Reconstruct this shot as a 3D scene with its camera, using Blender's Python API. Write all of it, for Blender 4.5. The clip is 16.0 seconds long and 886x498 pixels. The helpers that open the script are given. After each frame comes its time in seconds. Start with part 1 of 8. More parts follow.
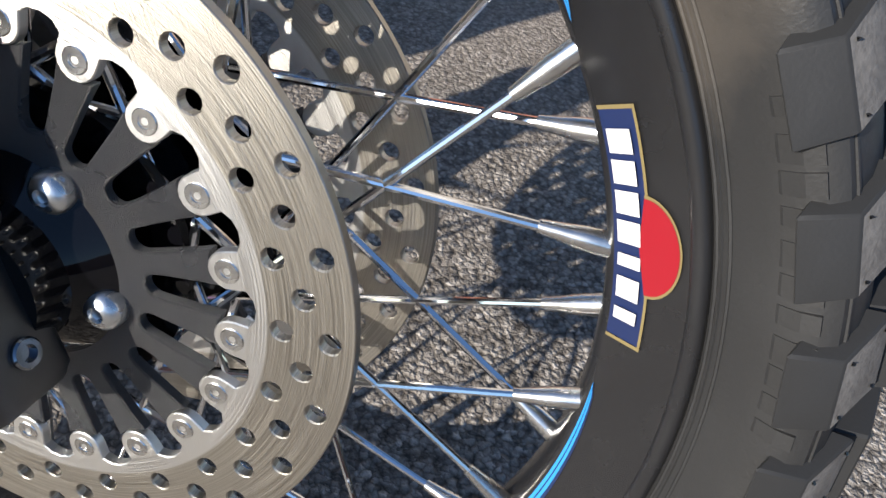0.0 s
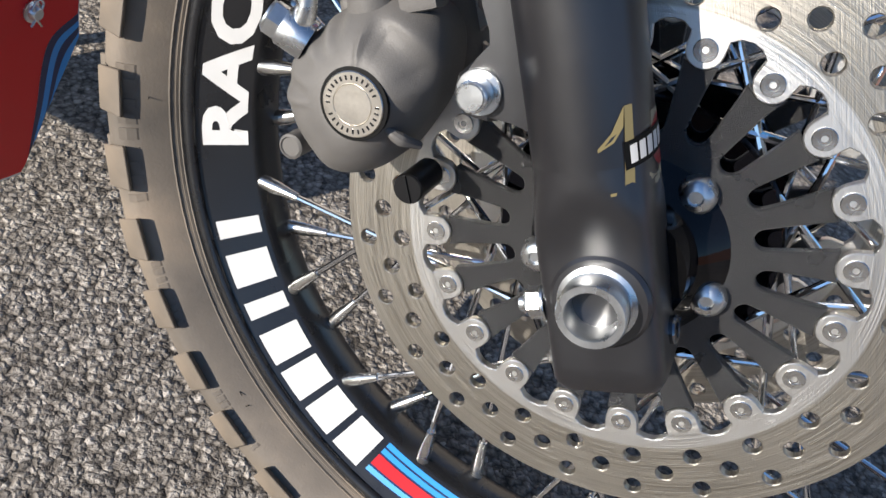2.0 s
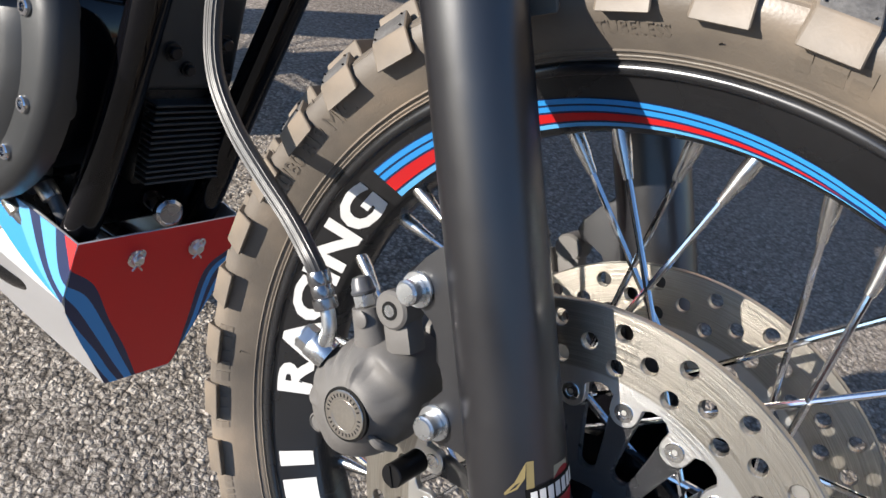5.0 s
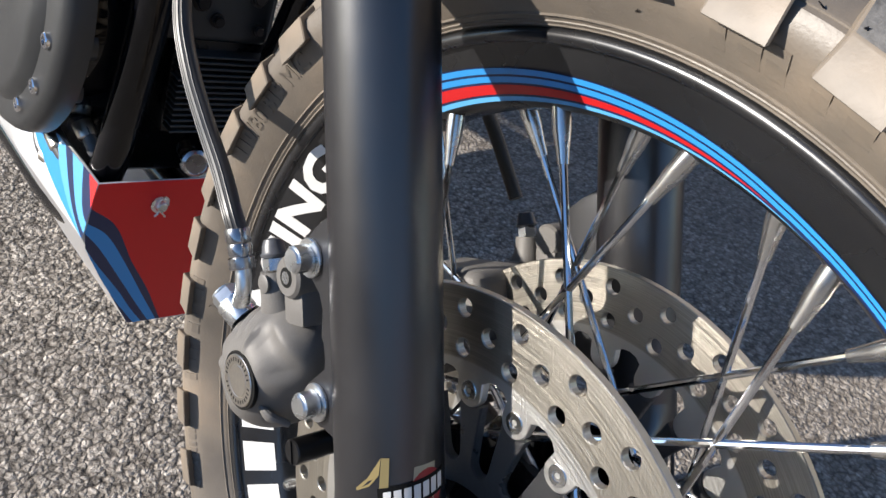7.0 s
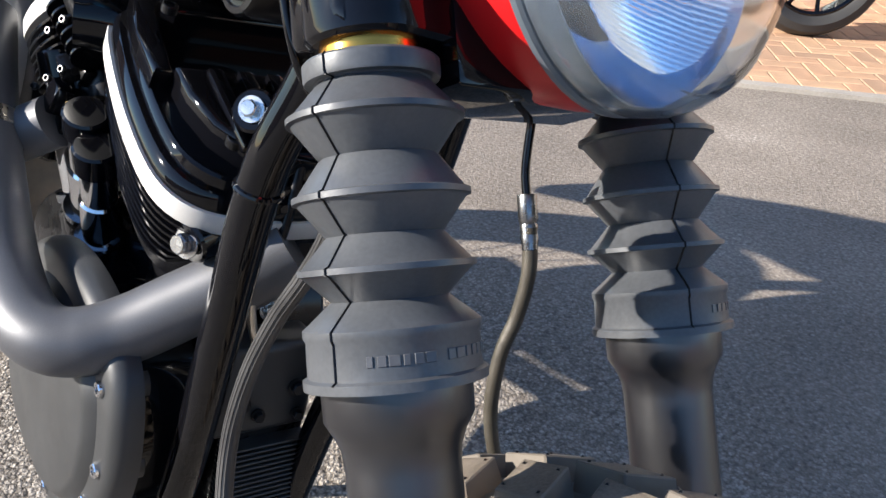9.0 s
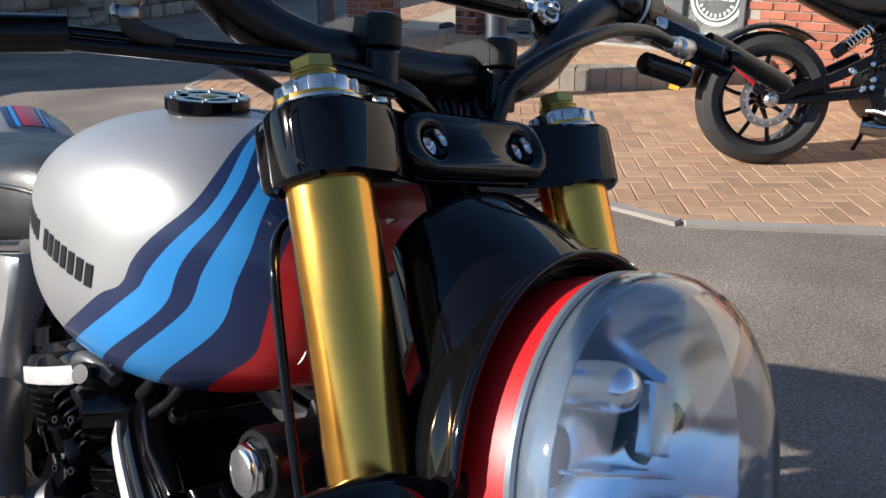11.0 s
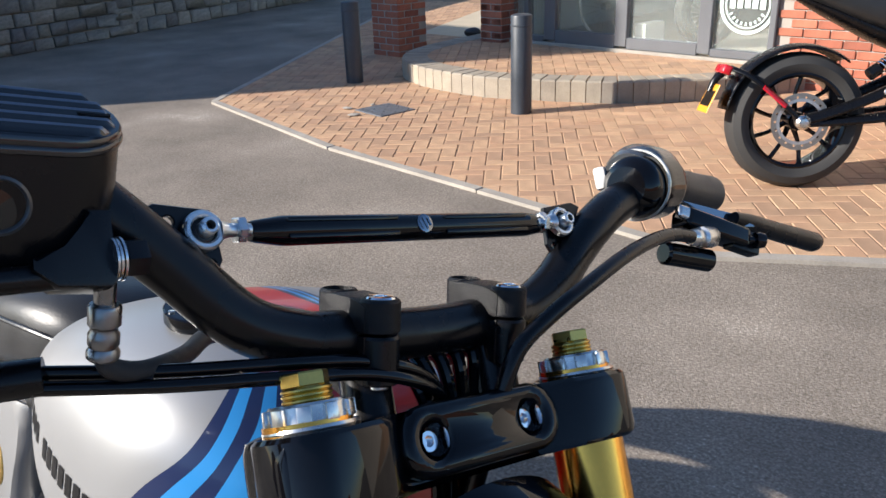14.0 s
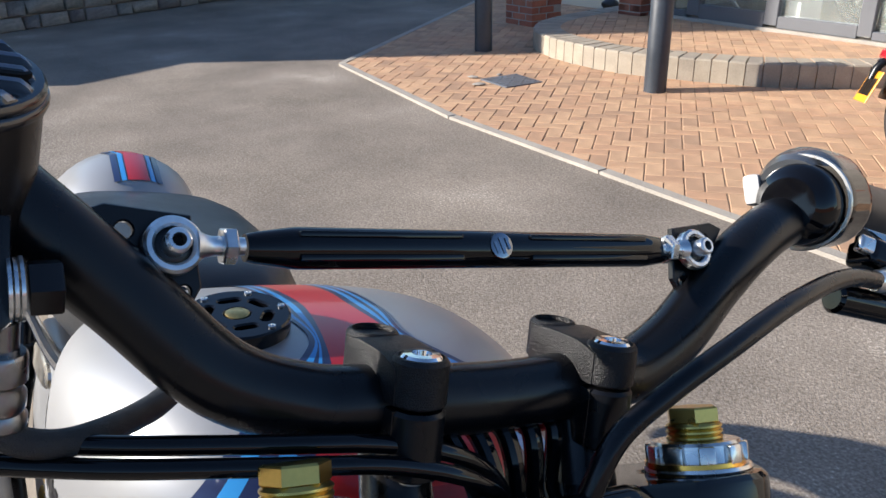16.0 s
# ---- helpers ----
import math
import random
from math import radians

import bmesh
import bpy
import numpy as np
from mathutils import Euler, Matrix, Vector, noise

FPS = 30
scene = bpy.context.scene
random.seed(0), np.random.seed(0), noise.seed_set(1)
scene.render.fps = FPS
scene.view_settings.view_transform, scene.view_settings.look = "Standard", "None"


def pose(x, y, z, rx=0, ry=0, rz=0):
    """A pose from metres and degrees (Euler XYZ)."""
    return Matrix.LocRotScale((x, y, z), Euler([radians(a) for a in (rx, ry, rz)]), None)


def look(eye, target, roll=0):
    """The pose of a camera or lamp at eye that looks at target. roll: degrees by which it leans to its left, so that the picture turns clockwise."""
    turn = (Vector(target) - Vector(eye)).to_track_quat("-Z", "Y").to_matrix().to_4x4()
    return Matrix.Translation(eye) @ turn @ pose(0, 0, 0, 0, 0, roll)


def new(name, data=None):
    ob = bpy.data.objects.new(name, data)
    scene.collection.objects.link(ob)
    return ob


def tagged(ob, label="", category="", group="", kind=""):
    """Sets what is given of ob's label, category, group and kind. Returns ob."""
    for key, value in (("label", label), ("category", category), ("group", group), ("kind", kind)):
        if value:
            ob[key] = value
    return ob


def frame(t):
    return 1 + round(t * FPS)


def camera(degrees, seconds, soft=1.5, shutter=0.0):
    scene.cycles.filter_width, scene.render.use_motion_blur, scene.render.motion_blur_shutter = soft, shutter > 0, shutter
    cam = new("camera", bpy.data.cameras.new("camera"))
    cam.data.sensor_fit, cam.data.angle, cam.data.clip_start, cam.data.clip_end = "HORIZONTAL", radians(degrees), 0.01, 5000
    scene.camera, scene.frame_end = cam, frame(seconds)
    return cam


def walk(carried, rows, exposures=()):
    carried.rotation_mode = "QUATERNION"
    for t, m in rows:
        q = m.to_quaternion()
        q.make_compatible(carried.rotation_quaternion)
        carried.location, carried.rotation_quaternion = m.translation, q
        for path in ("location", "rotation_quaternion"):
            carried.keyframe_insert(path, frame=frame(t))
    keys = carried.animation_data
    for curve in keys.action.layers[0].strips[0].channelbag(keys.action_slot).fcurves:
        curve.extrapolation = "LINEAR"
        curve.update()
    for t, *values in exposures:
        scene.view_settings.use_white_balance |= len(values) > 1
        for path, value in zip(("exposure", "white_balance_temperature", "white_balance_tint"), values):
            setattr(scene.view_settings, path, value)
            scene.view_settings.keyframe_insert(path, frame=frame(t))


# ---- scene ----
SEED = 7
rnd = random.Random(SEED)
cam = camera(57.4, 16.0, soft=1.5)
PATH = [
    (0, (0.1662, -0.1624, 0.5858), (0.1234, 1.2582, -0.8213), 16.03),
    (0.5, (0.1387, -0.1975, 0.5655), (0.1644, 1.2327, -0.8324), 16.49),
    (1, (0.0844, -0.2357, 0.5674), (0.0659, 1.1984, -0.8265), 16.49),
    (1.5, (0.0204, -0.2625, 0.5653), (-0.0949, 1.1660, -0.8298), 15.87),
    (2, (-0.0339, -0.2689, 0.5662), (-0.2542, 1.1709, -0.8044), 14.95),
    (2.5, (-0.0738, -0.2597, 0.5775), (-0.3874, 1.1843, -0.7703), 13.47),
    (3, (-0.0878, -0.2458, 0.5957), (-0.4733, 1.2110, -0.7193), 11.65),
    (3.5, (-0.0837, -0.2310, 0.6236), (-0.5366, 1.2526, -0.6388), 10.19),
    (4, (-0.0642, -0.2178, 0.6669), (-0.5918, 1.2826, -0.5457), 9.46),
    (4.5, (-0.0127, -0.2422, 0.6972), (-0.6525, 1.2550, -0.4642), 9.49),
    (5, (0.0431, -0.2550, 0.6990), (-0.7189, 1.1900, -0.4547), 10.23),
    (5.2, (0.0649, -0.2517, 0.6894), (-0.7451, 1.1595, -0.4734), 10.43),
    (7.3, (0.1158, -0.1513, 0.6927), (-0.9258, 1.0408, -0.5296), 8.74),
    (7.5, (0.1050, -0.1442, 0.7133), (-0.9625, 1.0431, -0.4912), 7.86),
    (8, (0.0792, -0.1261, 0.7676), (-1.0497, 1.0770, -0.3629), 6.37),
    (8.5, (0.0539, -0.1110, 0.8136), (-1.1283, 1.1132, -0.2370), 4.54),
    (9, (0.0312, -0.0988, 0.8674), (-1.1949, 1.1521, -0.0982), 3.06),
    (9.5, (0.0100, -0.0810, 0.9320), (-1.2552, 1.2032, 0.0659), 0.50),
    (10, (-0.0120, -0.0640, 0.9850), (-1.2899, 1.2519, 0.1880), -0.40),
    (10.2, (-0.0180, -0.0600, 1.0060), (-1.2952, 1.2702, 0.2319), -0.60),
    (12.3, (-0.0580, -0.0700, 1.1780), (-1.3120, 1.3060, 0.4470), -1.10),
    (12.5, (-0.0630, -0.0670, 1.1870), (-1.3219, 1.3049, 0.4570), -1.30),
    (13, (-0.0760, -0.0480, 1.2100), (-1.3538, 1.3058, 0.4791), -1.50),
    (13.5, (-0.0780, -0.0230, 1.2160), (-1.3740, 1.3090, 0.4770), -1.80),
    (14, (-0.0790, 0.0080, 1.2190), (-1.3848, 1.3208, 0.4631), -2.00),
    (14.5, (-0.1180, 0.0180, 1.2240), (-1.4290, 1.3150, 0.4500), -2.00),
    (15, (-0.1530, 0.0290, 1.2190), (-1.4837, 1.2947, 0.4272), -1.80),
    (15.5, (-0.1640, 0.0620, 1.2020), (-1.5486, 1.2587, 0.3952), -1.40),
    (16, (-0.1600, 0.1100, 1.1930), (-1.6362, 1.1861, 0.3789), -1.00),
]
walk(cam, [(t, look(eye, target, roll)) for t, eye, target, roll in PATH], exposures=[(0.0, 0.80), (1.5, 0.68), (3.0, 0.82), (4.0, 0.98), (5.0, 0.91), (7.5, 1.00), (9.0, 1.46), (9.5, 1.38), (10.2, 0.66), (12.5, 0.80), (14.5, 1.0), (16.0, 1.04)])

# ---- daylight: low sun from behind the right rear of the motorcycle
SUN_AZ, SUN_EL = 55.0, 23.2          # heading in which the shadows fall, height of the sun
world = bpy.data.worlds.new("sky")
scene.world = world
world.use_nodes = True
wn = world.node_tree.nodes
sky = wn.new("ShaderNodeTexSky")
sky.sky_type, sky.sun_disc = "NISHITA", False
sky.sun_elevation = radians(SUN_EL)
sky.sun_rotation = radians(90 - (SUN_AZ + 180))
sky.air_density, sky.dust_density, sky.ozone_density = 1.0, 0.15, 4.5
world.node_tree.links.new(sky.outputs["Color"], wn["Background"].inputs["Color"])
wn["Background"].inputs["Strength"].default_value = 0.098
sun = new("sun", bpy.data.lights.new("sun", "SUN"))
sun.data.energy, sun.data.angle, sun.data.color = 5.0, radians(0.55), (1.0, 0.93, 0.845)
ce = math.cos(radians(SUN_EL))
sun_way = Vector((ce * math.cos(radians(SUN_AZ)), ce * math.sin(radians(SUN_AZ)), -math.sin(radians(SUN_EL))))
sun.matrix_world = Matrix.Translation((-6, -9, 6)) @ sun_way.to_track_quat("-Z", "Y").to_matrix().to_4x4()

# ---- building helpers
from mathutils.geometry import delaunay_2d_cdt


def mesh_of(bm, smooth=35.0):
    me = bpy.data.meshes.new("m")
    bmesh.ops.recalc_face_normals(bm, faces=bm.faces)
    bm.to_mesh(me)
    bm.free()
    if smooth:
        me.polygons.foreach_set("use_smooth", [True] * len(me.polygons))
        me.set_sharp_from_angle(angle=radians(smooth))
    return me


def part(name, bm, mat, parent=None, label="", m=None, smooth=35.0):
    """One mesh object under a thing or a part, from a bmesh or a finished mesh."""
    me = bm if isinstance(bm, bpy.types.Mesh) else mesh_of(bm, smooth)
    for k in (mat if isinstance(mat, (list, tuple)) else [mat]):
        me.materials.append(k)
    ob = new(name, me)
    ob.parent = parent
    if m is not None:
        ob.matrix_basis = m
    if label:
        ob["label"] = label
    return ob


def again(ob, m, parent=None):
    """One more object on the same mesh."""
    o = ob.copy()
    scene.collection.objects.link(o)
    o.parent = parent or ob.parent
    o.matrix_basis = m
    for c in ob.children:
        again(c, c.matrix_basis.copy(), o)
    return o


def frame_to(p, z, x=None):
    """Pose with its z axis along z at p."""
    z = Vector(z).normalized()
    x = Vector(x) if x is not None else (Vector((1, 0, 0)) if abs(z.x) < 0.9 else Vector((0, 1, 0)))
    y = z.cross(x).normalized()
    x = y.cross(z)
    return Matrix(((x.x, y.x, z.x, p[0]), (x.y, y.y, z.y, p[1]), (x.z, y.z, z.z, p[2]), (0, 0, 0, 1)))


def lathe(bm, prof, n=48, m=None, a0=0.0, a1=360.0, closed=False, mi=0):
    """Turns (radius, height) round z; m places it."""
    m = m or Matrix()
    full = abs(a1 - a0) >= 359.9
    k = n if full else n + 1
    rings = []
    for i in range(k):
        a = radians(a0 + (a1 - a0) * i / n)
        rings.append([bm.verts.new(m @ Vector((r * math.cos(a), r * math.sin(a), h))) for r, h in prof])
    pn = len(prof)
    for i in range(n if full else n):
        A, B = rings[i], rings[(i + 1) % k]
        for j in range(pn if closed else pn - 1):
            q = [A[j], B[j], B[(j + 1) % pn], A[(j + 1) % pn]]
            f = bm.faces.new(q)
            f.material_index = mi
    if not full and closed:
        bm.faces.new(rings[0]), bm.faces.new(rings[-1])
    return rings


def cap_lathe(bm, prof, n=32, m=None, mi=0):
    """A turned body that is closed at both ends."""
    rings = lathe(bm, prof, n, m, mi=mi)
    for j in (0, -1):
        if prof[j][0] > 1e-6:
            f = bm.faces.new([r[j] for r in rings])
            f.material_index = mi
    return rings


def rod(bm, p, q, r0, r1=None, n=16, bev=0.0, mi=0):
    p, q = Vector(p), Vector(q)
    L = (q - p).length
    r1 = r0 if r1 is None else r1
    m = frame_to(p, q - p)
    b = min(bev, L * 0.4, r0 * 0.9, r1 * 0.9)
    prof = [(r0 - b, 0), (r0, b), (r1, L - b), (r1 - b, L)] if b > 0 else [(r0, 0), (r1, L)]
    cap_lathe(bm, prof, n, m, mi)


def smooth_path(pts, per=8):
    P = [Vector(p) for p in pts]
    P = [P[0] * 2 - P[1]] + P + [P[-1] * 2 - P[-2]]
    out = []
    for i in range(1, len(P) - 2):
        a, b, c, d = P[i - 1:i + 3]
        for k in range(per):
            t = k / per
            out.append(0.5 * (2 * b + (c - a) * t + (2 * a - 5 * b + 4 * c - d) * t * t + (3 * b - a - 3 * c + d) * t ** 3))
    out.append(P[-2])
    return out


def tube(bm, pts, r, n=14, per=8, mi=0, sm=True, flat=1.0):
    """A round bar along a smooth path; r may be a list, one for each given point."""
    path = smooth_path(pts, per) if sm else [Vector(p) for p in pts]
    if isinstance(r, (list, tuple)):
        rr = []
        for i in range(len(path)):
            s = i / (len(path) - 1) * (len(r) - 1)
            k = min(int(s), len(r) - 2)
            rr.append(r[k] * (1 - s + k) + r[k + 1] * (s - k))
    else:
        rr = [r] * len(path)
    nrm = None
    rings = []
    for i, p in enumerate(path):
        t = (path[min(i + 1, len(path) - 1)] - path[max(i - 1, 0)]).normalized()
        if nrm is None:
            nrm = t.orthogonal().normalized()
        nrm = (nrm - t * nrm.dot(t)).normalized()
        bi = t.cross(nrm)
        rings.append([bm.verts.new(p + rr[i] * (nrm * math.cos(2 * math.pi * k / n) + flat * bi * math.sin(2 * math.pi * k / n))) for k in range(n)])
    for A, B in zip(rings, rings[1:]):
        for k in range(n):
            f = bm.faces.new((A[k], A[(k + 1) % n], B[(k + 1) % n], B[k]))
            f.material_index = mi
    for q in (rings[0], rings[-1]):
        f = bm.faces.new(q)
        f.material_index = mi
    return rings


def slab(bm, outline, h0, h1, m=None, bev=0.0, mi=0, seg=2):
    """A flat plate: an outline in x, y between heights h0 and h1, edges rounded by bev."""
    m = m or Matrix()
    lo = [bm.verts.new(m @ Vector((x, y, h0))) for x, y in outline]
    hi = [bm.verts.new(m @ Vector((x, y, h1))) for x, y in outline]
    n = len(outline)
    fs = [bm.faces.new(lo[::-1]), bm.faces.new(hi)]
    fs += [bm.faces.new((lo[i], lo[(i + 1) % n], hi[(i + 1) % n], hi[i])) for i in range(n)]
    for f in fs:
        f.material_index = mi
    if bev > 0:
        es = {e for f in fs[:2] for e in f.edges}
        bmesh.ops.bevel(bm, geom=list(es), offset=bev, segments=seg, affect="EDGES", profile=0.6, clamp_overlap=True)


def block(bm, size, m=None, bev=0.003, seg=2, mi=0):
    """A box with rounded edges, centred at m."""
    m = m or Matrix()
    sx, sy, sz = (s / 2 for s in size)
    v = [bm.verts.new(m @ Vector((x * sx, y * sy, z * sz))) for x in (-1, 1) for y in (-1, 1) for z in (-1, 1)]
    fs = [bm.faces.new([v[i] for i in q]) for q in ((0, 1, 3, 2), (4, 6, 7, 5), (0, 4, 5, 1), (2, 3, 7, 6), (0, 2, 6, 4), (1, 5, 7, 3))]
    for f in fs:
        f.material_index = mi
    if bev > 0:
        bmesh.ops.bevel(bm, geom=list({e for f in fs for e in f.edges}), offset=min(bev, min(size) * 0.45), segments=seg, affect="EDGES", profile=0.6)


def arc(cx, cy, r, a0, a1, n=8):
    return [(cx + r * math.cos(radians(a0 + (a1 - a0) * i / n)), cy + r * math.sin(radians(a0 + (a1 - a0) * i / n))) for i in range(n + 1)]


def capsule(p, q, r, n=6):
    """Outline of a slot between two points."""
    a = math.degrees(math.atan2(q[1] - p[1], q[0] - p[0]))
    return arc(*p, r, a + 90, a + 270, n) + arc(*q, r, a - 90, a + 90, n)


def ngon(n, r, turn=0.0):
    return [(r * math.cos(2 * math.pi * i / n + turn), r * math.sin(2 * math.pi * i / n + turn)) for i in range(n)]


def loft(bm, rings, cap=True, mi=0, closed=True):
    """Skin over rings of equal length."""
    R = [[bm.verts.new(p) for p in r] for r in rings]
    n = len(R[0])
    for A, B in zip(R, R[1:]):
        for k in range(n if closed else n - 1):
            f = bm.faces.new((A[k], A[(k + 1) % n], B[(k + 1) % n], B[k]))
            f.material_index = mi
    if cap:
        for q in (R[0], R[-1]):
            f = bm.faces.new(q)
            f.material_index = mi
    return R


def letters(s, size=1.0, depth=0.0, res=3, shear=0.0, bold=0.0):
    """A mesh of built-in font letters in the x, y plane, its left end at 0."""
    cu = bpy.data.curves.new("t", "FONT")
    cu.body, cu.size, cu.extrude, cu.resolution_u, cu.shear, cu.offset = s, size, depth, res, shear, bold
    ob = bpy.data.objects.new("t", cu)
    scene.collection.objects.link(ob)
    bpy.context.view_layer.update()
    me = bpy.data.meshes.new_from_object(ob.evaluated_get(bpy.context.evaluated_depsgraph_get()))
    bpy.data.objects.remove(ob)
    bm = bmesh.new()
    bm.from_mesh(me)
    return bm


def bent(bm, fn):
    for v in bm.verts:
        v.co = fn(v.co)
    return bm


def grown(o, d):
    """An outline moved outwards by d (inwards where it is run clockwise)."""
    n = len(o)
    out = []
    for i in range(n):
        a, b, c = Vector(o[i - 1]), Vector(o[i]), Vector(o[(i + 1) % n])
        t = (c - a)
        t = t.normalized() if t.length > 1e-9 else Vector((1, 0))
        out.append((b.x + t.y * d, b.y - t.x * d))
    return out


def area(o):
    return 0.5 * sum(o[i - 1][0] * o[i][1] - o[i][0] * o[i - 1][1] for i in range(len(o)))


def plate(outlines, thick, bevel=0.0):
    """A flat plate with holes: closed outlines in x, y, the first round the others; its middle at z 0."""
    rows = []
    for k, o in enumerate(outlines):
        o = list(o)
        if (area(o) > 0) != (k == 0):
            o.reverse()
        rows.append(o)
    bm = bmesh.new()
    inner = [grown(o, -bevel) for o in rows] if bevel else rows
    pts, eds = [], []
    for o in inner:
        b = len(pts)
        pts += [Vector(p) for p in o]
        eds += [(b + i, b + (i + 1) % len(o)) for i in range(len(o))]
    vs, es, fs, *_ = delaunay_2d_cdt(pts, eds, [], 1, 1e-7)

    def inside(x, y):
        odd = False
        for o in inner:
            for i in range(len(o)):
                (x0, y0), (x1, y1) = o[i - 1], o[i]
                if (y0 > y) != (y1 > y) and x < x0 + (x1 - x0) * (y - y0) / (y1 - y0):
                    odd = not odd
        return odd

    fs = [f for f in fs if inside(sum(vs[i].x for i in f) / len(f), sum(vs[i].y for i in f) / len(f))]
    for z, flip in ((thick / 2, False), (-thick / 2, True)):
        V = [bm.verts.new((p.x, p.y, z)) for p in vs]
        for f in fs:
            q = [V[i] for i in f]
            bm.faces.new(q[::-1] if flip else q)
    for o, q in zip(rows, inner):
        levels = [(q, thick / 2), (o, thick / 2 - bevel), (o, -thick / 2 + bevel), (q, -thick / 2)] if bevel else [(o, thick / 2), (o, -thick / 2)]
        R = [[bm.verts.new((x, y, z)) for x, y in pts_] for pts_, z in levels]
        n = len(o)
        for A, B in zip(R, R[1:]):
            for i in range(n):
                bm.faces.new((A[i], B[i], B[(i + 1) % n], A[(i + 1) % n]))
    bmesh.ops.remove_doubles(bm, verts=bm.verts, dist=1e-6)
    return bm


def into(bm, other, m=None):
    """Adds one bmesh to another, placed by m."""
    me = bpy.data.meshes.new("x")
    other.to_mesh(me)
    other.free()
    if m is not None:
        me.transform(m)
    bm.from_mesh(me)
    return bm


def circle(cx, cy, r, n=20):
    return [(cx + r * math.cos(2 * math.pi * i / n), cy + r * math.sin(2 * math.pi * i / n)) for i in range(n)]


def polar(r, a):
    return (r * math.cos(radians(a)), r * math.sin(radians(a)))


def hex_bolt(parent, p, way, r=0.006, h=0.005, mat=None, washer=0.0, sides=6, name="bolt", stub=0.0, label="", socket=False):
    """A bolt head with chamfered rim, washer and thread end, standing on p along way."""
    bm = bmesh.new()
    m = frame_to(p, way)
    z0 = 0.0
    if washer:
        cap_lathe(bm, [(washer * 0.97, 0), (washer, 0.0004), (washer, 0.0014), (washer * 0.97, 0.0018)], 28, m)
        z0 = 0.0018
    if socket:
        lathe(bm, [(r * 0.9, z0), (r, z0 + 0.0006), (r, z0 + h - 0.0008), (r - 0.0008, z0 + h), (r * 0.55, z0 + h), (r * 0.5, z0 + h * 0.4), (0.00001, z0 + h * 0.4)], 24, m)
    else:
        slab(bm, ngon(sides, r), z0, z0 + h, m, bev=r * 0.1, seg=1)
        cap_lathe(bm, [(r * 0.86, z0 + h), (r * 0.78, z0 + h + r * 0.12), (r * 0.3, z0 + h + r * 0.12)], 20, m)
    if stub:
        rod(bm, m @ Vector((0, 0, z0 + h)), m @ Vector((0, 0, z0 + h + stub)), r * 0.55, n=14, bev=0.0006)
    return part(name, bm, mat, parent, label)

# ---- materials
def principled(name, color, rough=0.5, metal=0.0, spec=0.5, coat=0.0, coat_rough=0.05):
    ma = bpy.data.materials.new(name)
    ma.use_nodes = True
    b = ma.node_tree.nodes["Principled BSDF"]
    b.inputs["Base Color"].default_value = (*color, 1)
    b.inputs["Roughness"].default_value, b.inputs["Metallic"].default_value = rough, metal
    b.inputs["Specular IOR Level"].default_value = spec
    b.inputs["Coat Weight"].default_value, b.inputs["Coat Roughness"].default_value = coat, coat_rough
    return ma


def node(ma, kind, **kw):
    n = ma.node_tree.nodes.new(kind)
    for k, v in kw.items():
        if k in n.inputs:
            n.inputs[k].default_value = v
    return n


def link(ma, a, b):
    ma.node_tree.links.new(a, b)


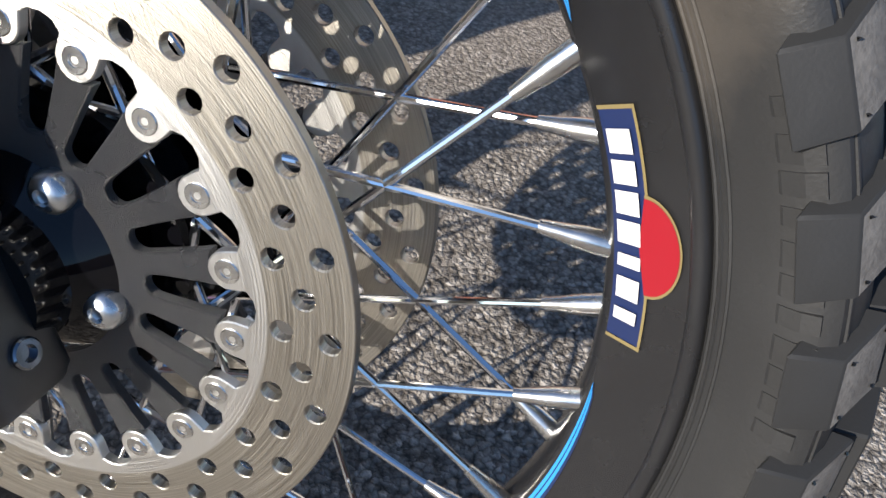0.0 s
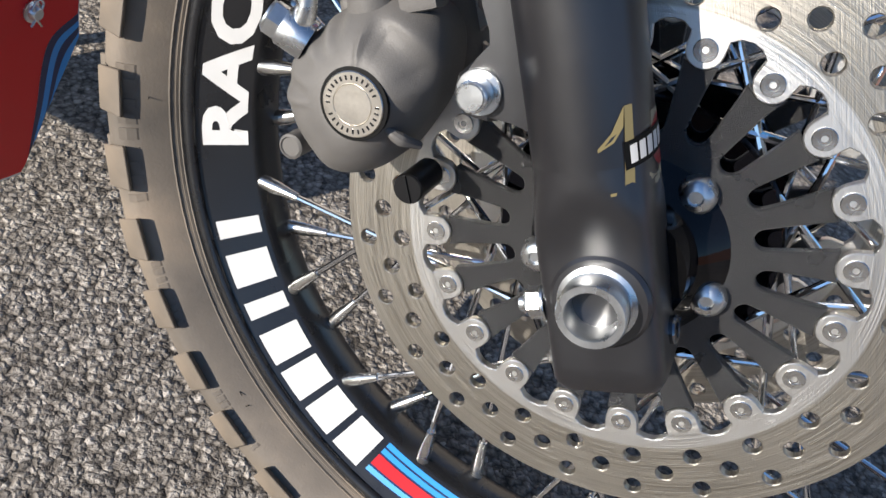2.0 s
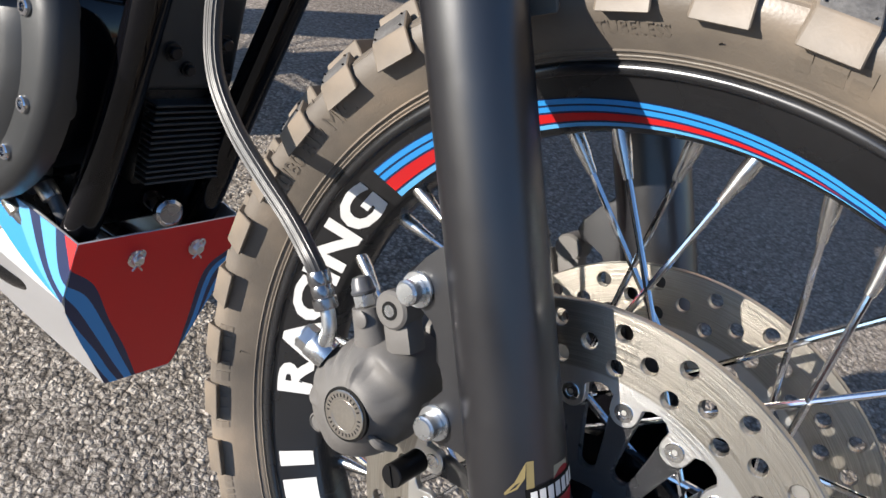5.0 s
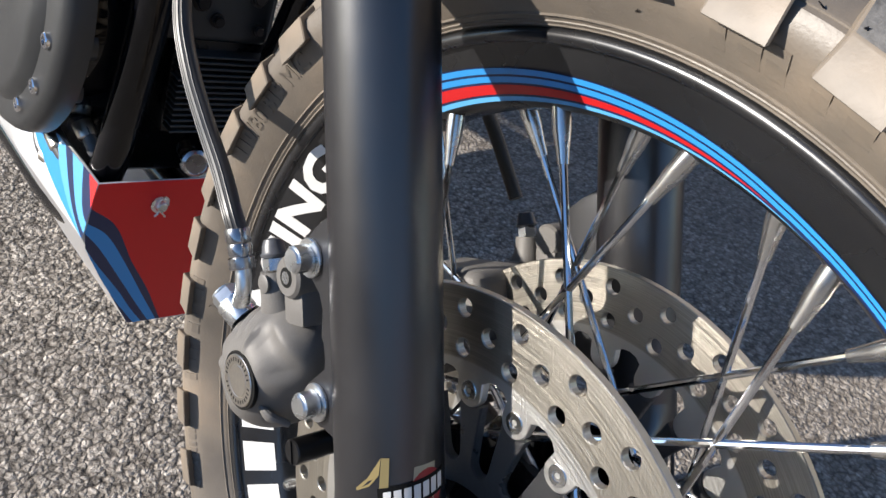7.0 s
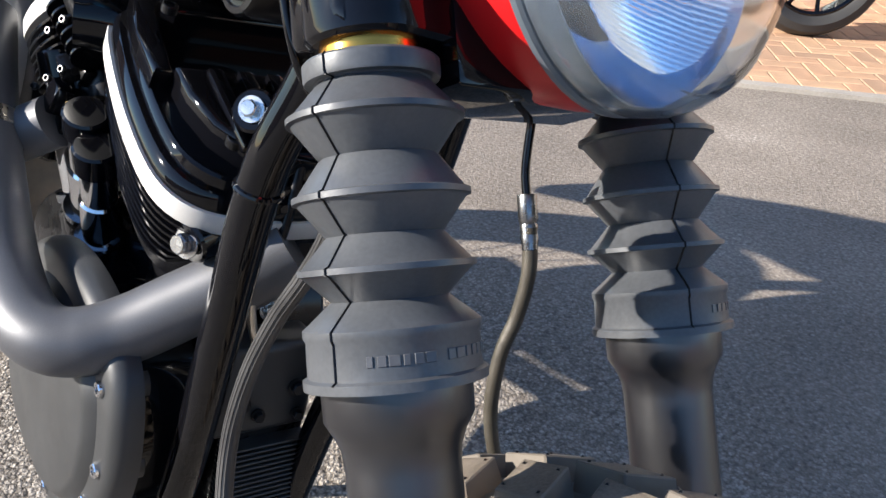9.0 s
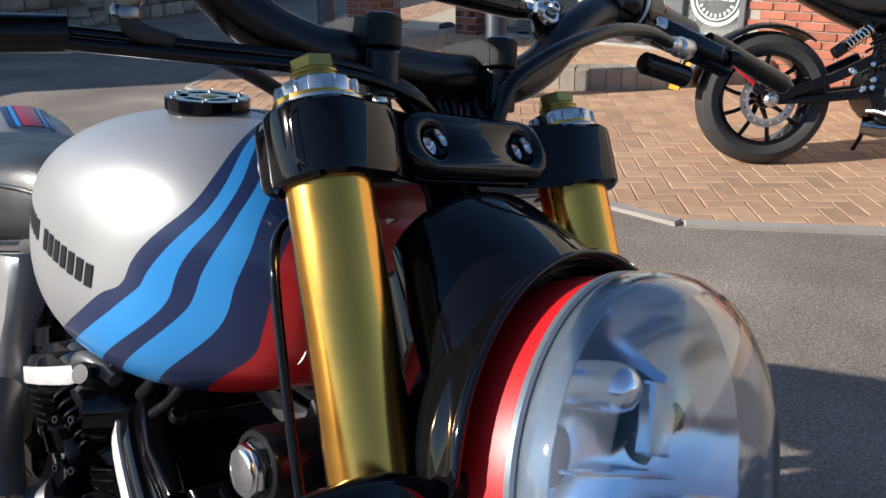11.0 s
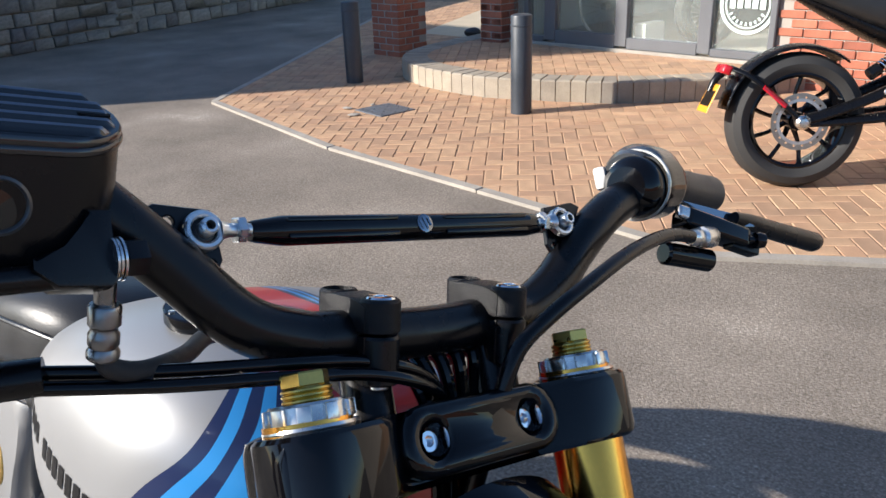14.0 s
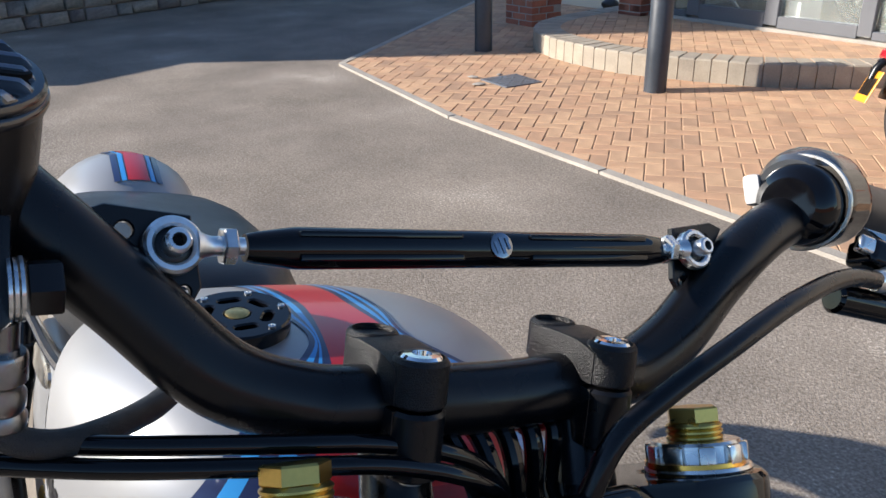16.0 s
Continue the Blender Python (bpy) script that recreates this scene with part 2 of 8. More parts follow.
def grain(ma, scale=200.0, bump=0.1, dist=0.001, color=0.0, rough=0.0, big=8.0, detail=4.0, stretch=None):
    """Fine grain in relief and gloss, and slow stains in colour and gloss, at two scales."""
    nt = ma.node_tree
    b = nt.nodes["Principled BSDF"]
    co = node(ma, "ShaderNodeTexCoord")
    src = co.outputs["Object"]
    if stretch:
        mp = node(ma, "ShaderNodeMapping")
        mp.inputs["Scale"].default_value = stretch
        link(ma, src, mp.inputs["Vector"])
        src = mp.outputs["Vector"]
    fine = node(ma, "ShaderNodeTexNoise", Scale=scale, Detail=detail)
    slow = node(ma, "ShaderNodeTexNoise", Scale=big, Detail=5.0)
    link(ma, src, fine.inputs["Vector"])
    link(ma, co.outputs["Object"], slow.inputs["Vector"])
    if bump:
        bp = node(ma, "ShaderNodeBump", Strength=bump, Distance=dist)
        link(ma, fine.outputs["Fac"], bp.inputs["Height"])
        link(ma, bp.outputs["Normal"], b.inputs["Normal"])
    if rough:
        r0 = b.inputs["Roughness"].default_value
        mr = node(ma, "ShaderNodeMapRange")
        mr.inputs["From Min"].default_value, mr.inputs["From Max"].default_value = 0.3, 0.7
        mr.inputs["To Min"].default_value, mr.inputs["To Max"].default_value = max(0.02, r0 - rough), min(1, r0 + rough)
        link(ma, slow.outputs["Fac"], mr.inputs["Value"])
        link(ma, mr.outputs["Result"], b.inputs["Roughness"])
    if color:
        c = b.inputs["Base Color"].default_value[:3]
        mx = node(ma, "ShaderNodeMix")
        mx.data_type = "RGBA"
        ad = node(ma, "ShaderNodeMath")
        ad.operation = "MULTIPLY_ADD"
        link(ma, slow.outputs["Fac"], ad.inputs[0])
        ad.inputs[1].default_value = 0.6
        sc = node(ma, "ShaderNodeMath")
        sc.operation = "MULTIPLY"
        sc.inputs[1].default_value = 0.4
        link(ma, fine.outputs["Fac"], sc.inputs[0])
        link(ma, sc.outputs[0], ad.inputs[2])
        mr2 = node(ma, "ShaderNodeMapRange")
        mr2.inputs["From Min"].default_value, mr2.inputs["From Max"].default_value = 0.33, 0.67
        link(ma, ad.outputs[0], mr2.inputs["Value"])
        link(ma, mr2.outputs["Result"], mx.inputs["Factor"])
        mx.inputs[6].default_value = (*[x * (1 - color) for x in c], 1)
        mx.inputs[7].default_value = (*[min(1, x * (1 + color)) for x in c], 1)
        link(ma, mx.outputs[2], b.inputs["Base Color"])
    return ma


def ramp(ma, src, stops, constant=False):
    r = node(ma, "ShaderNodeValToRGB")
    el = r.color_ramp.elements
    r.color_ramp.interpolation = "CONSTANT" if constant else "LINEAR"
    while len(el) < len(stops):
        el.new(0.5)
    for e, (p, c) in zip(el, stops):
        e.position, e.color = p, (*c, 1)
    link(ma, src, r.inputs["Fac"])
    return r


asphalt = principled("asphalt", (0.075, 0.072, 0.07), 0.9, spec=0.25)
paving_brick = grain(principled("paving_brick", (0.42, 0.22, 0.13), 0.85, spec=0.3), 220, 0.5, 0.002, 0.25, 0.1, 6)
concrete = grain(principled("concrete", (0.35, 0.318, 0.275), 0.85, spec=0.3), 120, 0.4, 0.002, 0.2, 0.1, 5)
path_concrete = grain(principled("warm_path_concrete", (0.50, 0.42, 0.31), 0.85, spec=0.3), 120, 0.3, 0.002, 0.12, 0.1, 3)
black_matt = grain(principled("satin_black_metal", (0.004, 0.004, 0.005), 0.28, spec=0.32), 900, 0.05, 0.0004, 0.0, 0.06, 30)
black_gloss = principled("gloss_black_paint", (0.003, 0.003, 0.004), 0.05, spec=0.36)
crinkle = grain(principled("crinkle_black", (0.030, 0.030, 0.031), 0.30, spec=1.0), 2400, 1.0, 0.0016, 0.0, 0.05, 30)
steel = grain(principled("brushed_steel", (0.62, 0.58, 0.52), 0.3, 1.0), 700, 0.1, 0.0003, 0.1, 0.06, 25)
chrome = principled("chrome", (0.75, 0.76, 0.78), 0.08, 1.0)
zinc = grain(principled("zinc_plate", (0.70, 0.72, 0.73), 0.29, 1.0), 400, 0.1, 0.0004, 0.1, 0.08, 60)
rubber = grain(principled("tyre_rubber", (0.05, 0.046, 0.042), 0.48, spec=0.55), 600, 0.25, 0.0006, 0.3, 0.1, 14)
gold = grain(principled("gold_anodised", (0.92, 0.46, 0.09), 0.19, 1.0), 500, 0.03, 0.0003, 0.05, 0.04, 30)
red = principled("red_paint", (0.62, 0.010, 0.012), 0.42, spec=0.5, coat=0.15)
silver = grain(principled("silver_paint", (0.62, 0.62, 0.63), 0.34, 0.55, coat=0.3), 4000, 0.05, 0.0002, 0.04, 0.03, 20)
dark_bolt = principled("black_oxide", (0.03, 0.03, 0.032), 0.3, 0.8)
alu = grain(principled("machined_aluminium", (0.72, 0.71, 0.68), 0.26, 1.0), 500, 0.06, 0.0003, 0.05, 0.08, 40)
blue = principled("sky_blue_vinyl", (0.03, 0.25, 0.60), 0.3, coat=0.3)
light_blue = principled("pale_blue_vinyl", (0.10, 0.36, 0.66), 0.3, coat=0.3)
navy = principled("navy_vinyl", (0.012, 0.022, 0.075), 0.3, coat=0.3)
red_vinyl = principled("red_vinyl", (0.48, 0.012, 0.014), 0.3, coat=0.3)
badge_red = principled("crimson_badge_print", (0.27, 0.008, 0.016), 0.35, coat=0.2)
white_vinyl = grain(principled("white_vinyl", (0.62, 0.615, 0.60), 0.4), 60, 0.02, 0.0003, 0.05, 0.1, 30)
gold_vinyl = principled("gold_vinyl", (0.30, 0.235, 0.105), 0.35, 0.4)
caliper_grey = grain(principled("cast_grey_paint", (0.125, 0.118, 0.110), 0.56, 0.1, spec=0.45), 1500, 0.35, 0.0005, 0.12, 0.08, 40)
rubber_soft = grain(principled("grey_rubber", (0.060, 0.062, 0.068), 0.36, spec=0.6), 500, 0.12, 0.0005, 0.15, 0.1, 30)


def disc_metal():
    """Ground rotor steel: rings of fine scratches round the wheel axis and bronze heat tint."""
    ma = principled("rotor_steel", (0.6, 0.55, 0.46), 0.33, 1.0)
    b = ma.node_tree.nodes["Principled BSDF"]
    co = node(ma, "ShaderNodeTexCoord")
    sp = node(ma, "ShaderNodeSeparateXYZ")
    link(ma, co.outputs["Object"], sp.inputs[0])
    cb = node(ma, "ShaderNodeCombineXYZ")
    link(ma, sp.outputs["X"], cb.inputs["X"])
    link(ma, sp.outputs["Y"], cb.inputs["Y"])
    ln = node(ma, "ShaderNodeVectorMath")
    ln.operation = "LENGTH"
    link(ma, cb.outputs[0], ln.inputs[0])
    c2 = node(ma, "ShaderNodeCombineXYZ")
    link(ma, ln.outputs["Value"], c2.inputs["X"])
    at = node(ma, "ShaderNodeMath")
    at.operation = "ARCTAN2"
    link(ma, sp.outputs["Y"], at.inputs[0])
    link(ma, sp.outputs["X"], at.inputs[1])
    k = node(ma, "ShaderNodeMath")
    k.operation = "MULTIPLY"
    k.inputs[1].default_value = 0.0007
    link(ma, at.outputs[0], k.inputs[0])
    link(ma, k.outputs[0], c2.inputs["Y"])
    n1 = node(ma, "ShaderNodeTexNoise", Scale=2600.0, Detail=5.0)
    link(ma, c2.outputs[0], n1.inputs["Vector"])
    n2 = node(ma, "ShaderNodeTexNoise", Scale=2300.0, Detail=6.0)
    link(ma, c2.outputs[0], n2.inputs["Vector"])
    # cross-hatched grinding marks
    n3 = node(ma, "ShaderNodeTexNoise", Scale=1.0, Detail=3.0)
    mp = node(ma, "ShaderNodeMapping")
    mp.inputs["Scale"].default_value = (1900, 40, 100)
    mp.inputs["Rotation"].default_value = (0, 0, 0.5)
    link(ma, co.outputs["Object"], mp.inputs["Vector"])
    link(ma, mp.outputs["Vector"], n3.inputs["Vector"])
    r = ramp(ma, n2.outputs["Fac"], [(0.3, (0.36, 0.33, 0.275)), (0.52, (0.47, 0.435, 0.375)), (0.72, (0.60, 0.565, 0.50))])
    # inner band that the pads never sweep stays pale
    sw = node(ma, "ShaderNodeMapRange")
    sw.inputs["From Min"].default_value, sw.inputs["From Max"].default_value = 0.1087, 0.1099
    link(ma, ln.outputs["Value"], sw.inputs["Value"])
    un = node(ma, "ShaderNodeMix")
    un.data_type = "RGBA"
    un.inputs[6].default_value = (0.74, 0.725, 0.69, 1)
    link(ma, sw.outputs["Result"], un.inputs["Factor"])
    link(ma, r.outputs["Color"], un.inputs[7])
    link(ma, un.outputs[2], b.inputs["Base Color"])
    mr = node(ma, "ShaderNodeMapRange")
    mr.inputs["From Min"].default_value, mr.inputs["From Max"].default_value = 0.35, 0.65
    mr.inputs["To Min"].default_value, mr.inputs["To Max"].default_value = 0.28, 0.46
    link(ma, n1.outputs["Fac"], mr.inputs["Value"])
    link(ma, mr.outputs["Result"], b.inputs["Roughness"])
    ad = node(ma, "ShaderNodeMath")
    link(ma, n1.outputs["Fac"], ad.inputs[0])
    link(ma, n3.outputs["Fac"], ad.inputs[1])
    bp = node(ma, "ShaderNodeBump", Strength=0.45, Distance=0.0004)
    link(ma, ad.outputs[0], bp.inputs["Height"])
    link(ma, bp.outputs["Normal"], b.inputs["Normal"])
    return ma


rotor = disc_metal()


def asphalt_mat():
    """Coarse chippings: pale stones of several tones in dark binder."""
    b = asphalt.node_tree.nodes["Principled BSDF"]
    co = node(asphalt, "ShaderNodeTexCoord")
    wob = node(asphalt, "ShaderNodeTexNoise", Scale=150.0, Detail=4.0)
    link(asphalt, co.outputs["Object"], wob.inputs["Vector"])
    mxv = node(asphalt, "ShaderNodeMix")
    mxv.data_type = "VECTOR"
    mxv.inputs["Factor"].default_value = 0.010
    link(asphalt, co.outputs["Object"], mxv.inputs[4])
    link(asphalt, wob.outputs["Color"], mxv.inputs[5])
    v = node(asphalt, "ShaderNodeTexVoronoi", Scale=165.0)
    link(asphalt, mxv.outputs[1], v.inputs["Vector"])
    tone = ramp(asphalt, v.outputs["Color"], [(0.0, (0.13, 0.118, 0.105)), (0.4, (0.28, 0.256, 0.228)), (0.75, (0.44, 0.405, 0.36)), (1.0, (0.66, 0.61, 0.55))])
    edge = ramp(asphalt, v.outputs["Distance"], [(0.30, (1, 1, 1)), (0.62, (0.62, 0.60, 0.58)), (0.88, (0.24, 0.23, 0.22))])
    mul = node(asphalt, "ShaderNodeMix")
    mul.data_type, mul.blend_type = "RGBA", "MULTIPLY"
    mul.inputs["Factor"].default_value = 1.0
    link(asphalt, tone.outputs["Color"], mul.inputs[6])
    link(asphalt, edge.outputs["Color"], mul.inputs[7])
    big = node(asphalt, "ShaderNodeTexNoise", Scale=0.9, Detail=6.0)
    link(asphalt, co.outputs["Object"], big.inputs["Vector"])
    st = ramp(asphalt, big.outputs["Fac"], [(0.3, (0.72, 0.72, 0.74)), (0.6, (1.0, 0.98, 0.95)), (0.75, (1.12, 1.08, 1.0))])
    mu2 = node(asphalt, "ShaderNodeMix")
    mu2.data_type, mu2.blend_type = "RGBA", "MULTIPLY"
    mu2.inputs["Factor"].default_value = 1.0
    link(asphalt, mul.outputs[2], mu2.inputs[6])
    link(asphalt, st.outputs["Color"], mu2.inputs[7])
    # finer, worn surfacing beyond the coarse strip on which the motorcycle stands
    sx = node(asphalt, "ShaderNodeSeparateXYZ")
    link(asphalt, co.outputs["Object"], sx.inputs[0])
    sm = node(asphalt, "ShaderNodeMapRange")
    sm.inputs["From Min"].default_value, sm.inputs["From Max"].default_value = 0.35, 1.2
    link(asphalt, sx.outputs["Y"], sm.inputs["Value"])
    fine = node(asphalt, "ShaderNodeTexNoise", Scale=105.0, Detail=6.0)
    link(asphalt, co.outputs["Object"], fine.inputs["Vector"])
    slow = node(asphalt, "ShaderNodeTexNoise", Scale=1.6, Detail=9.0)
    link(asphalt, co.outputs["Object"], slow.inputs["Vector"])
    fs = node(asphalt, "ShaderNodeMath")
    link(asphalt, fine.outputs["Fac"], fs.inputs[0])
    link(asphalt, slow.outputs["Fac"], fs.inputs[1])
    fr = node(asphalt, "ShaderNodeMapRange")
    fr.inputs["From Min"].default_value, fr.inputs["From Max"].default_value = 0.70, 1.32
    link(asphalt, fs.outputs[0], fr.inputs["Value"])
    ft = ramp(asphalt, fr.outputs["Result"], [(0.0, (0.115, 0.096, 0.078)), (0.5, (0.232, 0.194, 0.158)), (0.85, (0.34, 0.288, 0.238)), (1.0, (0.60, 0.53, 0.45))])
    fm = node(asphalt, "ShaderNodeMix")
    fm.data_type = "RGBA"
    sc = node(asphalt, "ShaderNodeMath")
    sc.operation = "MULTIPLY"
    sc.inputs[1].default_value = 0.70
    link(asphalt, sm.outputs["Result"], sc.inputs[0])
    link(asphalt, sc.outputs[0], fm.inputs["Factor"])
    link(asphalt, mu2.outputs[2], fm.inputs[6])
    link(asphalt, ft.outputs["Color"], fm.inputs[7])
    link(asphalt, fm.outputs[2], b.inputs["Base Color"])
    bp = node(asphalt, "ShaderNodeBump", Strength=1.0, Distance=0.004)
    bs = node(asphalt, "ShaderNodeMapRange")
    bs.inputs["To Min"].default_value, bs.inputs["To Max"].default_value = 1.0, 0.35
    link(asphalt, sm.outputs["Result"], bs.inputs["Value"])
    link(asphalt, bs.outputs["Result"], bp.inputs["Strength"])
    inv = node(asphalt, "ShaderNodeMath")
    inv.operation = "SUBTRACT"
    inv.inputs[0].default_value = 1.0
    link(asphalt, v.outputs["Distance"], inv.inputs[1])
    link(asphalt, inv.outputs[0], bp.inputs["Height"])
    link(asphalt, bp.outputs["Normal"], b.inputs["Normal"])


asphalt_mat()


def dusty_rubber(ma, ahead):
    """Tyre rubber under brown dust; the dust thins where the wheel was last washed by the road, towards its front."""
    b = ma.node_tree.nodes["Principled BSDF"]
    for l in list(b.inputs["Base Color"].links):
        ma.node_tree.links.remove(l)
    co = node(ma, "ShaderNodeTexCoord")
    n = node(ma, "ShaderNodeTexNoise", Scale=16.0, Detail=7.0)
    link(ma, co.outputs["Object"], n.inputs["Vector"])
    r = ramp(ma, n.outputs["Fac"], [(0.3, (0.095, 0.082, 0.068)), (0.52, (0.150, 0.126, 0.100)), (0.72, (0.235, 0.186, 0.137))])
    if ahead:
        sp = node(ma, "ShaderNodeSeparateXYZ")
        link(ma, node(ma, "ShaderNodeNewGeometry").outputs["Position"], sp.inputs[0])
        ad = node(ma, "ShaderNodeMath")
        ad.operation = "MULTIPLY_ADD"
        ad.inputs[1].default_value = 0.22
        link(ma, n.outputs["Fac"], ad.inputs[0])
        link(ma, sp.outputs["X"], ad.inputs[2])
        mr = node(ma, "ShaderNodeMapRange")
        mr.inputs["From Min"].default_value, mr.inputs["From Max"].default_value = 0.24, 0.34
        link(ma, ad.outputs[0], mr.inputs["Value"])
        mx = node(ma, "ShaderNodeMix")
        mx.data_type = "RGBA"
        link(ma, mr.outputs["Result"], mx.inputs["Factor"])
        link(ma, r.outputs["Color"], mx.inputs[6])
        mx.inputs[7].default_value = (0.022, 0.022, 0.022, 1)
        link(ma, mx.outputs[2], b.inputs["Base Color"])
    else:
        link(ma, r.outputs["Color"], b.inputs["Base Color"])
    return ma


dusty_rubber(rubber, True)
knob_rubber = dusty_rubber(grain(principled("knob_rubber", (0.1, 0.09, 0.08), 0.56, spec=0.42), 700, 0.2, 0.0004, 0.3, 0.1, 20), True)

lid_black = grain(principled("lid_black_paint", (0.006, 0.006, 0.008), 0.20, spec=0.85), 900, 0.03, 0.0003, 0.0, 0.05, 30)
ridge_sheen = principled("ridge_sky_sheen", (0.20, 0.22, 0.26), 0.28, 0.8)
clamp_black = grain(principled("crinkled_clamp_black", (0.006, 0.006, 0.007), 0.34, spec=0.28), 1600, 0.5, 0.0012, 0.0, 0.05, 30)
crimp_steel = grain(principled("dull_crimp_steel", (0.40, 0.40, 0.41), 0.27, 1.0), 500, 0.1, 0.0003, 0.1, 0.08, 60)
# near-black that paints the shade in slots and holes, also the decal's band
shade_print_black = principled("dark_shade_and_print", (0.003, 0.003, 0.003), 0.7, spec=0.2)
gaiter_rubber = grain(principled("dusty_gaiter_rubber", (0.060, 0.064, 0.070), 0.38, spec=0.6), 500, 0.12, 0.0005, 0.22, 0.1, 22)
khaki_braid = grain(principled("khaki_braided_sleeve", (0.060, 0.053, 0.041), 0.42, 0.25, spec=0.5), 1500, 0.5, 0.0008, 0.2, 0.1, 60)
mirror = principled("reflector_mirror", (0.74, 0.82, 0.92), 0.15, 1.0)
glass = principled("clear_glass", (0.96, 0.98, 1.0), 0.02, spec=0.5)
glass.node_tree.nodes["Principled BSDF"].inputs["Transmission Weight"].default_value = 1.0
glass.node_tree.nodes["Principled BSDF"].inputs["IOR"].default_value = 1.45
gold_line = principled("pale_gold_outline", (0.34, 0.31, 0.22), 0.4)
hose_rubber = grain(principled("hose_rubber", (0.034, 0.033, 0.033), 0.42, spec=0.5), 300, 0.1, 0.0005, 0.15, 0.1, 40)
glass_dark = principled("sight_glass", (0.01, 0.012, 0.012), 0.06, spec=0.6)
dull_steel = grain(principled("dull_dark_steel", (0.27, 0.27, 0.275), 0.28, 1.0), 500, 0.1, 0.0003, 0.1, 0.08, 60)
chrome_dark = principled("dark_chrome", (0.25, 0.27, 0.3), 0.12, 1.0)
gold_dark = grain(principled("gold_threads", (0.6, 0.42, 0.12), 0.3, 1.0), 600, 0.05, 0.0003, 0.1, 0.05, 50)
grey_gloss = principled("grey_gloss_plastic", (0.05, 0.052, 0.055), 0.22, coat=0.3)
leg_black = grain(principled("satin_black_fork", (0.006, 0.006, 0.008), 0.34, 0.0, spec=0.5), 1200, 0.06, 0.0003, 0.1, 0.04, 30)
leg_black.node_tree.nodes["Principled BSDF"].inputs["IOR"].default_value = 1.9
rim_black = grain(principled("black_rim_lacquer", (0.014, 0.014, 0.015), 0.27, spec=0.8), 900, 0.03, 0.0003, 0.0, 0.08, 25)
trim_grey = grain(principled("pale_grey_paint", (0.50, 0.49, 0.47), 0.42, spec=0.5), 800, 0.1, 0.0003, 0.06, 0.06, 20)
exhaust_grey = grain(principled("ceramic_grey_coating", (0.085, 0.087, 0.095), 0.45, 0.35), 900, 0.15, 0.0003, 0.12, 0.06, 12)
cover_grey = grain(principled("satin_grey_casting", (0.028, 0.029, 0.030), 0.40, spec=0.5), 1300, 0.2, 0.0004, 0.08, 0.06, 20)
leather = grain(principled("black_leather", (0.02, 0.02, 0.021), 0.38, spec=0.5), 450, 0.35, 0.0008, 0.15, 0.08, 12)
brass_mesh = grain(principled("brass_gauze", (0.55, 0.38, 0.14), 0.35, 1.0), 500, 0.2, 0.0004, 0.3, 0.08, 60)
braid = grain(principled("black_braid", (0.02, 0.02, 0.021), 0.5, spec=0.5), 1800, 0.9, 0.0008, 0.2, 0.1, 200)
silver_tank = grain(principled("silver_tank_paint", (0.34, 0.34, 0.342), 0.38, 0.45, coat=0.2, coat_rough=0.25), 3000, 0.06, 0.0002, 0.04, 0.04, 8)


def tinted(ma, spread, warm=0.0):
    """Tone of its own for each piece or loose island, by chance."""
    b = ma.node_tree.nodes["Principled BSDF"]
    oi, ge = node(ma, "ShaderNodeObjectInfo"), node(ma, "ShaderNodeNewGeometry")
    ad = node(ma, "ShaderNodeMath")
    link(ma, oi.outputs["Random"], ad.inputs[0])
    link(ma, ge.outputs["Random Per Island"], ad.inputs[1])
    fr = node(ma, "ShaderNodeMath")
    fr.operation = "FRACT"
    link(ma, ad.outputs[0], fr.inputs[0])
    r = ramp(ma, fr.outputs[0], [(0.0, (1 - spread, 1 - spread, 1 - spread * .8)), (0.35, (1, 1 - warm, 1 - warm)), (0.7, (1.0, 1.0, 1.0)), (1.0, (1 + spread * .6, 1 + spread * .55, 1 + spread * .5))])
    mu = node(ma, "ShaderNodeMix")
    mu.data_type, mu.blend_type = "RGBA", "MULTIPLY"
    mu.inputs["Factor"].default_value = 1.0
    old = b.inputs["Base Color"].links
    if old:
        link(ma, old[0].from_socket, mu.inputs[6])
    else:
        mu.inputs[6].default_value = b.inputs["Base Color"].default_value
    link(ma, r.outputs["Color"], mu.inputs[7])
    link(ma, mu.outputs[2], b.inputs["Base Color"])
    return ma


block_paver = tinted(grain(principled("clay_paver", (0.47, 0.30, 0.185), 0.85, spec=0.3), 260, 0.5, 0.002, 0.22, 0.1, 7), 0.20, 0.06)
wall_brick = tinted(grain(principled("red_brick", (0.36, 0.135, 0.085), 0.85, spec=0.25), 180, 0.6, 0.003, 0.25, 0.1, 9), 0.30, 0.08)
brick_plain = grain(principled("brick_wall_far", (0.24, 0.12, 0.085), 0.9, spec=0.2), 14, 0.3, 0.004, 0.3, 0.05, 3)
mortar = grain(principled("pale_mortar", (0.36, 0.325, 0.285), 0.95, spec=0.2), 150, 0.5, 0.003, 0.15, 0.05, 6)
sand_joint = grain(principled("jointing_sand", (0.33, 0.215, 0.135), 0.95, spec=0.2), 200, 0.5, 0.003, 0.2, 0.05, 4)
kerb_stone = tinted(grain(principled("pale_kerb_block", (0.33, 0.285, 0.225), 0.85, spec=0.3), 120, 0.5, 0.003, 0.2, 0.1, 8), 0.18)
rubble = tinted(grain(principled("grey_rubble_stone", (0.26, 0.24, 0.21), 0.9, spec=0.25), 40, 0.8, 0.010, 0.3, 0.1, 6), 0.35)
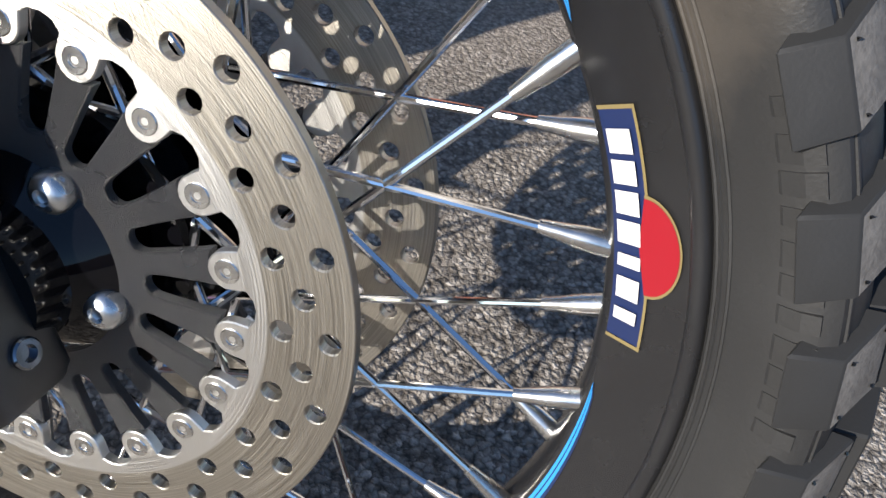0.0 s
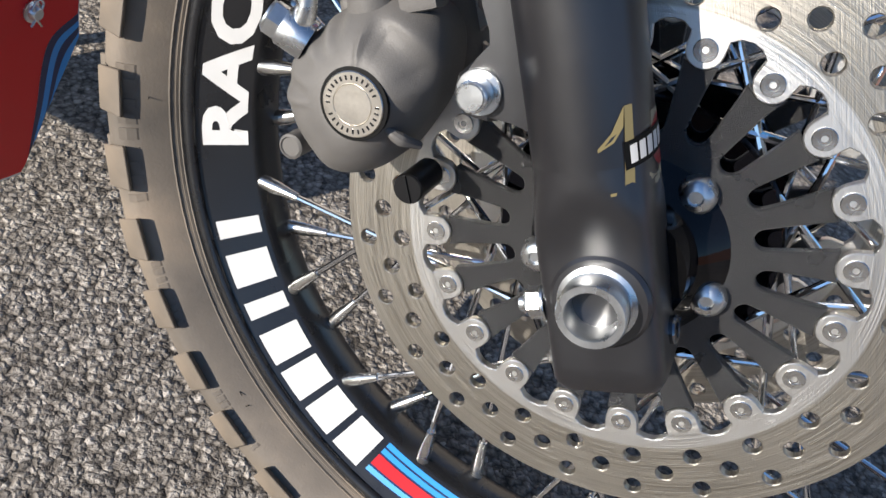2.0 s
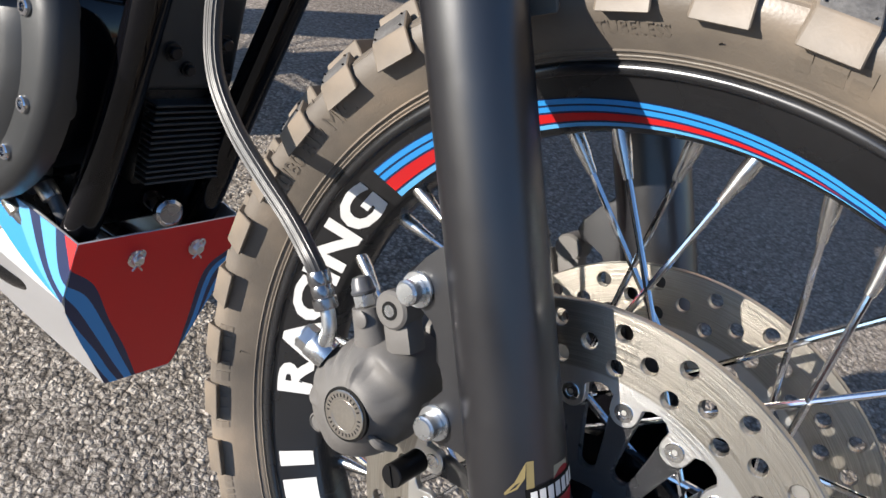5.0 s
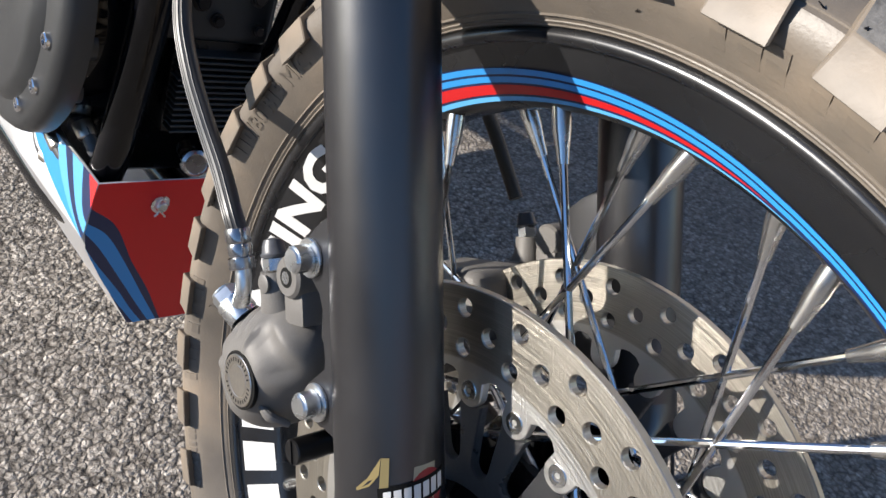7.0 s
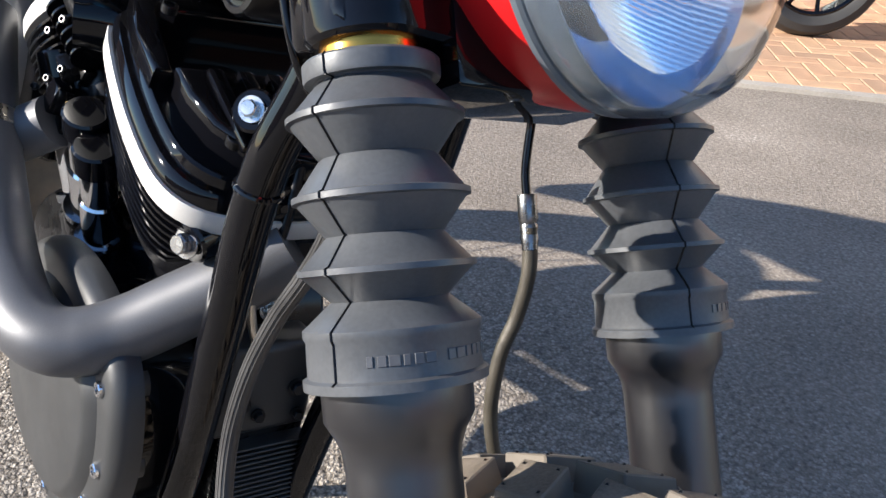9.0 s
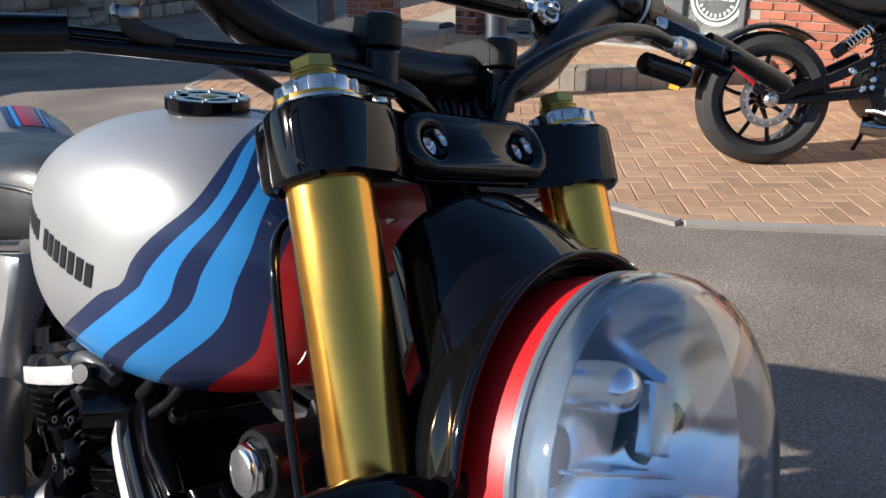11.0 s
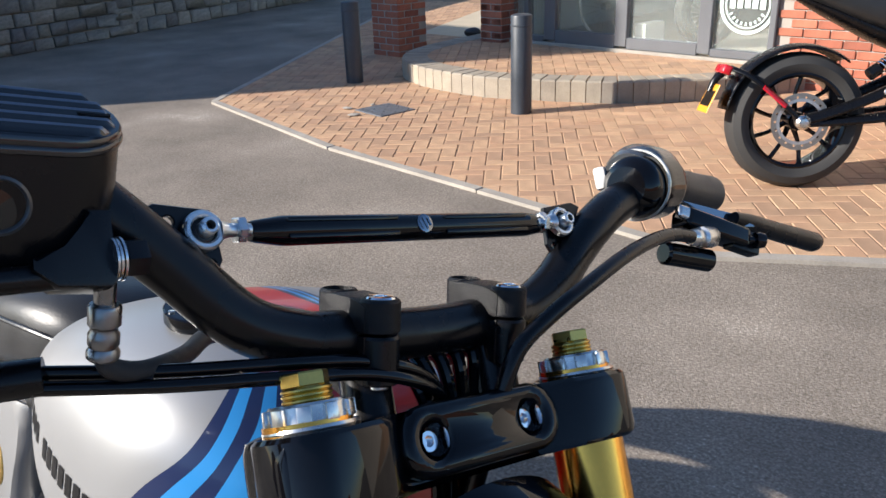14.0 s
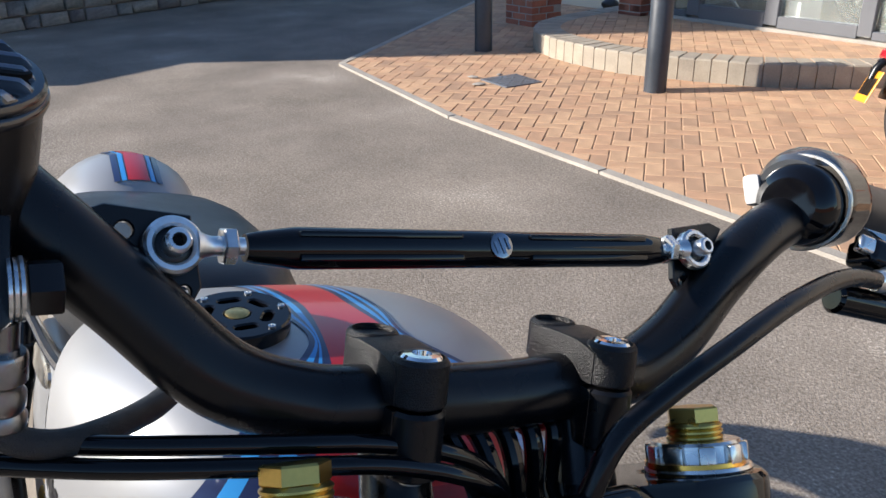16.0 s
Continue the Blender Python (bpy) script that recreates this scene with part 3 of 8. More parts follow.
bollard_paint = grain(principled("dark_slate_paint", (0.035, 0.043, 0.055), 0.45, spec=0.5), 60, 0.15, 0.001, 0.2, 0.1, 6)
frame_grey = grain(principled("grey_shopfront_paint", (0.12, 0.125, 0.135), 0.4, spec=0.5), 300, 0.05, 0.0005, 0.05, 0.05, 4)
pane_glass = principled("shop_glass", (0.80, 0.86, 0.84), 0.03, spec=0.5)
pane_glass.node_tree.nodes["Principled BSDF"].inputs["Transmission Weight"].default_value = 0.92
inner_wall = grain(principled("shop_interior_paint", (0.42, 0.44, 0.41), 0.8), 60, 0.1, 0.001, 0.15, 0.05, 1.5)
sign_white = principled("frosted_sign_white", (0.55, 0.66, 0.62), 0.5)
amber = principled("orange_plate", (0.80, 0.33, 0.02), 0.4)
lamp_red = principled("red_lamp_plastic", (0.6, 0.01, 0.02), 0.2, coat=0.5)
clean_rubber = grain(principled("black_tyre", (0.035, 0.034, 0.033), 0.65, spec=0.4), 300, 0.2, 0.0006, 0.2, 0.1, 8)
lens_band = principled("moulded_lens_edge", (0.84, 0.92, 1.0), 0.05, spec=0.6)
lens_band.node_tree.nodes["Principled BSDF"].inputs["Transmission Weight"].default_value = 0.95
collar_grey = principled("grey_blue_lens_collar", (0.20, 0.24, 0.28), 0.30, 0.5)
tan_top = grain(principled("dusty_tan_rubber", (0.130, 0.108, 0.085), 0.62, spec=0.35), 500, 0.5, 0.0008, 0.4, 0.12, 60)
worn_top = grain(principled("scuffed_rubber", (0.105, 0.101, 0.097), 0.6, spec=0.4), 500, 0.5, 0.0008, 0.4, 0.12, 60)

# ---- ground, paving, kerbs
def sheet(name, outline, z, mat, label, category):
    bm = bmesh.new()
    bm.faces.new([bm.verts.new((x, y, z)) for x, y in outline])
    ob = part(name, bm, mat)
    return tagged(ob, label, category, kind="structure")


sheet("ground", [(-150, -150), (150, -150), (150, 150), (-150, 150)], 0, asphalt, "worn grey asphalt yard with coarse chippings", "ground")
TIP, BEND, MID = Vector((-5.49, 3.12)), Vector((-3.75, 2.835)), Vector((-1.35, 2.73))
EDGE_R = Vector((5.5, 7.2))
EDGE_L = Vector((-11.85, 12.0))
PAVE = [TIP, BEND, MID, EDGE_R, Vector((5.5, 12.0)), EDGE_L]
pave = sheet("pavement", [tuple(p) for p in PAVE], 0.0105, sand_joint, "orange clay block paving laid in herringbone", "pavement")
FA, FB = Vector((-4.534, 5.910)), Vector((-3.068, 5.905))            # foot of the shop front
FD = (FB - FA).normalized()
FN = Vector((FD.y, -FD.x))                                       # out of the shop


def front(s, out=0.0):
    """A point of the shop front's foot: s along it, out towards the yard."""
    return FA + FD * s + FN * out


def clip(poly, p, q):
    """What of poly lies left of the line from p to q."""
    d = q - p
    side = lambda v: d.x * (v.y - p.y) - d.y * (v.x - p.x)
    out = []
    for i in range(len(poly)):
        a, b = poly[i - 1], poly[i]
        sa, sb = side(a), side(b)
        if (sa >= 0) != (sb >= 0):
            out.append(a + (b - a) * (sa / (sa - sb)))
        if sb >= 0:
            out.append(b)
    return out


STEP = [(-5.52, 6.40), (-5.50, 5.75), (-5.40, 5.15), (-5.20, 4.77), (-4.90, 4.53), (-4.48, 4.40), (-4.02, 4.385), (-3.70, 4.47), (-3.34, 4.62), (-3.00, 4.82), (-2.62, 5.22), (-2.36, 5.66), (-2.26, 5.95)]
STEP = [Vector((v.x, v.y)) for v in smooth_path([(x, y, 0) for x, y in STEP], 6)]


def in_step(v):
    odd = False
    o = STEP
    for i in range(len(o)):
        a, b = o[i - 1], o[i]
        if (a.y > v.y) != (b.y > v.y) and v.x < a.x + (b.x - a.x) * (v.y - a.y) / (b.y - a.y):
            odd = not odd
    return odd


def prism(bm, poly, z0, z1, chamfer=0.0012):
    c = sum(poly, Vector((0, 0))) / len(poly)
    lo = [bm.verts.new((p.x, p.y, z0)) for p in poly]
    mid = [bm.verts.new((p.x, p.y, z1 - chamfer)) for p in poly]
    hi = [bm.verts.new((*(p + (c - p).normalized() * chamfer), z1)) for p in poly]
    n = len(poly)
    for A, B in ((lo, mid), (mid, hi)):
        for i in range(n):
            bm.faces.new((A[i], A[(i + 1) % n], B[(i + 1) % n], B[i]))
    bm.faces.new(hi)


PT = radians(39.0)
PA, PB = Vector((math.cos(PT), math.sin(PT))), Vector((-math.sin(PT), math.cos(PT)))
PO = Vector((-3.5, 3.4))
U = 0.086
rp = random.Random(11)
pavers = []
rest_v, rest_f = [], []
rest = bmesh.new()
upper = bmesh.new()
for i in range(-110, 110):
    for j in range(-60, 115):
        k = (i - j) % 4
        if k not in (0, 3):
            continue
        w_, h_ = (2, 1) if k == 0 else (1, 2)
        c = PO + PA * (i + w_ / 2) * U + PB * (j + h_ / 2) * U
        if c.x < -9.5 or c.x > 1.2 or c.y > 9.5 or c.y < 2.6:
            continue
        g = .003
        o = PO + PA * i * U + PB * j * U
        poly = [o + PA * g + PB * g, o + PA * (w_ * U - g) + PB * g, o + PA * (w_ * U - g) + PB * (h_ * U - g), o + PA * g + PB * (h_ * U - g)]
        poly = clip(clip(clip(clip(poly, TIP, BEND), BEND, MID), MID, EDGE_R), EDGE_L, TIP)
        if len(poly) < 3 or abs(area([(p.x, p.y) for p in poly])) < .0008:
            continue
        if (c - FA).dot(FN) < 0.02 and -.9 < (c - FA).dot(FD) < 8:
            continue
        whole = len(poly) == 4 and abs(area([(p.x, p.y) for p in poly])) > .0130
        if all(in_step(p) for p in poly):
            prism(upper, poly, .140, .156 + rp.uniform(-.001, .001))
        elif in_step(c):
            continue
        elif whole and c.x > -4.4 and c.x < -.5 and c.y < 4.0 and len(pavers) < 300:
            pavers.append((c, k, rp.uniform(-.0012, .0012)))
        else:
            prism(rest, poly, .0, .0135 + rp.uniform(-.0012, .0012))
for q, lab in ((rest, "paving_blocks"), (upper, "step_paving_blocks")):
    ob = part(lab, q, block_paver, pave, smooth=0)
    ob["kind"] = "stuff"

# pale concrete path past the shop's corner
sheet("path", [(-6.9, 6.62), (-5.06, 6.62), (-5.06, 12.0), (-9.4, 12.0)], .0165, path_concrete, "pale sunlit concrete path beside the shop", "path")

# pale edging along the asphalt
for a, b in ((EDGE_L, TIP), (TIP, BEND), (BEND, MID), (MID, EDGE_R)):
    d = (b - a).normalized()
    nrm = Vector((-d.y, d.x))
    n = int((b - a).length / .914)
    for i in range(n):
        p, q = a + (b - a) * i / n + d * .004, a + (b - a) * (i + 1) / n - d * .004
        if p.x > 2.5 or p.x < -11.5:
            continue
        bm = bmesh.new()
        prism(bm, [p - nrm * .050, q - nrm * .050, q + nrm * .004, p + nrm * .004], 0, .017, .005)
        part("edging_kerb", bm, concrete, pave, smooth=0)

# raised round step with block kerb
bm = bmesh.new()
prism(bm, STEP, 0, .146, .004)
step = tagged(part("entrance_step", bm, sand_joint, smooth=0), "low rounded entrance step with pale block kerb", "step", kind="structure")
L = 0.0
run = [0.0]
for a, b in zip(STEP, STEP[1:]):
    L += (b - a).length
    run.append(L)


def along(s):
    for i in range(len(run) - 1):
        if s <= run[i + 1]:
            t = (s - run[i]) / (run[i + 1] - run[i])
            return STEP[i] + (STEP[i + 1] - STEP[i]) * t, (STEP[i + 1] - STEP[i]).normalized()
    return STEP[-1], (STEP[-1] - STEP[-2]).normalized()


n = int(L / .104)
for i in range(n):
    (p, d), (q, e) = along(L * i / n + .003), along(L * (i + 1) / n - .003)
    o1, o2 = Vector((d.y, -d.x)), Vector((e.y, -e.x))
    bm = bmesh.new()
    prism(bm, [p + o1 * .012, q + o2 * .012, q - o2 * .21, p - o1 * .21][::-1], 0, .160 + rp.uniform(-.002, .002), .010)
    part("kerb_block", bm, kerb_stone, step, smooth=0)

# drain cover in the paving, two loose pale stones by it
bm = bmesh.new()
dm = Matrix.Translation((-4.225, 3.66, .012)) @ Matrix.Rotation(radians(-6), 4, "Z") @ Matrix.Scale(.70, 4)
block(bm, (.44, .42, .024), dm, .004, 1)
drain = tagged(part("drain_cover", bm, frame_grey), "grey metal drain cover set in the paving", "drain cover", kind="structure")
for k in range(5):
    for j in range(5):
        b = bmesh.new()
        block(b, (.05, .012, .005), dm @ Matrix.Translation((-.16 + .08 * k, -.16 + .08 * j, .0135)) @ Matrix.Rotation(.78 if (k + j) % 2 else -.78, 4, "Z"), .001, 1)
        part("tread_bar", b, frame_grey, drain)
for x, y, s, t in ((-4.47, 3.53, .042, .3), (-4.27, 3.42, .045, 1.0), (-4.42, 3.72, .028, 2.0)):
    b = bmesh.new()
    bmesh.ops.create_icosphere(b, subdivisions=2, radius=s)
    for v in b.verts:
        v.co = Vector((v.co.x, v.co.y * .6, v.co.z * .22)) * (1 + .15 * math.sin(9 * v.co.x / s + t) * math.cos(7 * v.co.y / s))
    tagged(part("loose_stone", b, concrete, None, "", Matrix.Translation((x, y, .012 + s * .2)) @ Matrix.Rotation(t, 4, "Z")), "flat pale broken stone lying on the paving", "stone", "loose stones")


def bollard(x, y):
    b = bmesh.new()
    cap_lathe(b, [(.069, 0), (.069, .620), (.065, .629), (.052, .634), (.02, .637)], 40)
    ob = part("bollard", b, bollard_paint, None, "", Matrix.Translation((x, y, .010)))
    tagged(ob, "round dark slate painted steel bollard in the paving", "bollard", "bollards by the entrance")
    b = bmesh.new()
    lathe(b, [(.0695, .560), (.0715, .562), (.0715, .570), (.0695, .572)], 40)
    part("collar", b, bollard_paint, ob)


bollard(-5.21, 4.222)
bollard(-3.425, 4.150)

# ---- the shop: brick piers, grey framed glass front, plain upper wall
KB = .82                                                   # the yard's bricks are small
BRICK = (.215 * KB, .1025 * KB, .065 * KB)
brick_me = {}


def brick(size, parent, m):
    key = tuple(round(s, 4) for s in size)
    if key not in brick_me:
        b = bmesh.new()
        block(b, size, None, .004, 1)
        brick_me[key] = mesh_of(b, 0)
        brick_me[key].materials.append(wall_brick)
    o = new("brick", brick_me[key])
    o.parent, o.matrix_basis = parent, m


brick_jobs = []


def pier(name, c, turn, half, top, label, z0=0.0):
    """A square brick pier: mortar core, bricks round it in stretcher courses."""
    m = Matrix.Translation((c.x, c.y, 0)) @ Matrix.Rotation(turn, 4, "Z")
    b = bmesh.new()
    block(b, (half * 2 - .008, half * 2 - .008, 1.05 - z0), m @ Matrix.Translation((0, 0, (z0 + 1.05) / 2)), 0, 1)
    ob = tagged(part(name, b, mortar), label, "brick pier", kind="structure")
    b = bmesh.new()
    block(b, (half * 2, half * 2, top - 1.05), m @ Matrix.Translation((0, 0, (top + 1.05) / 2)), 0, 1)
    part("upper_brickwork", b, brick_plain, ob)
    brick_jobs.append((ob, m, half, z0))
    return ob


TURN = math.atan2(FD.y, FD.x)
pier("pier_1", Vector((-6.005, 5.475)), TURN, .1845, 3.0, "red brick porch pier with pale mortar joints")
pier("pier_2", front(-.535, .045), TURN, .125, 3.0, "red brick pier beside the shop front")


def wall_box(name, s0, s1, z0, z1, mat, label, out0=0.0, thick=.25, category="wall"):
    b = bmesh.new()
    m = Matrix.Translation((FA.x, FA.y, 0)) @ Matrix.Rotation(TURN, 4, "Z")
    block(b, (s1 - s0, thick, z1 - z0), m @ Matrix.Translation(((s0 + s1) / 2, thick / 2 - out0, (z0 + z1) / 2)), 0, 1)
    return tagged(part(name, b, mat), label, category, kind="structure")


wall_r = wall_box("wall_east", 2.025, 9.5, 0, 3.2, mortar, "red brick shop wall with pale mortar", -.006)
wall_box("wall_over_front", -.49, 2.025, 2.45, 3.2, brick_plain, "brick wall over the shop window")
wall_box("wall_west_return", -.66, -.49, 1.05, 3.2, brick_plain, "brick wall behind the pier", -.12, .2)
shop_floor = wall_box("shop_floor", -.66, 9.5, 0, .150, concrete, "grey shop floor", -.02, 5.0, "floor")
wall_box("wall_shop_back", -.66, 9.5, .15, 3.2, inner_wall, "pale shop back wall", -4.8, .2)
wall_box("wall_shop_side", -.66, -.52, .15, 3.2, inner_wall, "pale shop side wall", -.3, 4.5)
wall_box("shop_ceiling", -.66, 9.5, 3.2, 3.35, inner_wall, "shop roof slab", 0.0, 5.2, "ceiling")


def shop_front():
    m = Matrix.Translation((FA.x, FA.y, 0)) @ Matrix.Rotation(TURN, 4, "Z")
    b = bmesh.new()
    block(b, (2.52, .10, .05), m @ Matrix.Translation((.77, -.01, .155)), .006, 1)
    ob = tagged(part("window_1", b, concrete), "grey framed glazed shop front with a pale sill", "window", kind="structure")
    for s, wd in ((-.455, .07), (-.235, .05), (.026, .12), (.75, .115), (1.485, .108), (2.0, .05)):
        b = bmesh.new()
        block(b, (wd, .09, 2.26), m @ Matrix.Translation((s, .01, .197 + 1.13)), .006, 1)
        part("window_frame", b, frame_grey, ob)
    for s0, s1, z, h in ((.086, .692, .232, .115), (.808, 1.431, .226, .09), (-.42, -.034, .205, .05), (1.539, 1.975, .212, .06), (-.49, 2.025, 2.42, .06)):
        b = bmesh.new()
        block(b, (s1 - s0, .085, h), m @ Matrix.Translation(((s0 + s1) / 2, .01, z)), .005, 1)
        part("window_rail", b, frame_grey, ob)
    for s0, s1, z0 in ((-.42, -.26, .23), (-.21, -.034, .23), (.086, .692, .285), (.808, 1.431, .27), (1.539, 1.975, .24)):
        b = bmesh.new()
        block(b, (s1 - s0, .008, 2.4 - z0), m @ Matrix.Translation(((s0 + s1) / 2, .015, (z0 + 2.4) / 2)), 0, 1)
        g = part("pane", b, pane_glass, ob)
        g.visible_shadow = False
    # round frosted sign on the pane, its lettering as plain bars
    sm = m @ Matrix.Translation((1.785, .006, .570)) @ Matrix.Rotation(radians(90), 4, "X") @ Matrix.Scale(.835, 4)
    sg = bmesh.new()
    into(sg, plate([circle(0, 0, .255, 64), circle(0, 0, .225, 64)], .002))
    into(sg, plate([circle(0, 0, .205, 64), circle(0, 0, .190, 64)], .002))
    sign = tagged(part("window_sign", sg, sign_white, None, "", sm), "round pale frosted sign on the shop glass", "sign")
    for k in range(5):
        b = bmesh.new()
        block(b, (.052, .12 - .012 * abs(k - 2), .002), Matrix.Translation((-.136 + .068 * k, .01 + .01 * (2 - abs(k - 2)), .001)) @ Matrix.Rotation(0, 4, "Z"), 0, 1)
        part("letter_bar", b, sign_white, sign)
    for k in range(9):
        b = bmesh.new()
        a = radians(210 + 15 * k)
        block(b, (.020, .030, .002), Matrix.Translation((.165 * math.cos(a), .165 * math.sin(a), .001)) @ Matrix.Rotation(a + math.pi / 2, 4, "Z"), 0, 1)
        part("letter_bar", b, sign_white, sign)
    # bicycle wheel and tyre behind the glass
    def ring(name, s, back, z, R, r, mat, label):
        b = bmesh.new()
        wm = m @ Matrix.Translation((s, back, z)) @ Matrix.Rotation(radians(90), 4, "X")
        lathe(b, [(R + r * math.cos(a), r * math.sin(a)) for a in [2 * math.pi * q / 10 for q in range(10)]], 48, wm, closed=True)
        ob = tagged(part(name, b, mat), label, "wheel")
        b = bmesh.new()
        cap_lathe(b, [(.03, -.04), (.03, .04)], 16, wm)
        part("hub", b, steel, ob)
        for q in range(18):
            b = bmesh.new()
            rod(b, wm @ Vector((*polar(.03, 20 * q + 30), 0)), wm @ Vector((*polar(R, 20 * q), 0)), .0025, n=5)
            part("spoke", b, steel, ob)
    ring("bicycle_wheel", .28, .45, .15 + .30, .27, .014, white_vinyl, "pale bicycle wheel standing inside the shop window")
    ring("spare_tyre", 1.16, .60, .15 + .28, .21, .07, clean_rubber, "black motorcycle wheel standing inside the shop")
    b = bmesh.new()
    block(b, (.10, .30, .22), m @ Matrix.Translation((.86, .24, .26)), .01, 2)
    tagged(part("display_box", b, white_vinyl), "small white box on the shop floor", "box")


shop_front()
b = bmesh.new()
bmesh.ops.create_icosphere(b, subdivisions=3, radius=.16)
for v in b.verts:
    v.co = Vector((v.co.x * 1.1, v.co.y * .7, max(v.co.z * .55, -.07))) * (1 + .12 * math.sin(19 * v.co.x) * math.cos(23 * v.co.y))
tagged(part("bag", b, leather, None, "", Matrix.Translation((-6.16, 6.70, .062)) @ Matrix.Scale(.62, 4)), "dark slumped bag on the pale paving", "bag")

# rubble stone wall beyond the road
WA, WB, WC = Vector((-8.95, 1.20)), Vector((-10.15, 4.58)), Vector((-12.0, 9.5))
stone_me = []
rs = random.Random(21)
for k in range(8):
    b = bmesh.new()
    block(b, (1, .18, 1), None, .06, 2)
    for v in b.verts:
        v.co += Vector((rs.uniform(-.03, .03), rs.uniform(-.012, .012), rs.uniform(-.04, .04)))
    me = mesh_of(b, 50)
    me.materials.append(rubble)
    stone_me.append(me)
for a, c_, nm in ((Vector((-8.1, -1.5)), WA, "stone_wall_1"), (WA, WB, "stone_wall_2"), (WB, WC, "stone_wall_3")):
    d = (c_ - a)
    m = Matrix.Translation((a.x, a.y, 0)) @ Matrix.Rotation(math.atan2(d.y, d.x), 4, "Z")
    b = bmesh.new()
    block(b, (d.length, .30, 1.5), m @ Matrix.Translation((d.length / 2, .15, .75)), 0, 1)
    ob = tagged(part(nm, b, mortar), "old grey rubble stone wall beside the road", "stone wall", kind="structure")
    z = .0
    while z < 1.35:
        h = rs.uniform(.10, .19)
        s = rs.uniform(-.2, 0)
        while s < d.length:
            w_ = rs.uniform(.16, .42)
            if nm != "stone_wall_1":
                o = new("stone", rs.choice(stone_me))
                o.parent = ob
                o.matrix_basis = m @ Matrix.Translation((s + w_ / 2, .03, z + h / 2)) @ Matrix.Diagonal((w_ - .012, 1, h - .012, 1))
            s += w_
        z += h
# unseen added walls that close the yard: west shades the road, others fill reflections
for nm, x0, x1, y0, y1, h, lab in (("wall_yard_west", -30, -10.1, -3.1, -2.6, 5.2, "plain brick building across the yard"), ("wall_yard_south", -9, 22, -17, -16.6, 3.2, "plain brick yard wall"), ("wall_yard_east", 21.6, 22, -16.6, 11, 3.2, "plain brick yard wall")):
    b = bmesh.new()
    block(b, (x1 - x0, y1 - y0, h), Matrix.Translation(((x0 + x1) / 2, (y0 + y1) / 2, h / 2)), 0, 1)
    tagged(part(nm, b, brick_plain), lab, "wall", kind="structure")

# ---- the motorcycle: body frame (x ahead, y to its left, z up from the tyre's contact) and fork frame (z along the fork, from the axle)
RAKE = radians(28.488)
BIKE_TURN = Matrix(((0.88585, 0.12150, -0.44777), (0.00000, 0.96510, 0.26188), (0.46397, -0.23198, 0.85494)))
cr, sr = math.cos(RAKE), math.sin(RAKE)
FORK = Matrix(((cr, 0, -sr, 0), (0, 1, 0, 0), (sr, 0, cr, 0.327), (0, 0, 0, 1)))
BACK = FORK.inverted()
bike = new("motorcycle")
bike.matrix_basis = (BIKE_TURN @ FORK.to_3x3().transposed()).to_4x4()
tagged(bike, "custom motorcycle with silver tank, blue stripes and wire wheels", "motorcycle")


# the wheel and brakes sit a little to the right of the fork's centre
WHEEL_SEAT = FORK @ Matrix.Translation((0, -.007, 0)) @ Matrix.Rotation(radians(-.9), 4, "Y") @ Matrix.Scale(.98, 4)


def fork_part(name, bm, mat, label="", m=None, smooth=35.0, at=None):
    """A part of the motorcycle that is built in the fork frame, or in the wheel's seat."""
    return part(name, bm, mat, bike, label, (at or FORK) @ (m or Matrix()), smooth)


# wheel axis: lathe axis z -> y, angle from x to fork z
WHEEL = Matrix(((1, 0, 0, 0), (0, 0, -1, 0), (0, 1, 0, 0), (0, 0, 0, 1)))      # (x, y, z) -> (x, -z, y): outward on the right is +z

# tyre carcass
SIDE = [(.2595, -.030), (.2625, -.0345), (.268, -.0400), (.276, -.0475), (.284, -.0530), (.291, -.0550), (.2965, -.0535), (.3025, -.046), (.3065, -.036), (.3095, -.020), (.3105, 0)]
bm = bmesh.new()
prof = SIDE + [(r, -y) for r, y in reversed(SIDE[:-1])]
lathe(bm, prof, 144, WHEEL)
for r0, y0 in ((.2635, .0360), (.2705, .0420)):      # moulded rings by the bead
    lathe(bm, [(r0 - .0008, y0 - .0008), (r0, y0 + .0003), (r0 + .0008, y0)], 144, WHEEL)
tyre = fork_part("front_tyre", bm, rubber, "dusty knobbly off-road tyre", at=WHEEL_SEAT)


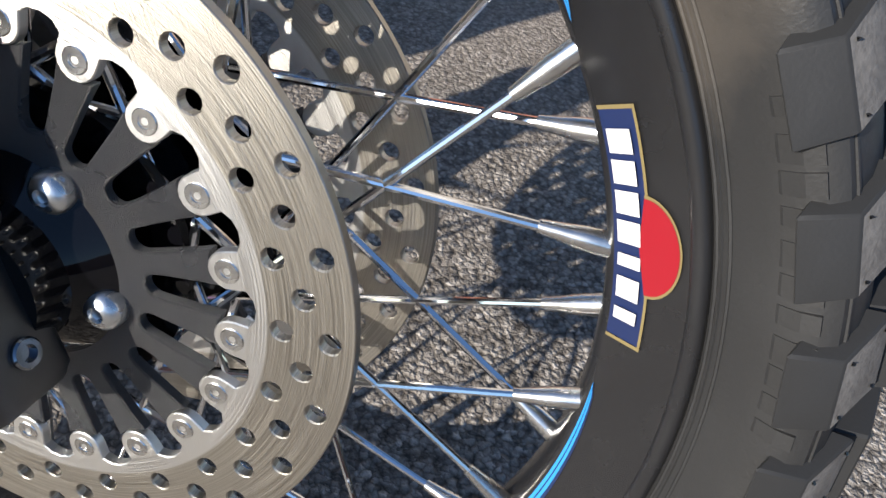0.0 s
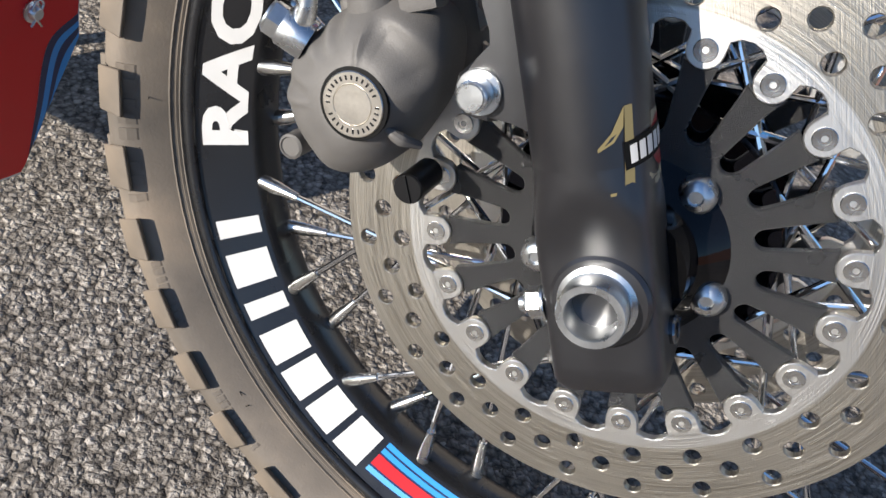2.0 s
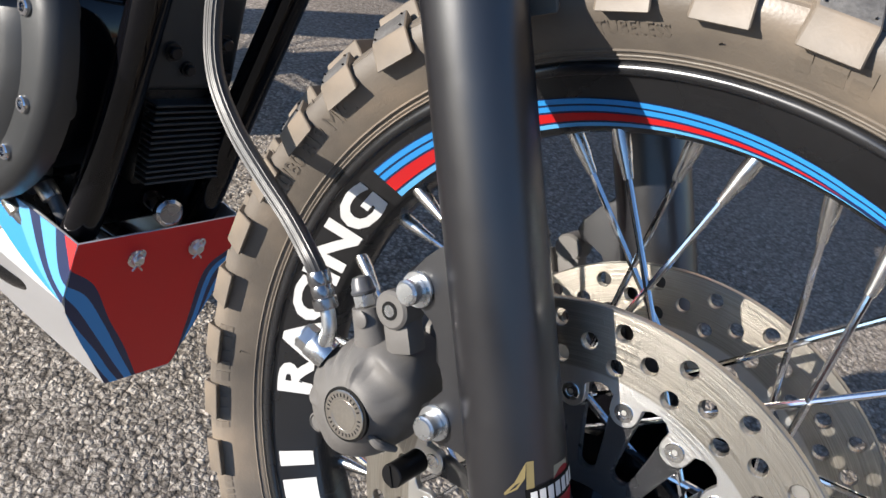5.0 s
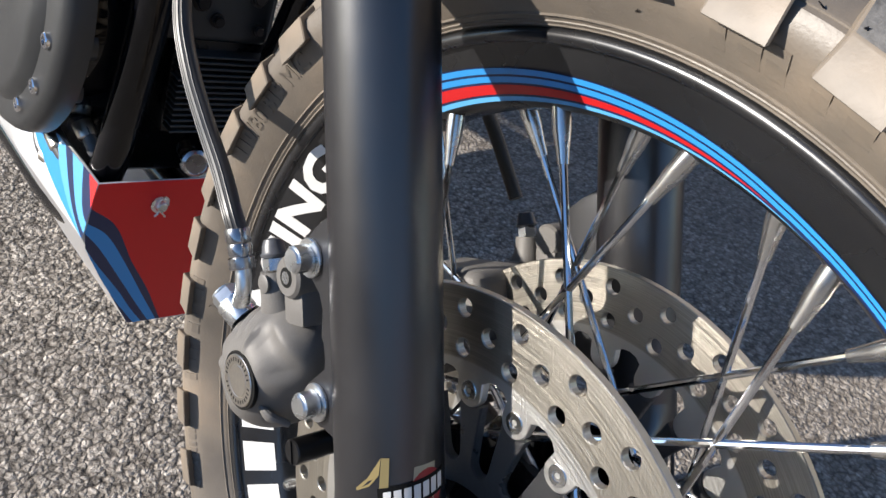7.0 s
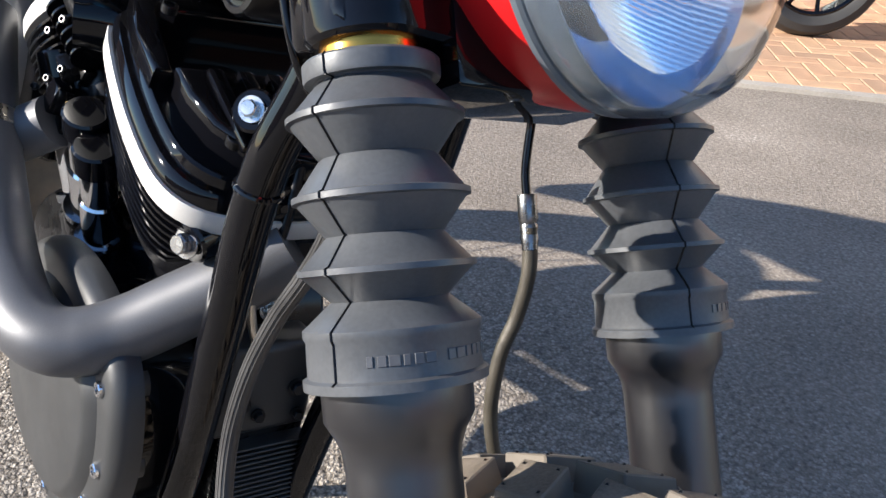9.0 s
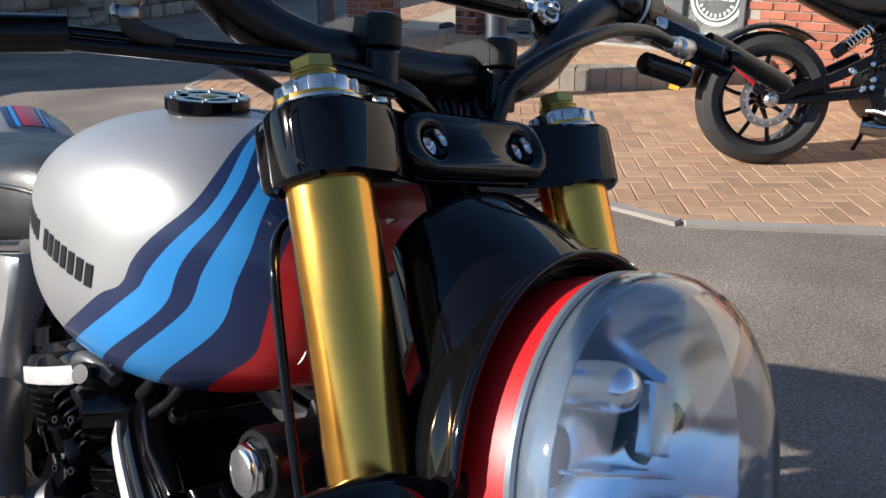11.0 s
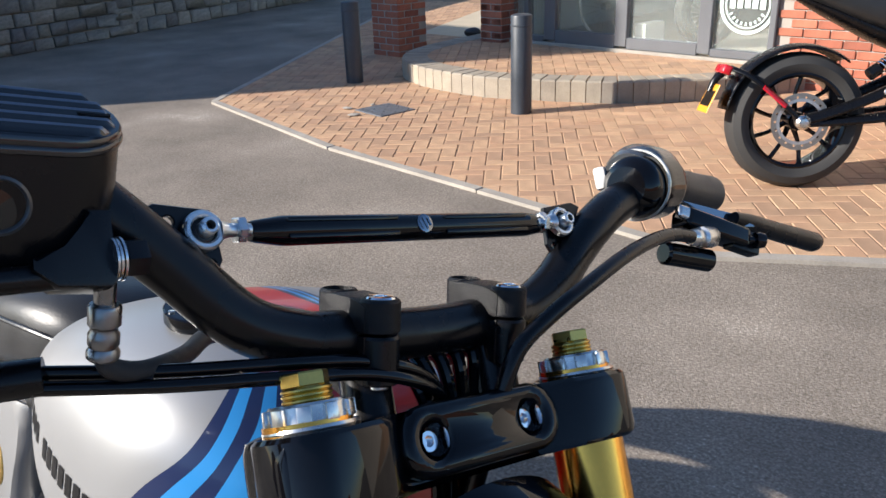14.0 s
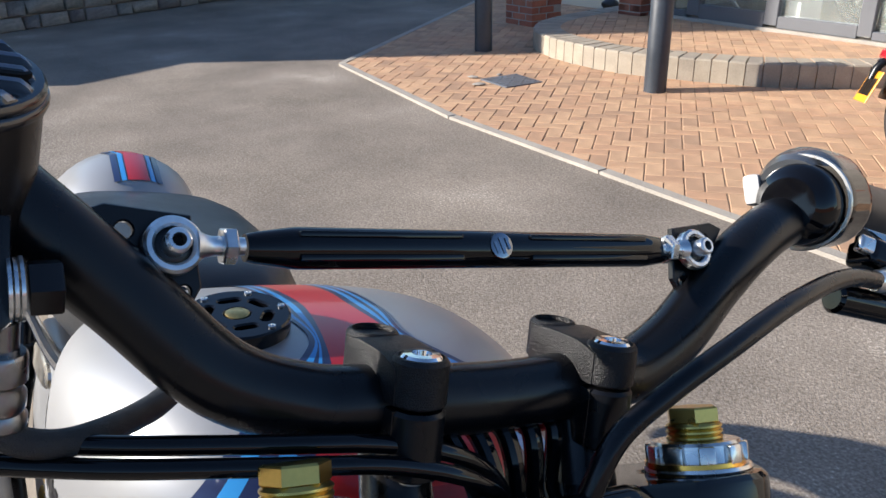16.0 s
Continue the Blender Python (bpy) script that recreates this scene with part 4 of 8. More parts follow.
def knob(w0, w1, r0, r1, half, lean=0.0):
    """A tread block: axial span w0..w1, top radius r0 at w0 and r1 at w1, with a moulding whisker at each corner of its worn top."""
    bm = bmesh.new()
    base = 0.0165

    def spot(ax, rr, along):
        a = math.pi / 2 + along / 0.32
        return Vector((rr * math.cos(a), rr * math.sin(a), ax))

    q = []
    for top in (0, 1):
        for ax, rr in ((w0, r0), (w1, r1)):
            for sd in (-1, 1):
                h = half if top else half * 1.13
                grow = 0.0022 if not top else 0.0
                axx = ax + (grow if ax == max(w0, w1) else -grow)
                q.append(bm.verts.new(spot(axx, rr - (0 if top else base), sd * h + lean * (1 if ax == w1 else -1))))
    for f in ((0, 1, 3, 2), (4, 6, 7, 5), (0, 4, 5, 1), (2, 3, 7, 6), (0, 2, 6, 4), (1, 5, 7, 3)):
        bm.faces.new([q[i] for i in f]).material_index = 1 if f[0] == 4 and f[1] == 6 else 0
    bmesh.ops.bevel(bm, geom=bm.edges[:], offset=0.0008, segments=1, affect="EDGES")
    for u in (.16, .84):
        for sd in (-.76, .76):
            ax, rr = w0 + (w1 - w0) * u, r0 + (r1 - r0) * u
            along = sd * half + lean * (2 * u - 1)
            for turn in (.0011, -.0011):
                p = [bm.verts.new(spot(ax + dx, rr + dr, along + dz)) for dx, dr, dz in ((0, -.0003, -.0007), (0, -.0003, .0007), (turn * 1.6, .0002, .0004), (.0003, .0011, 0))]
                for f in ((0, 1, 3), (1, 2, 3), (2, 0, 3)):
                    bm.faces.new([p[i] for i in f]).material_index = 2
    return mesh_of(bm, 25)


kinds = [knob(.0575, .0400, .2985, .3125, .0137, .0042), knob(.0345, .0050, .3185, .3255, .0146, .0040),
         knob(-.0050, -.0345, .3255, .3185, .0146, -.0040), knob(-.0400, -.0575, .3125, .2985, .0137, -.0042)]
for i, k in enumerate(kinds):
    for ma_ in (knob_rubber, tan_top if i in (1, 2) else worn_top, black_matt):
        k.materials.append(ma_)
PITCH = 40
for i in range(PITCH):
    for j, off in ((0, 0.0), (1, 0.1), (2, 0.6), (3, 0.5)):
        o = new("tread_block", kinds[j])
        o.parent = tyre
        o.matrix_basis = WHEEL @ Matrix.Rotation(2 * math.pi * (i + off) / PITCH + radians(-11.7 + rnd.uniform(-.2, .2)), 4, "Z")


def on_side(r, a, lift=0.0):
    """A point on the tyre's right flank."""
    for (r0, y0), (r1, y1) in zip(SIDE, SIDE[1:]):
        if r <= r1:
            break
    t = (r - r0) / (r1 - r0)
    y = y0 + (y1 - y0) * t
    n = Vector((-(y1 - y0), (r1 - r0))).normalized()
    rr, yy = r - n.x * -lift, y - abs(n.y) * lift
    return Vector((rr * math.cos(radians(a)), yy, rr * math.sin(radians(a))))


def wrap_text(s, a0, r0, size, parent, mat, name, lift=0.0015, flip=False, depth=0.0006, width=1.0, label=""):
    bm = letters(s, size, depth, 2)
    bmesh.ops.triangulate(bm, faces=bm.faces[:])
    def put(c):
        a = a0 - math.degrees(c.x * width / r0)
        return on_side(min(max(r0 + c.y, .2605), .309), a, lift if c.z > 0 else -.0004)
    bent(bm, put)
    return part(name, bm, mat, parent, label, smooth=0)


def side_bars(n, a0, step, r0, h, w, parent, name="raised_mark"):
    """Raised bars in place of lettering that is not spelled out."""
    for i in range(n):
        bm = bmesh.new()
        a = a0 - i * step
        ww = w * (0.75 + 0.5 * ((i * 37) % 10) / 10)
        ring = ((0, 0), (1, 0), (1, .5), (1, 1), (0, 1), (0, .5))
        G, Bv = [[bm.verts.new(on_side(r0 + h * v, a - math.degrees(ww * u / r0), lf)) for u, v in ring] for lf in (.0013, -.0004)]
        bm.faces.new(G)
        for k in range(6):
            bm.faces.new((G[k], G[(k + 1) % 6], Bv[(k + 1) % 6], Bv[k]))
        part(name, bm, rubber, parent, smooth=0)


for r_ in (.2622, .2660, .2985):                          # moulded lines round the sidewall
    bm = bmesh.new()
    tube(bm, [on_side(r_, 3.0 * k, .0002) for k in range(121)], .0008, 6, sm=False)
    part("sidewall_ridge", bm, rubber, tyre)
wrap_text("TUBELESS", 81.0, .2725, .0085, tyre, rubber, "raised_lettering")
wrap_text("110/80 B19 M/C", 133.5, .276, .0125, tyre, rubber, "raised_lettering", width=1.15)
side_bars(3, 62.0, 2.4, .272, .011, .0085, tyre)
side_bars(2, 53.5, 2.9, .272, .011, .0095, tyre)
side_bars(11, 5.5, 2.15, .279, .012, .0075, tyre)
side_bars(9, 172.0, 1.9, .279, .009, .006, tyre)
side_bars(9, 188.5, 1.0, .281, .005, .0032, tyre)
side_bars(10, 207.5, 0.95, .281, .005, .0032, tyre)
# moulding whiskers on the flank
whisk = bmesh.new()
rod(whisk, (0, 0, 0), (.0005, 0, .0032), .0004, .0002, 5)
whisk = mesh_of(whisk)
whisk.materials.append(black_matt)
for i in range(46):
    a, r = rnd.uniform(0, 360), rnd.choice((.274, .297, .299, .3))
    o = new("rubber_whisker", whisk)
    o.parent = tyre
    o.matrix_basis = frame_to(on_side(r, a, 0), (rnd.uniform(-.8, .8), -.6, rnd.uniform(-1, 1)))

# rim
RIM = [(.2595, -.0280)] + [(.2578 + .0035 * math.cos(radians(t)), -.0318 - .0035 * math.sin(radians(t))) for t in range(0, 201, 20)] + [(.2525, -.0290), (.2285, -.0148), (.2260, -.0115), (.2250, -.005), (.2246, 0)]
bm = bmesh.new()
lathe(bm, RIM + [(r, -y) for r, y in reversed(RIM[:-1])], 160, WHEEL)
rim = fork_part("front_rim", bm, rim_black, "satin black spoked rim", at=WHEEL_SEAT)


def on_rim(a, s, lift=0.0004):
    """A point on the sloping right face of the rim: s 0 outside, 1 inside."""
    r, y = .2525 - .0240 * s, -.0290 + .0142 * s
    r, y = r - .509 * lift, y - .861 * lift
    return Vector((r * math.cos(radians(a)), y, r * math.sin(radians(a))))


def ribbon(bm, a0, a1, f0, f1, n, mi, lift):
    """A strip on the rim's face between two curves f0(u), f1(u)."""
    prev = None
    for i in range(n + 1):
        u = i / n
        a = a0 + (a1 - a0) * u
        s0, s1 = f0(u), f1(u)
        cur = [bm.verts.new(on_rim(a, s0 + (s1 - s0) * k / 3, lift)) for k in range(4)]
        if prev and (abs(s1 - s0) > 1e-4 or abs(f1(u - 1 / n) - f0(u - 1 / n)) > 1e-4):
            for k in range(3):
                bm.faces.new((prev[k], cur[k], cur[k + 1], prev[k + 1])).material_index = mi
        prev = cur


def stripes(a0, a1, inner_first):
    bm = bmesh.new()
    wb = lambda u: 0.13 * (1 - u) ** 0.45 + 0.0
    wr = lambda u: 0.30 * max(0, 1 - u / 0.62) ** 0.8
    wl = lambda u: 0.13 * max(0, 1 - u / 0.66) ** 0.7
    gap = lambda u: 0.05 * (1 - u) ** 0.4
    # order from the outer edge: blue, blue, red, pale blue
    seq = [(0, wb), (0, wb), (1, wr), (2, wl)]
    if inner_first:
        seq = seq[::-1]
    def edge(k, end):
        def f(u):
            s = 0.985
            for j in range(3, k, -1):
                s -= seq[j][1](u) + gap(u)
            return s if end else s - seq[k][1](u)
        return f
    for k, (mi, wd) in enumerate(seq):
        ribbon(bm, a0, a1, edge(k, False), edge(k, True), 72, mi, .0005)
    ribbon(bm, a0, a1, lambda u: edge(0, False)(u) - .03 * (1 - u), lambda u: 0.99, 72, 3, .00025)
    return part("stripe_decal", bm, [blue, red_vinyl, light_blue, navy], rim, "blue and red stripe decal")


stripes(120.0, 12.0, False)
stripes(219.8, 337.5, True)


def rim_letters(s, a0, a1, name, bars=()):
    """White block capitals, or plain bars of these widths, round the rim's face from angle a0 to a1, tops outwards."""
    if bars:
        bm = bmesh.new()
        step = (a1 - a0) / len(bars)
        for i, w in enumerate(bars):
            for k in range(4):
                u0, u1 = a0 + step * (i + .5 - w / 2 + w * k / 4), a0 + step * (i + .5 - w / 2 + w * (k + 1) / 4)
                bm.faces.new([bm.verts.new(on_rim(a, t, .0005)) for a, t in ((u0, .03), (u1, .03), (u1, .5), (u1, .96), (u0, .96), (u0, .5))])
        bmesh.ops.remove_doubles(bm, verts=bm.verts, dist=1e-6)
        return part(name, bm, white_vinyl, rim, "white lettering blocks")
    bm = letters(s, 1.0, 0, 3, bold=0.042)
    bmesh.ops.triangulate(bm, faces=bm.faces[:])
    bmesh.ops.subdivide_edges(bm, edges=[e for e in bm.edges if e.calc_length() > .2], cuts=2)
    xs, ys = [v.co.x for v in bm.verts], [v.co.y for v in bm.verts]
    x0, x1, y0, y1 = min(xs), max(xs), min(ys), max(ys)
    bent(bm, lambda c: on_rim(a0 + (a1 - a0) * (c.x - x0) / (x1 - x0), .97 - .95 * (c.y - y0) / (y1 - y0), .0005))
    return part(name, bm, white_vinyl, rim, "white racing lettering", smooth=0)


rim_letters("", 219.2, 174.5, "rim_lettering", bars=(.8, .8, .8, .8, .42, .8, .42))
rim_letters("RACING", 165.3, 122.8, "rim_lettering")


def rim_badge(a0, a1):
    """Navy band with gold edge, white bars and a red disc."""
    bm = bmesh.new()
    ribbon(bm, a0, a1, lambda u: .47, lambda u: .985, 24, 0, .0004)
    ribbon(bm, a0, a1, lambda u: .46, lambda u: .50, 24, 1, .0007)
    for e in (a0, a1):
        d = .35 if e == a0 else -.35
        ribbon(bm, e, e + d, lambda u: .46, lambda u: .985, 2, 1, .0008)
    mid = (a0 + a1) / 2 - 1.0
    for rad, mi, lf in ((.0190, 1, .0009), (.0179, 2, .0012)):
        vs = [bm.verts.new(on_rim(mid, .60, lf))]
        for i in range(25):
            t = math.pi * i / 24
            vs.append(bm.verts.new(on_rim(mid + math.degrees(rad * math.cos(t) / .238), .50 - rad * math.sin(t) / .0279 * .72, lf)))
        for i in range(1, 25):
            bm.faces.new((vs[0], vs[i], vs[i + 1])).material_index = mi
    n = 7
    for i in range(n):
        w = .45 if i in (4, 6) else .78
        u0 = a0 + (a1 - a0) * (.06 + .88 * (i + .5 - w / 2) / n)
        u1 = a0 + (a1 - a0) * (.06 + .88 * (i + .5 + w / 2) / n)
        ribbon(bm, u0, u1, lambda u: .57, lambda u: .90, 3, 3, .0016)
    return part("badge_decal", bm, [navy, gold_vinyl, badge_red, white_vinyl], rim, "navy, gold and red badge decal")


rim_badge(4.8, 343.6 - 360)

# spokes and nipples
SPOKES = 40
hub_r, off_a = .064, 64.0
sp_meshes = {}
for k in range(SPOKES):
    a = 0.6 + 9.0 * k
    sgn = 1 if (k % 4) in (1, 2) else -1
    side = -1 if k % 2 else 1
    tip = Vector((.2262 * math.cos(radians(a)), side * .0085, .2262 * math.sin(radians(a))))
    ha = a - sgn * off_a
    root = Vector((hub_r * math.cos(radians(ha)), side * .030, hub_r * math.sin(radians(ha))))
    d = (root - tip).normalized()
    L = (root - tip).length
    key = round(L, 5)
    if key not in sp_meshes:
        b1 = bmesh.new()
        cap_lathe(b1, [(.0019, .02), (.0019, L - .045), (.0024, L - .04), (.0024, L)], 10)
        b2 = bmesh.new()
        cap_lathe(b2, [(.0048, -.004), (.0048, .004), (.0046, .010), (.0034, .019), (.0028, .026), (.0022, .0262)], 14)
        sp_meshes[key] = (mesh_of(b1), mesh_of(b2))
        sp_meshes[key][0].materials.append(chrome)
        sp_meshes[key][1].materials.append(alu)
    m = frame_to(tip, d)
    for me, nm in zip(sp_meshes[key], ("spoke", "nipple")):
        o = new(nm, me)
        o.parent, o.matrix_basis = rim, m
# valve
p0, p1 = Vector((*polar(.226, 279.3), 0)), Vector((*polar(.192, 279.3), 0))
p0, p1 = Vector((p0.x, -.004, p0.y)), Vector((p1.x, -.004, p1.y))
bm = bmesh.new()
L = (p1 - p0).length
cap_lathe(bm, [(.0055, 0), (.0055, .004), (.0045, .0045), (.0045, .007), (.0036, .0075), (.0036, .016), (.0042, .0165), (.0042, L - .006), (.003, L - .005), (.003, L)], 18, frame_to(p0, p1 - p0))
valve = part("valve", bm, alu, rim, "brass-coloured tyre valve")
# hub
bm = bmesh.new()
cap_lathe(bm, [(.03, -.075), (.033, -.06), (.048, -.047), (.048, -.043), (.03, -.041), (.03, -.036), (.066, -.033), (.068, -.030), (.066, -.027), (.036, -.024), (.032, 0), (.036, .024), (.066, .027), (.068, .030), (.066, .033), (.03, .036), (.03, .041), (.048, .043), (.048, .047), (.033, .06), (.03, .075)], 48, WHEEL)
hub = fork_part("front_hub", bm, black_gloss, "gloss black wheel hub", at=WHEEL_SEAT)


# brake discs on drilled rotors, floating on black carriers
def brake_disc(side):
    """side -1: right, 1: left."""
    face = Matrix.Translation((0, side * .048, 0)) @ WHEEL
    outer = circle(0, 0, .1442, 120)
    tabs = []
    for k in range(20):
        a = 10.3 + 18 * k
        ca, sa = math.cos(radians(a)), math.sin(radians(a))
        lobe = [(.1010, -.0082)] + [(.0953 - .0080 * math.cos(radians(t)), .0080 * math.sin(radians(t))) for t in range(-90, 91, 20)] + [(.1010, .0082)]
        tabs += [(r * ca - q * sa, r * sa + q * ca) for r, q in lobe]
        tabs += [polar(.1038, a + 6.6), polar(.1046, a + 9.0), polar(.1038, a + 11.4)]
    holes = []
    for k in range(24):
        holes += [circle(*polar(.1150, 10.4 + 15 * k), .0044, 14), circle(*polar(.1244, 2.8 + 15 * k), .0044, 14), circle(*polar(.1342, 10.3 + 15 * k), .0044, 14)]
    rot = fork_part("brake_disc", plate([outer, tabs] + holes, .0050, .0005), rotor, "drilled floating brake disc on a black carrier", face, smooth=30, at=WHEEL_SEAT)
    star = []
    for k in range(20):
        a = 10.3 + 18 * k
        ca, sa = math.cos(radians(a)), math.sin(radians(a))
        for r, q in ((.067, -.0050), (.0820, -.0064), (.0890, -.0074), (.0884, -.0050), (.0872, 0), (.0884, .0050), (.0890, .0074), (.0820, .0064), (.067, .0050)):
            star.append((r * ca - q * sa, r * sa + q * ca))
        cx, cy = polar(.0602 if k % 2 else .0622, a + 9)
        star += arc(cx, cy, .0050, a + 9 - 90, a + 9 - 270, 8)
    b = plate([star, circle(0, 0, .0295, 40)], .0055, .0007)
    part("disc_carrier", b, crinkle, rot, "black crinkle-finished carrier", Matrix.Translation((0, 0, -.0018)))
    bb = bmesh.new()
    lathe(bb, [(.0050, .0020), (.0050, .0028), (.0046, .0031), (.0026, .0031), (.0023, .0026), (.0014, .0026), (.0012, .0020), (.00001, .0018)], 20)
    bme = mesh_of(bb)
    bme.materials.append(alu)
    bh = bmesh.new()
    lathe(bh, [(.0088, .0005), (.0088, .0050), (.0080, .0072), (.0060, .0092), (.0034, .0100), (.0030, .0084), (.00001, .0084)], 24)
    bhm = mesh_of(bh)
    bhm.materials.append(zinc)
    for k in range(20):
        o = new("disc_button", bme)
        o.parent, o.matrix_basis = rot, Matrix.Translation((*polar(.0953, 10.3 + 18 * k), 0))
    for k in range(5):
        o = new("hub_bolt", bhm)
        o.parent, o.matrix_basis = rot, Matrix.Translation((*polar(.0420, 36.7 + 72 * k), 0))
    if side > 0:
        rot.matrix_basis = WHEEL_SEAT @ Matrix.Translation((0, .048, 0)) @ WHEEL @ Matrix.Rotation(math.pi, 4, "X")
    return rot


brake_disc(-1)
brake_disc(1)

# ---- fork legs
def fork_leg(side):
    y = side * .093 - .0015
    bm = bmesh.new()
    cap_lathe(bm, [(.0238, .050), (.0243, .054), (.0243, .335), (.0252, .343), (.0275, .349), (.0315, .356), (.0318, .3700), (.030, .3715)], 48, Matrix.Translation((0, y, 0)))
    leg = fork_part("fork_leg", bm, leg_black, "satin black lower fork leg")
    bm = bmesh.new()
    rings = []
    for z, u in ((.056, 0), (.050, .02), (.044, .12), (.036, .45), (.029, .80), (.022, .97), (.014, 1), (-.030, 1), (-.038, 1), (-.0425, 1.06)):
        v = min(u, 1)
        ex, hx, hy = 2 / (2 + 4.5 * v), .0243 + (.0240 - .0243) * v, .0243 + (.0215 - .0243) * v
        if u > 1:
            hx, hy = hx * .9, hy * .9
        cx, cy = -.0015 * v, side * (.093 + (.0835 - .093) * v) - .0015 - .0045 * v
        rings.append([Vector((cx + hx * math.copysign(abs(math.cos(t)) ** ex, math.cos(t)), cy + hy * math.copysign(abs(math.sin(t)) ** ex, math.sin(t)), z)) for t in [2 * math.pi * q / 48 for q in range(48)]])
    loft(bm, rings)
    rod(bm, (0, side * .098 - .006, 0), (0, side * .1065 - .006, 0), .0205, n=36, bev=.0015)
    part("axle_clamp", bm, leg_black, leg)
    bm = bmesh.new()                                   # raised rim line on the clamp's face
    tube(bm, [(.0060, side * .1040, .024), (.0165, side * .1045, .0235), (.0195, side * .1035, .015), (.0205, side * .1030, -.030)], .0012, 6)
    part("casting_line", bm, leg_black, leg)
    # bolted caliper ears behind the leg
    ears = [(-.010, .186), (-.021, .176), (-.030, .1715), (-.043, .1680), (-.0490, .1600), (-.0468, .1515), (-.038, .1475), (-.0305, .143), (-.0280, .134), (-.0335, .121), (-.0275, .112), (-.0285, .105), (-.035, .1005), (-.0460, .097), (-.0498, .089), (-.0465, .080), (-.037, .0765), (-.026, .0775), (-.020, .071), (-.010, .060)]
    bm = bmesh.new()
    slab(bm, [(x * .98 - .0157 * z, z * .98 + .0157 * x) for x, z in ears], side * .086 - .007, side * .099 - .007, Matrix(((1, 0, 0, 0), (0, 0, 1, 0), (0, 1, 0, 0), (0, 0, 0, 1))), bev=.0022, seg=2)
    part("caliper_ear", bm, leg_black, leg)
    # gaiter: folded rubber boot with a clamp band
    g = [(.0385, .3700), (.0385, .3738), (.0365, .3748), (.0362, .3890), (.0372, .3908), (.0372, .3938)]
    zr = [(.4045, .0245), (.4170, .0375), (.4310, .0245), (.4465, .0375), (.4630, .0245), (.4790, .0375), (.4935, .0240)]
    for z, r in zr:
        if r > .03:
            g += [(r - .002, z - .0018), (r, z - .0012), (r, z + .0012), (r - .002, z + .0018)]
        else:
            g += [(r + .001, z - .0008), (r, z), (r + .001, z + .0008)]
    g += [(.0285, .4945), (.0290, .4960), (.0290, .5020), (.0278, .5032), (.020, .5032)]
    bm = bmesh.new()
    lathe(bm, g, 56, Matrix.Translation((0, y, 0)))
    gm = fork_part("fork_gaiter", bm, gaiter_rubber, "ribbed dark grey rubber fork gaiter")
    bm = bmesh.new()                                  # moulding seam
    sa = radians(285) if side < 0 else radians(330)
    for (r0, z0), (r1, z1) in zip(g[1:-2], g[2:-1]):
        p, q = [Vector((r * math.cos(sa), y + r * math.sin(sa), z)) for r, z in ((r0 + .0001, z0), (r1 + .0001, z1))]
        if (p - q).length > 1e-5:
            rod(bm, p, q, .00055, n=5)
    part("gaiter_seam", bm, black_matt, gm)
    for i in range(14):
        if i == 6:
            continue
        bm = bmesh.new()
        a = sa + radians(24 + i * 7.4)
        h = .0042
        m = Matrix.Translation((0.0368 * math.cos(a) * .985, y + .0368 * math.sin(a) * .985, .3822)) @ Matrix.Rotation(a, 4, "Z")
        block(bm, (.0012, .0026 + .0009 * (i % 3), h), m, .0002, 1)
        part("embossed_mark", bm, rubber_soft, gm)
    # stanchion
    bm = bmesh.new()
    rod(bm, (0, y, .50), (0, y, .778), .0215, n=48)
    tubep = fork_part("fork_tube", bm, gold, "gold anodised fork tube")
    return leg


right_leg, left_leg = fork_leg(-1), fork_leg(1)

# ---- brakes and axle, in the fork frame
XZ = Matrix(((1, 0, 0, 0), (0, 0, 1, 0), (0, 1, 0, 0), (0, 0, 0, 1)))          # outline x, z; height along y


def ring_at(o, y, s=1.0, c=None):
    cx = sum(p[0] for p in o) / len(o) if c is None else c[0]
    cz = sum(p[1] for p in o) / len(o) if c is None else c[1]
    return [Vector((cx + (x - cx) * s, y, cz + (z - cz) * s)) for x, z in o]


def rounded(o, per=4):
    P = [Vector((x, 0, z)) for x, z in o]
    n = len(P)
    out = []
    for i in range(n):
        a, b, c, d = P[i - 1], P[i], P[(i + 1) % n], P[(i + 2) % n]
        for k in range(per):
            t = k / per
            v = 0.5 * (2 * b + (c - a) * t + (2 * a - 5 * b + 4 * c - d) * t * t + (3 * b - a - 3 * c + d) * t ** 3)
            out.append((v.x, v.z))
    return out


CAL = [(-.1309, .0977), (-.1268, .1078), (-.1188, .1161), (-.1052, .1233), (-.0926, .1287), (-.0810, .1317), (-.0685, .1290), (-.0590, .1249), (-.0529, .1167), (-.0528, .1044), (-.0592, .0883), (-.0722, .0739), (-.0866, .0624), (-.1045, .0576), (-.1189, .0605), (-.1263, .0712), (-.1312, .0846)]


